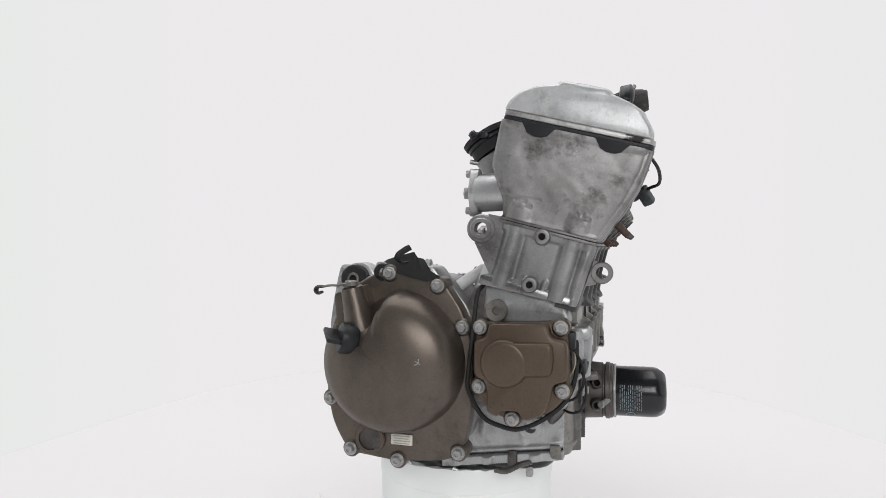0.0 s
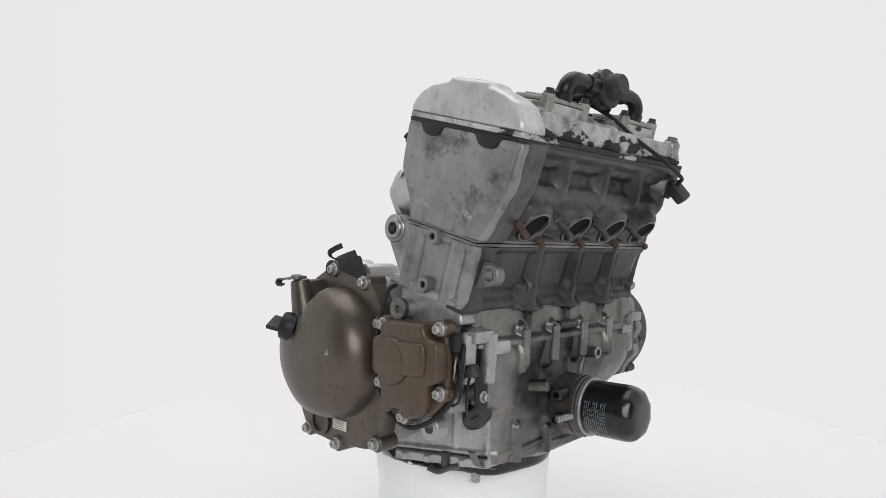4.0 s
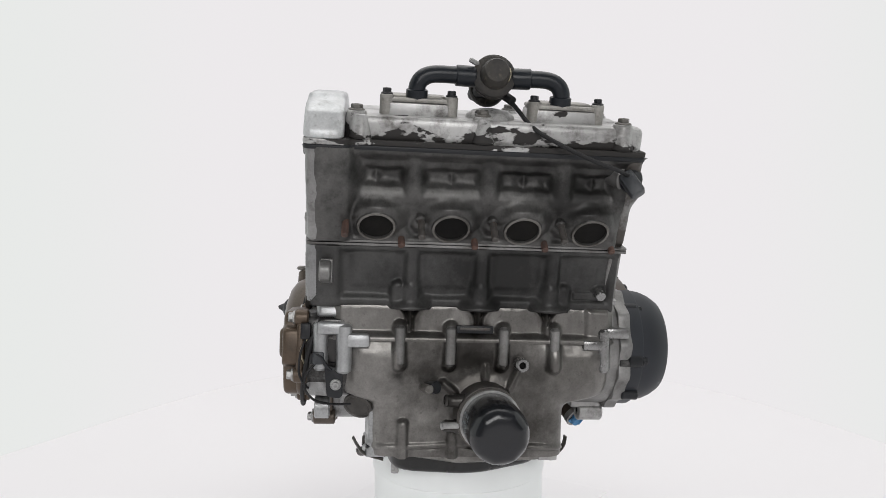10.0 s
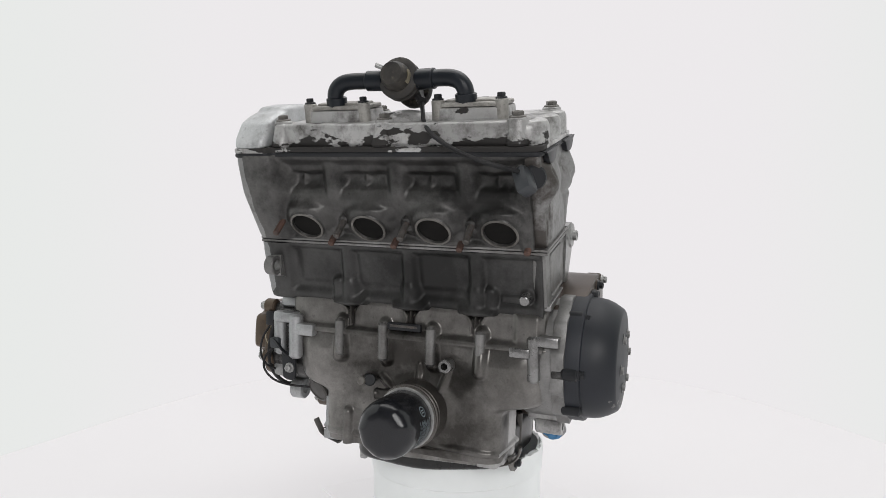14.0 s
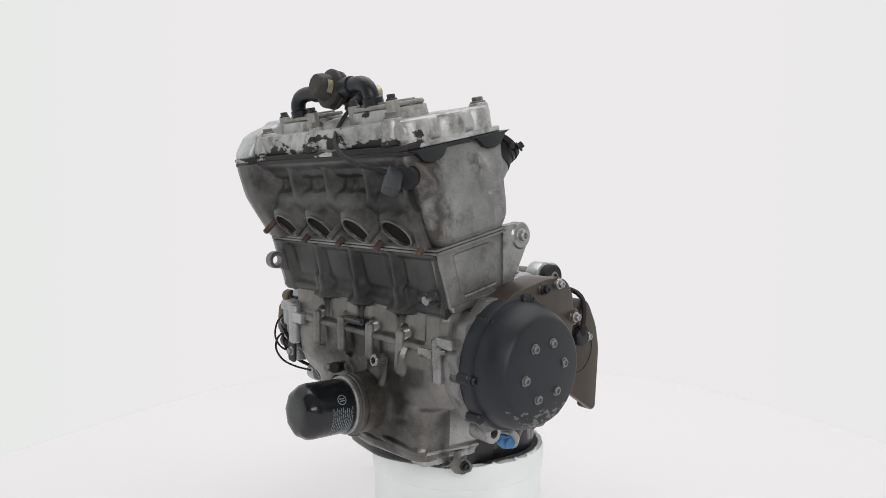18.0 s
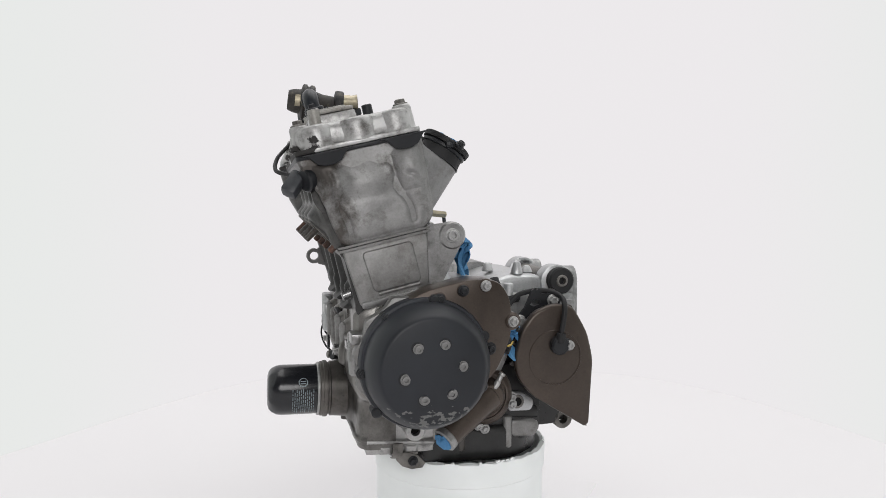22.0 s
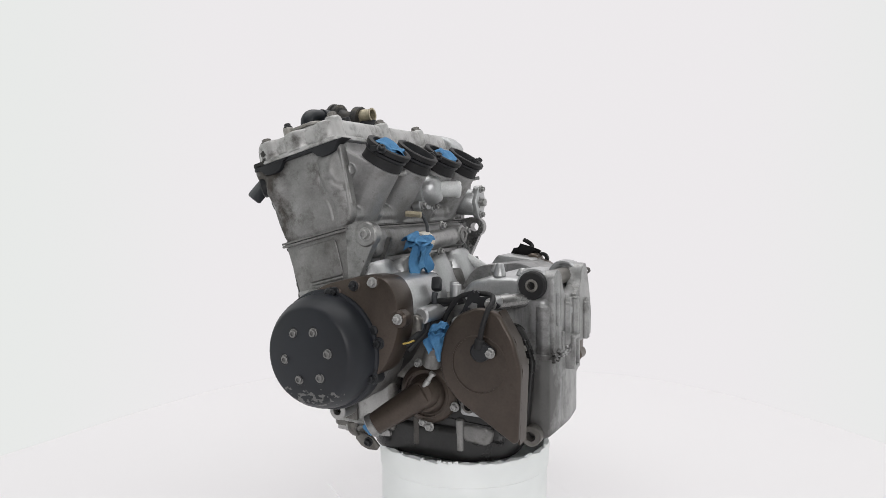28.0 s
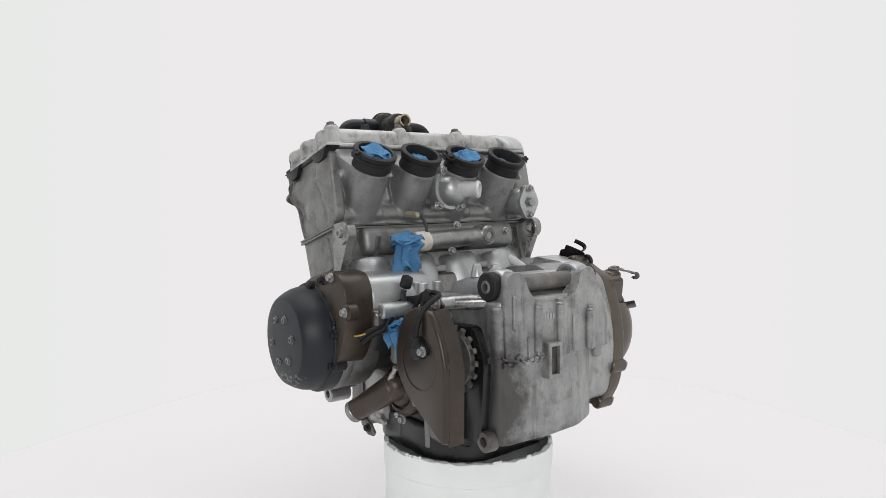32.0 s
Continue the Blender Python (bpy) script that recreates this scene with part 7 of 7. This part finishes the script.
    # leads between block and gearbox
    for path, r in (([(-0.0444, 0.104, -0.0719), (-0.0213, 0.104, -0.0755), (0.0, 0.109, -0.079), (-0.006, 0.1309, -0.0862), (-0.007, 0.1433, -0.0971), (-0.007, 0.1509, -0.1085), (-0.006, 0.1712, -0.1155), (0.0, 0.1791, -0.1223)], 0.0042), ([(-0.0444, 0.1, -0.075), (-0.0213, 0.1, -0.08), (-0.002, 0.1094, -0.0819), (-0.009, 0.1287, -0.09), (-0.01, 0.1394, -0.1024), (-0.01, 0.1488, -0.1135), (-0.008, 0.1682, -0.1207), (-0.002, 0.1761, -0.1286)], 0.0036), ([(0.0048, 0.100, -0.0856), (-0.0037, 0.100, -0.0928), (-0.0068, 0.100, -0.1055), (-0.0080, 0.102, -0.118)], 0.0036)):
        part("loom_lead", tube(path, r, 10), RUBBER, ENGINE, "black loom lead")
    part("yellow_lead", tube([(0.0, 0.1858, -0.1188), (-0.006, 0.1816, -0.1176), (-0.01, 0.1753, -0.1157)], 0.0012, 6), YELLOW, ENGINE, "short yellow wires")
    plug = part("neutral_plug", box((-0.0080, 0.1090, -0.0540), (0.013, 0.014, 0.018), None, 0.003, Euler((0.5, 0.1, 0.2)).to_matrix()), BLACK, ENGINE, "black plastic plug with short wires")
    part("plug_lead", tube([(-0.0078, 0.1130, -0.0640), (-0.0070, 0.1140, -0.0700), (-0.0060, 0.1120, -0.0790)], 0.0040, 8), GREYPLASTIC, plug)


# ---- blue paper stuffed into the openings ----
def place_paper(ob, centre, label):
    tagged(ob, label, "paper towel", "blue paper towels")
    place = Matrix.Rotation(radians(START), 4, "Z") @ Matrix.Rotation(radians(LEAN), 4, "X") @ Matrix.Translation(centre)
    MOVERS.append((ob, Matrix.Translation((0, 0, AXIS_Z)) @ place))
    return ob


def crumple(bm, centre, size, seed, way=(0, 0, 1)):
    """A crumpled wad: three sheets folded along many sharp creases, one over the other."""
    random.seed(seed)
    x, y, z = frame_of(way)
    turn = Matrix((x, y, z)).transposed()
    m = 26
    for lay in range(3):
        lean = Euler((random.uniform(-0.7, 0.7), random.uniform(-0.7, 0.7), random.uniform(0, 6.28))).to_matrix()
        folds = [(random.uniform(0, 6.28), random.uniform(0.9, 2.6), random.uniform(0, 2), random.uniform(0.10, 0.30)) for _ in range(6)]
        bays = [random.uniform(0.72, 1.10) for _ in range(9)]
        skins = []
        for thick in (0.0, -0.0008):
            grid_ = []
            for i in range(m + 1):
                row = []
                for j in range(m + 1):
                    u, w = 2 * i / m - 1, 2 * j / m - 1
                    # square to disc, with a ragged rim
                    p, q = u * math.sqrt(1 - w * w / 2), w * math.sqrt(1 - u * u / 2)
                    a = (math.atan2(q, p) / (2 * math.pi) + 0.5) * 8.999
                    k = int(a)
                    edge = bays[k] + (bays[(k + 1) % 9] - bays[k]) * (a - k)
                    r2 = p * p + q * q
                    h = 0.55 * (1 - r2) - 0.20 * lay + thick / max(size[2], 1e-3)
                    for t0, f, ph, amp in folds:
                        h += amp * (abs((p * math.cos(t0) + q * math.sin(t0)) * f + ph - 2 * math.floor(((p * math.cos(t0) + q * math.sin(t0)) * f + ph) / 2) - 1) - 0.5)
                    c = lean @ Vector((p * edge, q * edge, h))
                    row.append(bm.verts.new(Vector(centre) + turn @ Vector((c.x * size[0], c.y * size[1], c.z * size[2]))))
                grid_.append(row)
            skins.append(grid_)
        a, b = skins
        for g, flip in ((a, False), (b, True)):
            for i in range(m):
                for j in range(m):
                    f = (g[i][j], g[i][j + 1], g[i + 1][j + 1], g[i + 1][j])
                    bm.faces.new(f[::-1] if flip else f)
        rim = [(0, j) for j in range(m)] + [(i, m) for i in range(m)] + [(m, j) for j in range(m, 0, -1)] + [(i, 0) for i in range(m, 0, -1)]
        for (i, j), (k, l) in zip(rim, rim[1:] + rim[:1]):
            bm.faces.new((a[i][j], b[i][j], b[k][l], a[k][l]))


def tail(bm, top, bottom, width0, width1, seed, out=(-1, 0, 0)):
    """A hanging folded corner of paper, two thin layers."""
    random.seed(seed)
    top, bottom, out = Vector(top), Vector(bottom), Vector(out)
    way = bottom - top
    across = way.cross(out).normalized()
    ph = [random.uniform(0, 6.28) for _ in range(4)]
    nu, nv = 16, 12
    layers = []
    for lay in (0.0, -0.0009):
        grid = []
        for i in range(nu + 1):
            s = i / nu
            w = width0 + (width1 - width0) * s
            row = []
            for j in range(nv + 1):
                q = j / nv - 0.5
                fold = 0
                for f, g, amp, o in ((2.6, 0.7, 0.008, ph[0]), (1.2, -2.2, 0.006, ph[1]), (4.6, 1.4, 0.0035, ph[2])):
                    e = f * q + g * s + o
                    fold += amp * (abs(e - 2 * math.floor(e / 2) - 1) - 0.5)
                sag = 0.006 * math.sin(7 * q + ph[3]) * s
                row.append(bm.verts.new(top + way * s + across * (w * q + 0.004 * math.sin(5 * s + ph[3])) + out * (fold + lay) + Vector((0, 0, sag))))
            grid.append(row)
        layers.append(grid)
    a, b = layers
    for g, flip in ((a, False), (b, True)):
        for i in range(nu):
            for j in range(nv):
                q = (g[i][j], g[i][j + 1], g[i + 1][j + 1], g[i + 1][j])
                bm.faces.new(q[::-1] if flip else q)
    edge = [(0, j) for j in range(nv)] + [(i, nv) for i in range(nu)] + [(nu, j) for j in range(nv, 0, -1)] + [(i, 0) for i in range(nu, 0, -1)]
    for (i, j), (k, l) in zip(edge, edge[1:] + edge[:1]):
        bm.faces.new((a[i][j], b[i][j], b[k][l], a[k][l]))


def papers():
    n = Vector((-0.53, 0, 0.848))
    for k, (v, s, out) in enumerate(((0.1125, 0.0220, -0.002), (0.031, 0.0190, -0.015), (-0.053, 0.0200, -0.003), (-0.135, 0.0175, -0.016))):
        bm = bmesh.new()
        crumple(bm, (0, 0, 0), (s, s * 1.08, s * 0.52), k * 7 + 3, n)
        place_paper(new("paper_towel", finish(bm, "paper_towel", PAPER, 20)), Vector((0.0575, v, 0.1265)) + n * out, "crumpled blue paper towel stuffed in an intake boot")
    bm = bmesh.new()
    crumple(bm, (0, 0, 0), (0.019, 0.026, 0.020), 41)
    tail(bm, (-0.004, 0.004, -0.006), (-0.006, 0.016, -0.062), 0.040, 0.018, 3)
    tail(bm, (-0.010, -0.004, -0.002), (-0.014, 0.004, -0.040), 0.030, 0.026, 9)
    place_paper(new("paper_towel", finish(bm, "paper_towel", PAPER, 20)), Vector((0.036, 0.0775, -0.002)), "crumpled blue paper towel hanging from the coolant rail")
    bm = bmesh.new()
    crumple(bm, (0, 0, 0), (0.015, 0.017, 0.017), 17)
    tail(bm, (-0.002, 0.004, 0.0), (0.002, 0.010, -0.030), 0.030, 0.020, 5, (-0.4, 0.9, 0))
    place_paper(new("paper_towel", finish(bm, "paper_towel", PAPER, 20)), Vector((-0.0195, 0.130, -0.1110)), "crumpled blue paper towel tucked beside the sprocket cover")
    bm = bmesh.new()
    crumple(bm, (0, 0, 0), (0.0115, 0.0115, 0.008), 23, (0.774, 0.346, -0.531))
    place_paper(new("paper_towel", finish(bm, "paper_towel", PAPER, 20)), Vector((0.0705, 0.1548, -0.2410)), "blue paper plug in the water pump spout")


LIDGREY = surface("dusty_lid_alloy", (0.25, 0.24, 0.22), (0.42, 0.41, 0.385), (0.42, 0.6), 0.4, (0.09, 0.08, 0.07), (0.55, 0.75), scale=30, pits=0.4)
BRIGHT = surface("bright_silver_lacquer", (0.41, 0.424, 0.434), (0.60, 0.612, 0.616), (0.28, 0.42), 0.30, (0.16, 0.155, 0.148), (0.54, 0.76), scale=14, pits=0.24)
DUSTY = surface("dusty_black_plastic", (0.014, 0.014, 0.015), (0.052, 0.047, 0.041), (0.5, 0.7), 0.0, (0.14, 0.12, 0.09), (0.56, 0.74), scale=34, spec=0.35)
HOSE = surface("smooth_hose_rubber", (0.006, 0.008, 0.011), (0.013, 0.016, 0.021), (0.26, 0.40), 0.0, scale=20, spec=0.30)

setting()
stand()
head()
valve_cover()
air_valve()
block()
thermostat()
crankcase()
oil_filter()
clutch_cover()
pickup_cover()
generator_cover()
sprocket_cover()
gearbox()
papers()


def motions():
    """The stand, the engine and the papers turn together at an even pace."""
    for ob, place in MOVERS:
        rows = []
        for k in range(33):
            spin = Matrix.Rotation(radians(TURN * k), 4, "Z")
            if ob is ENGINE:
                m = Matrix.Translation((0, 0, AXIS_Z)) @ spin @ place @ Matrix.Translation((0, 0, BASE))
            else:
                m = spin @ place
            rows.append((float(k), m))
        walk(ob, rows)


motions()
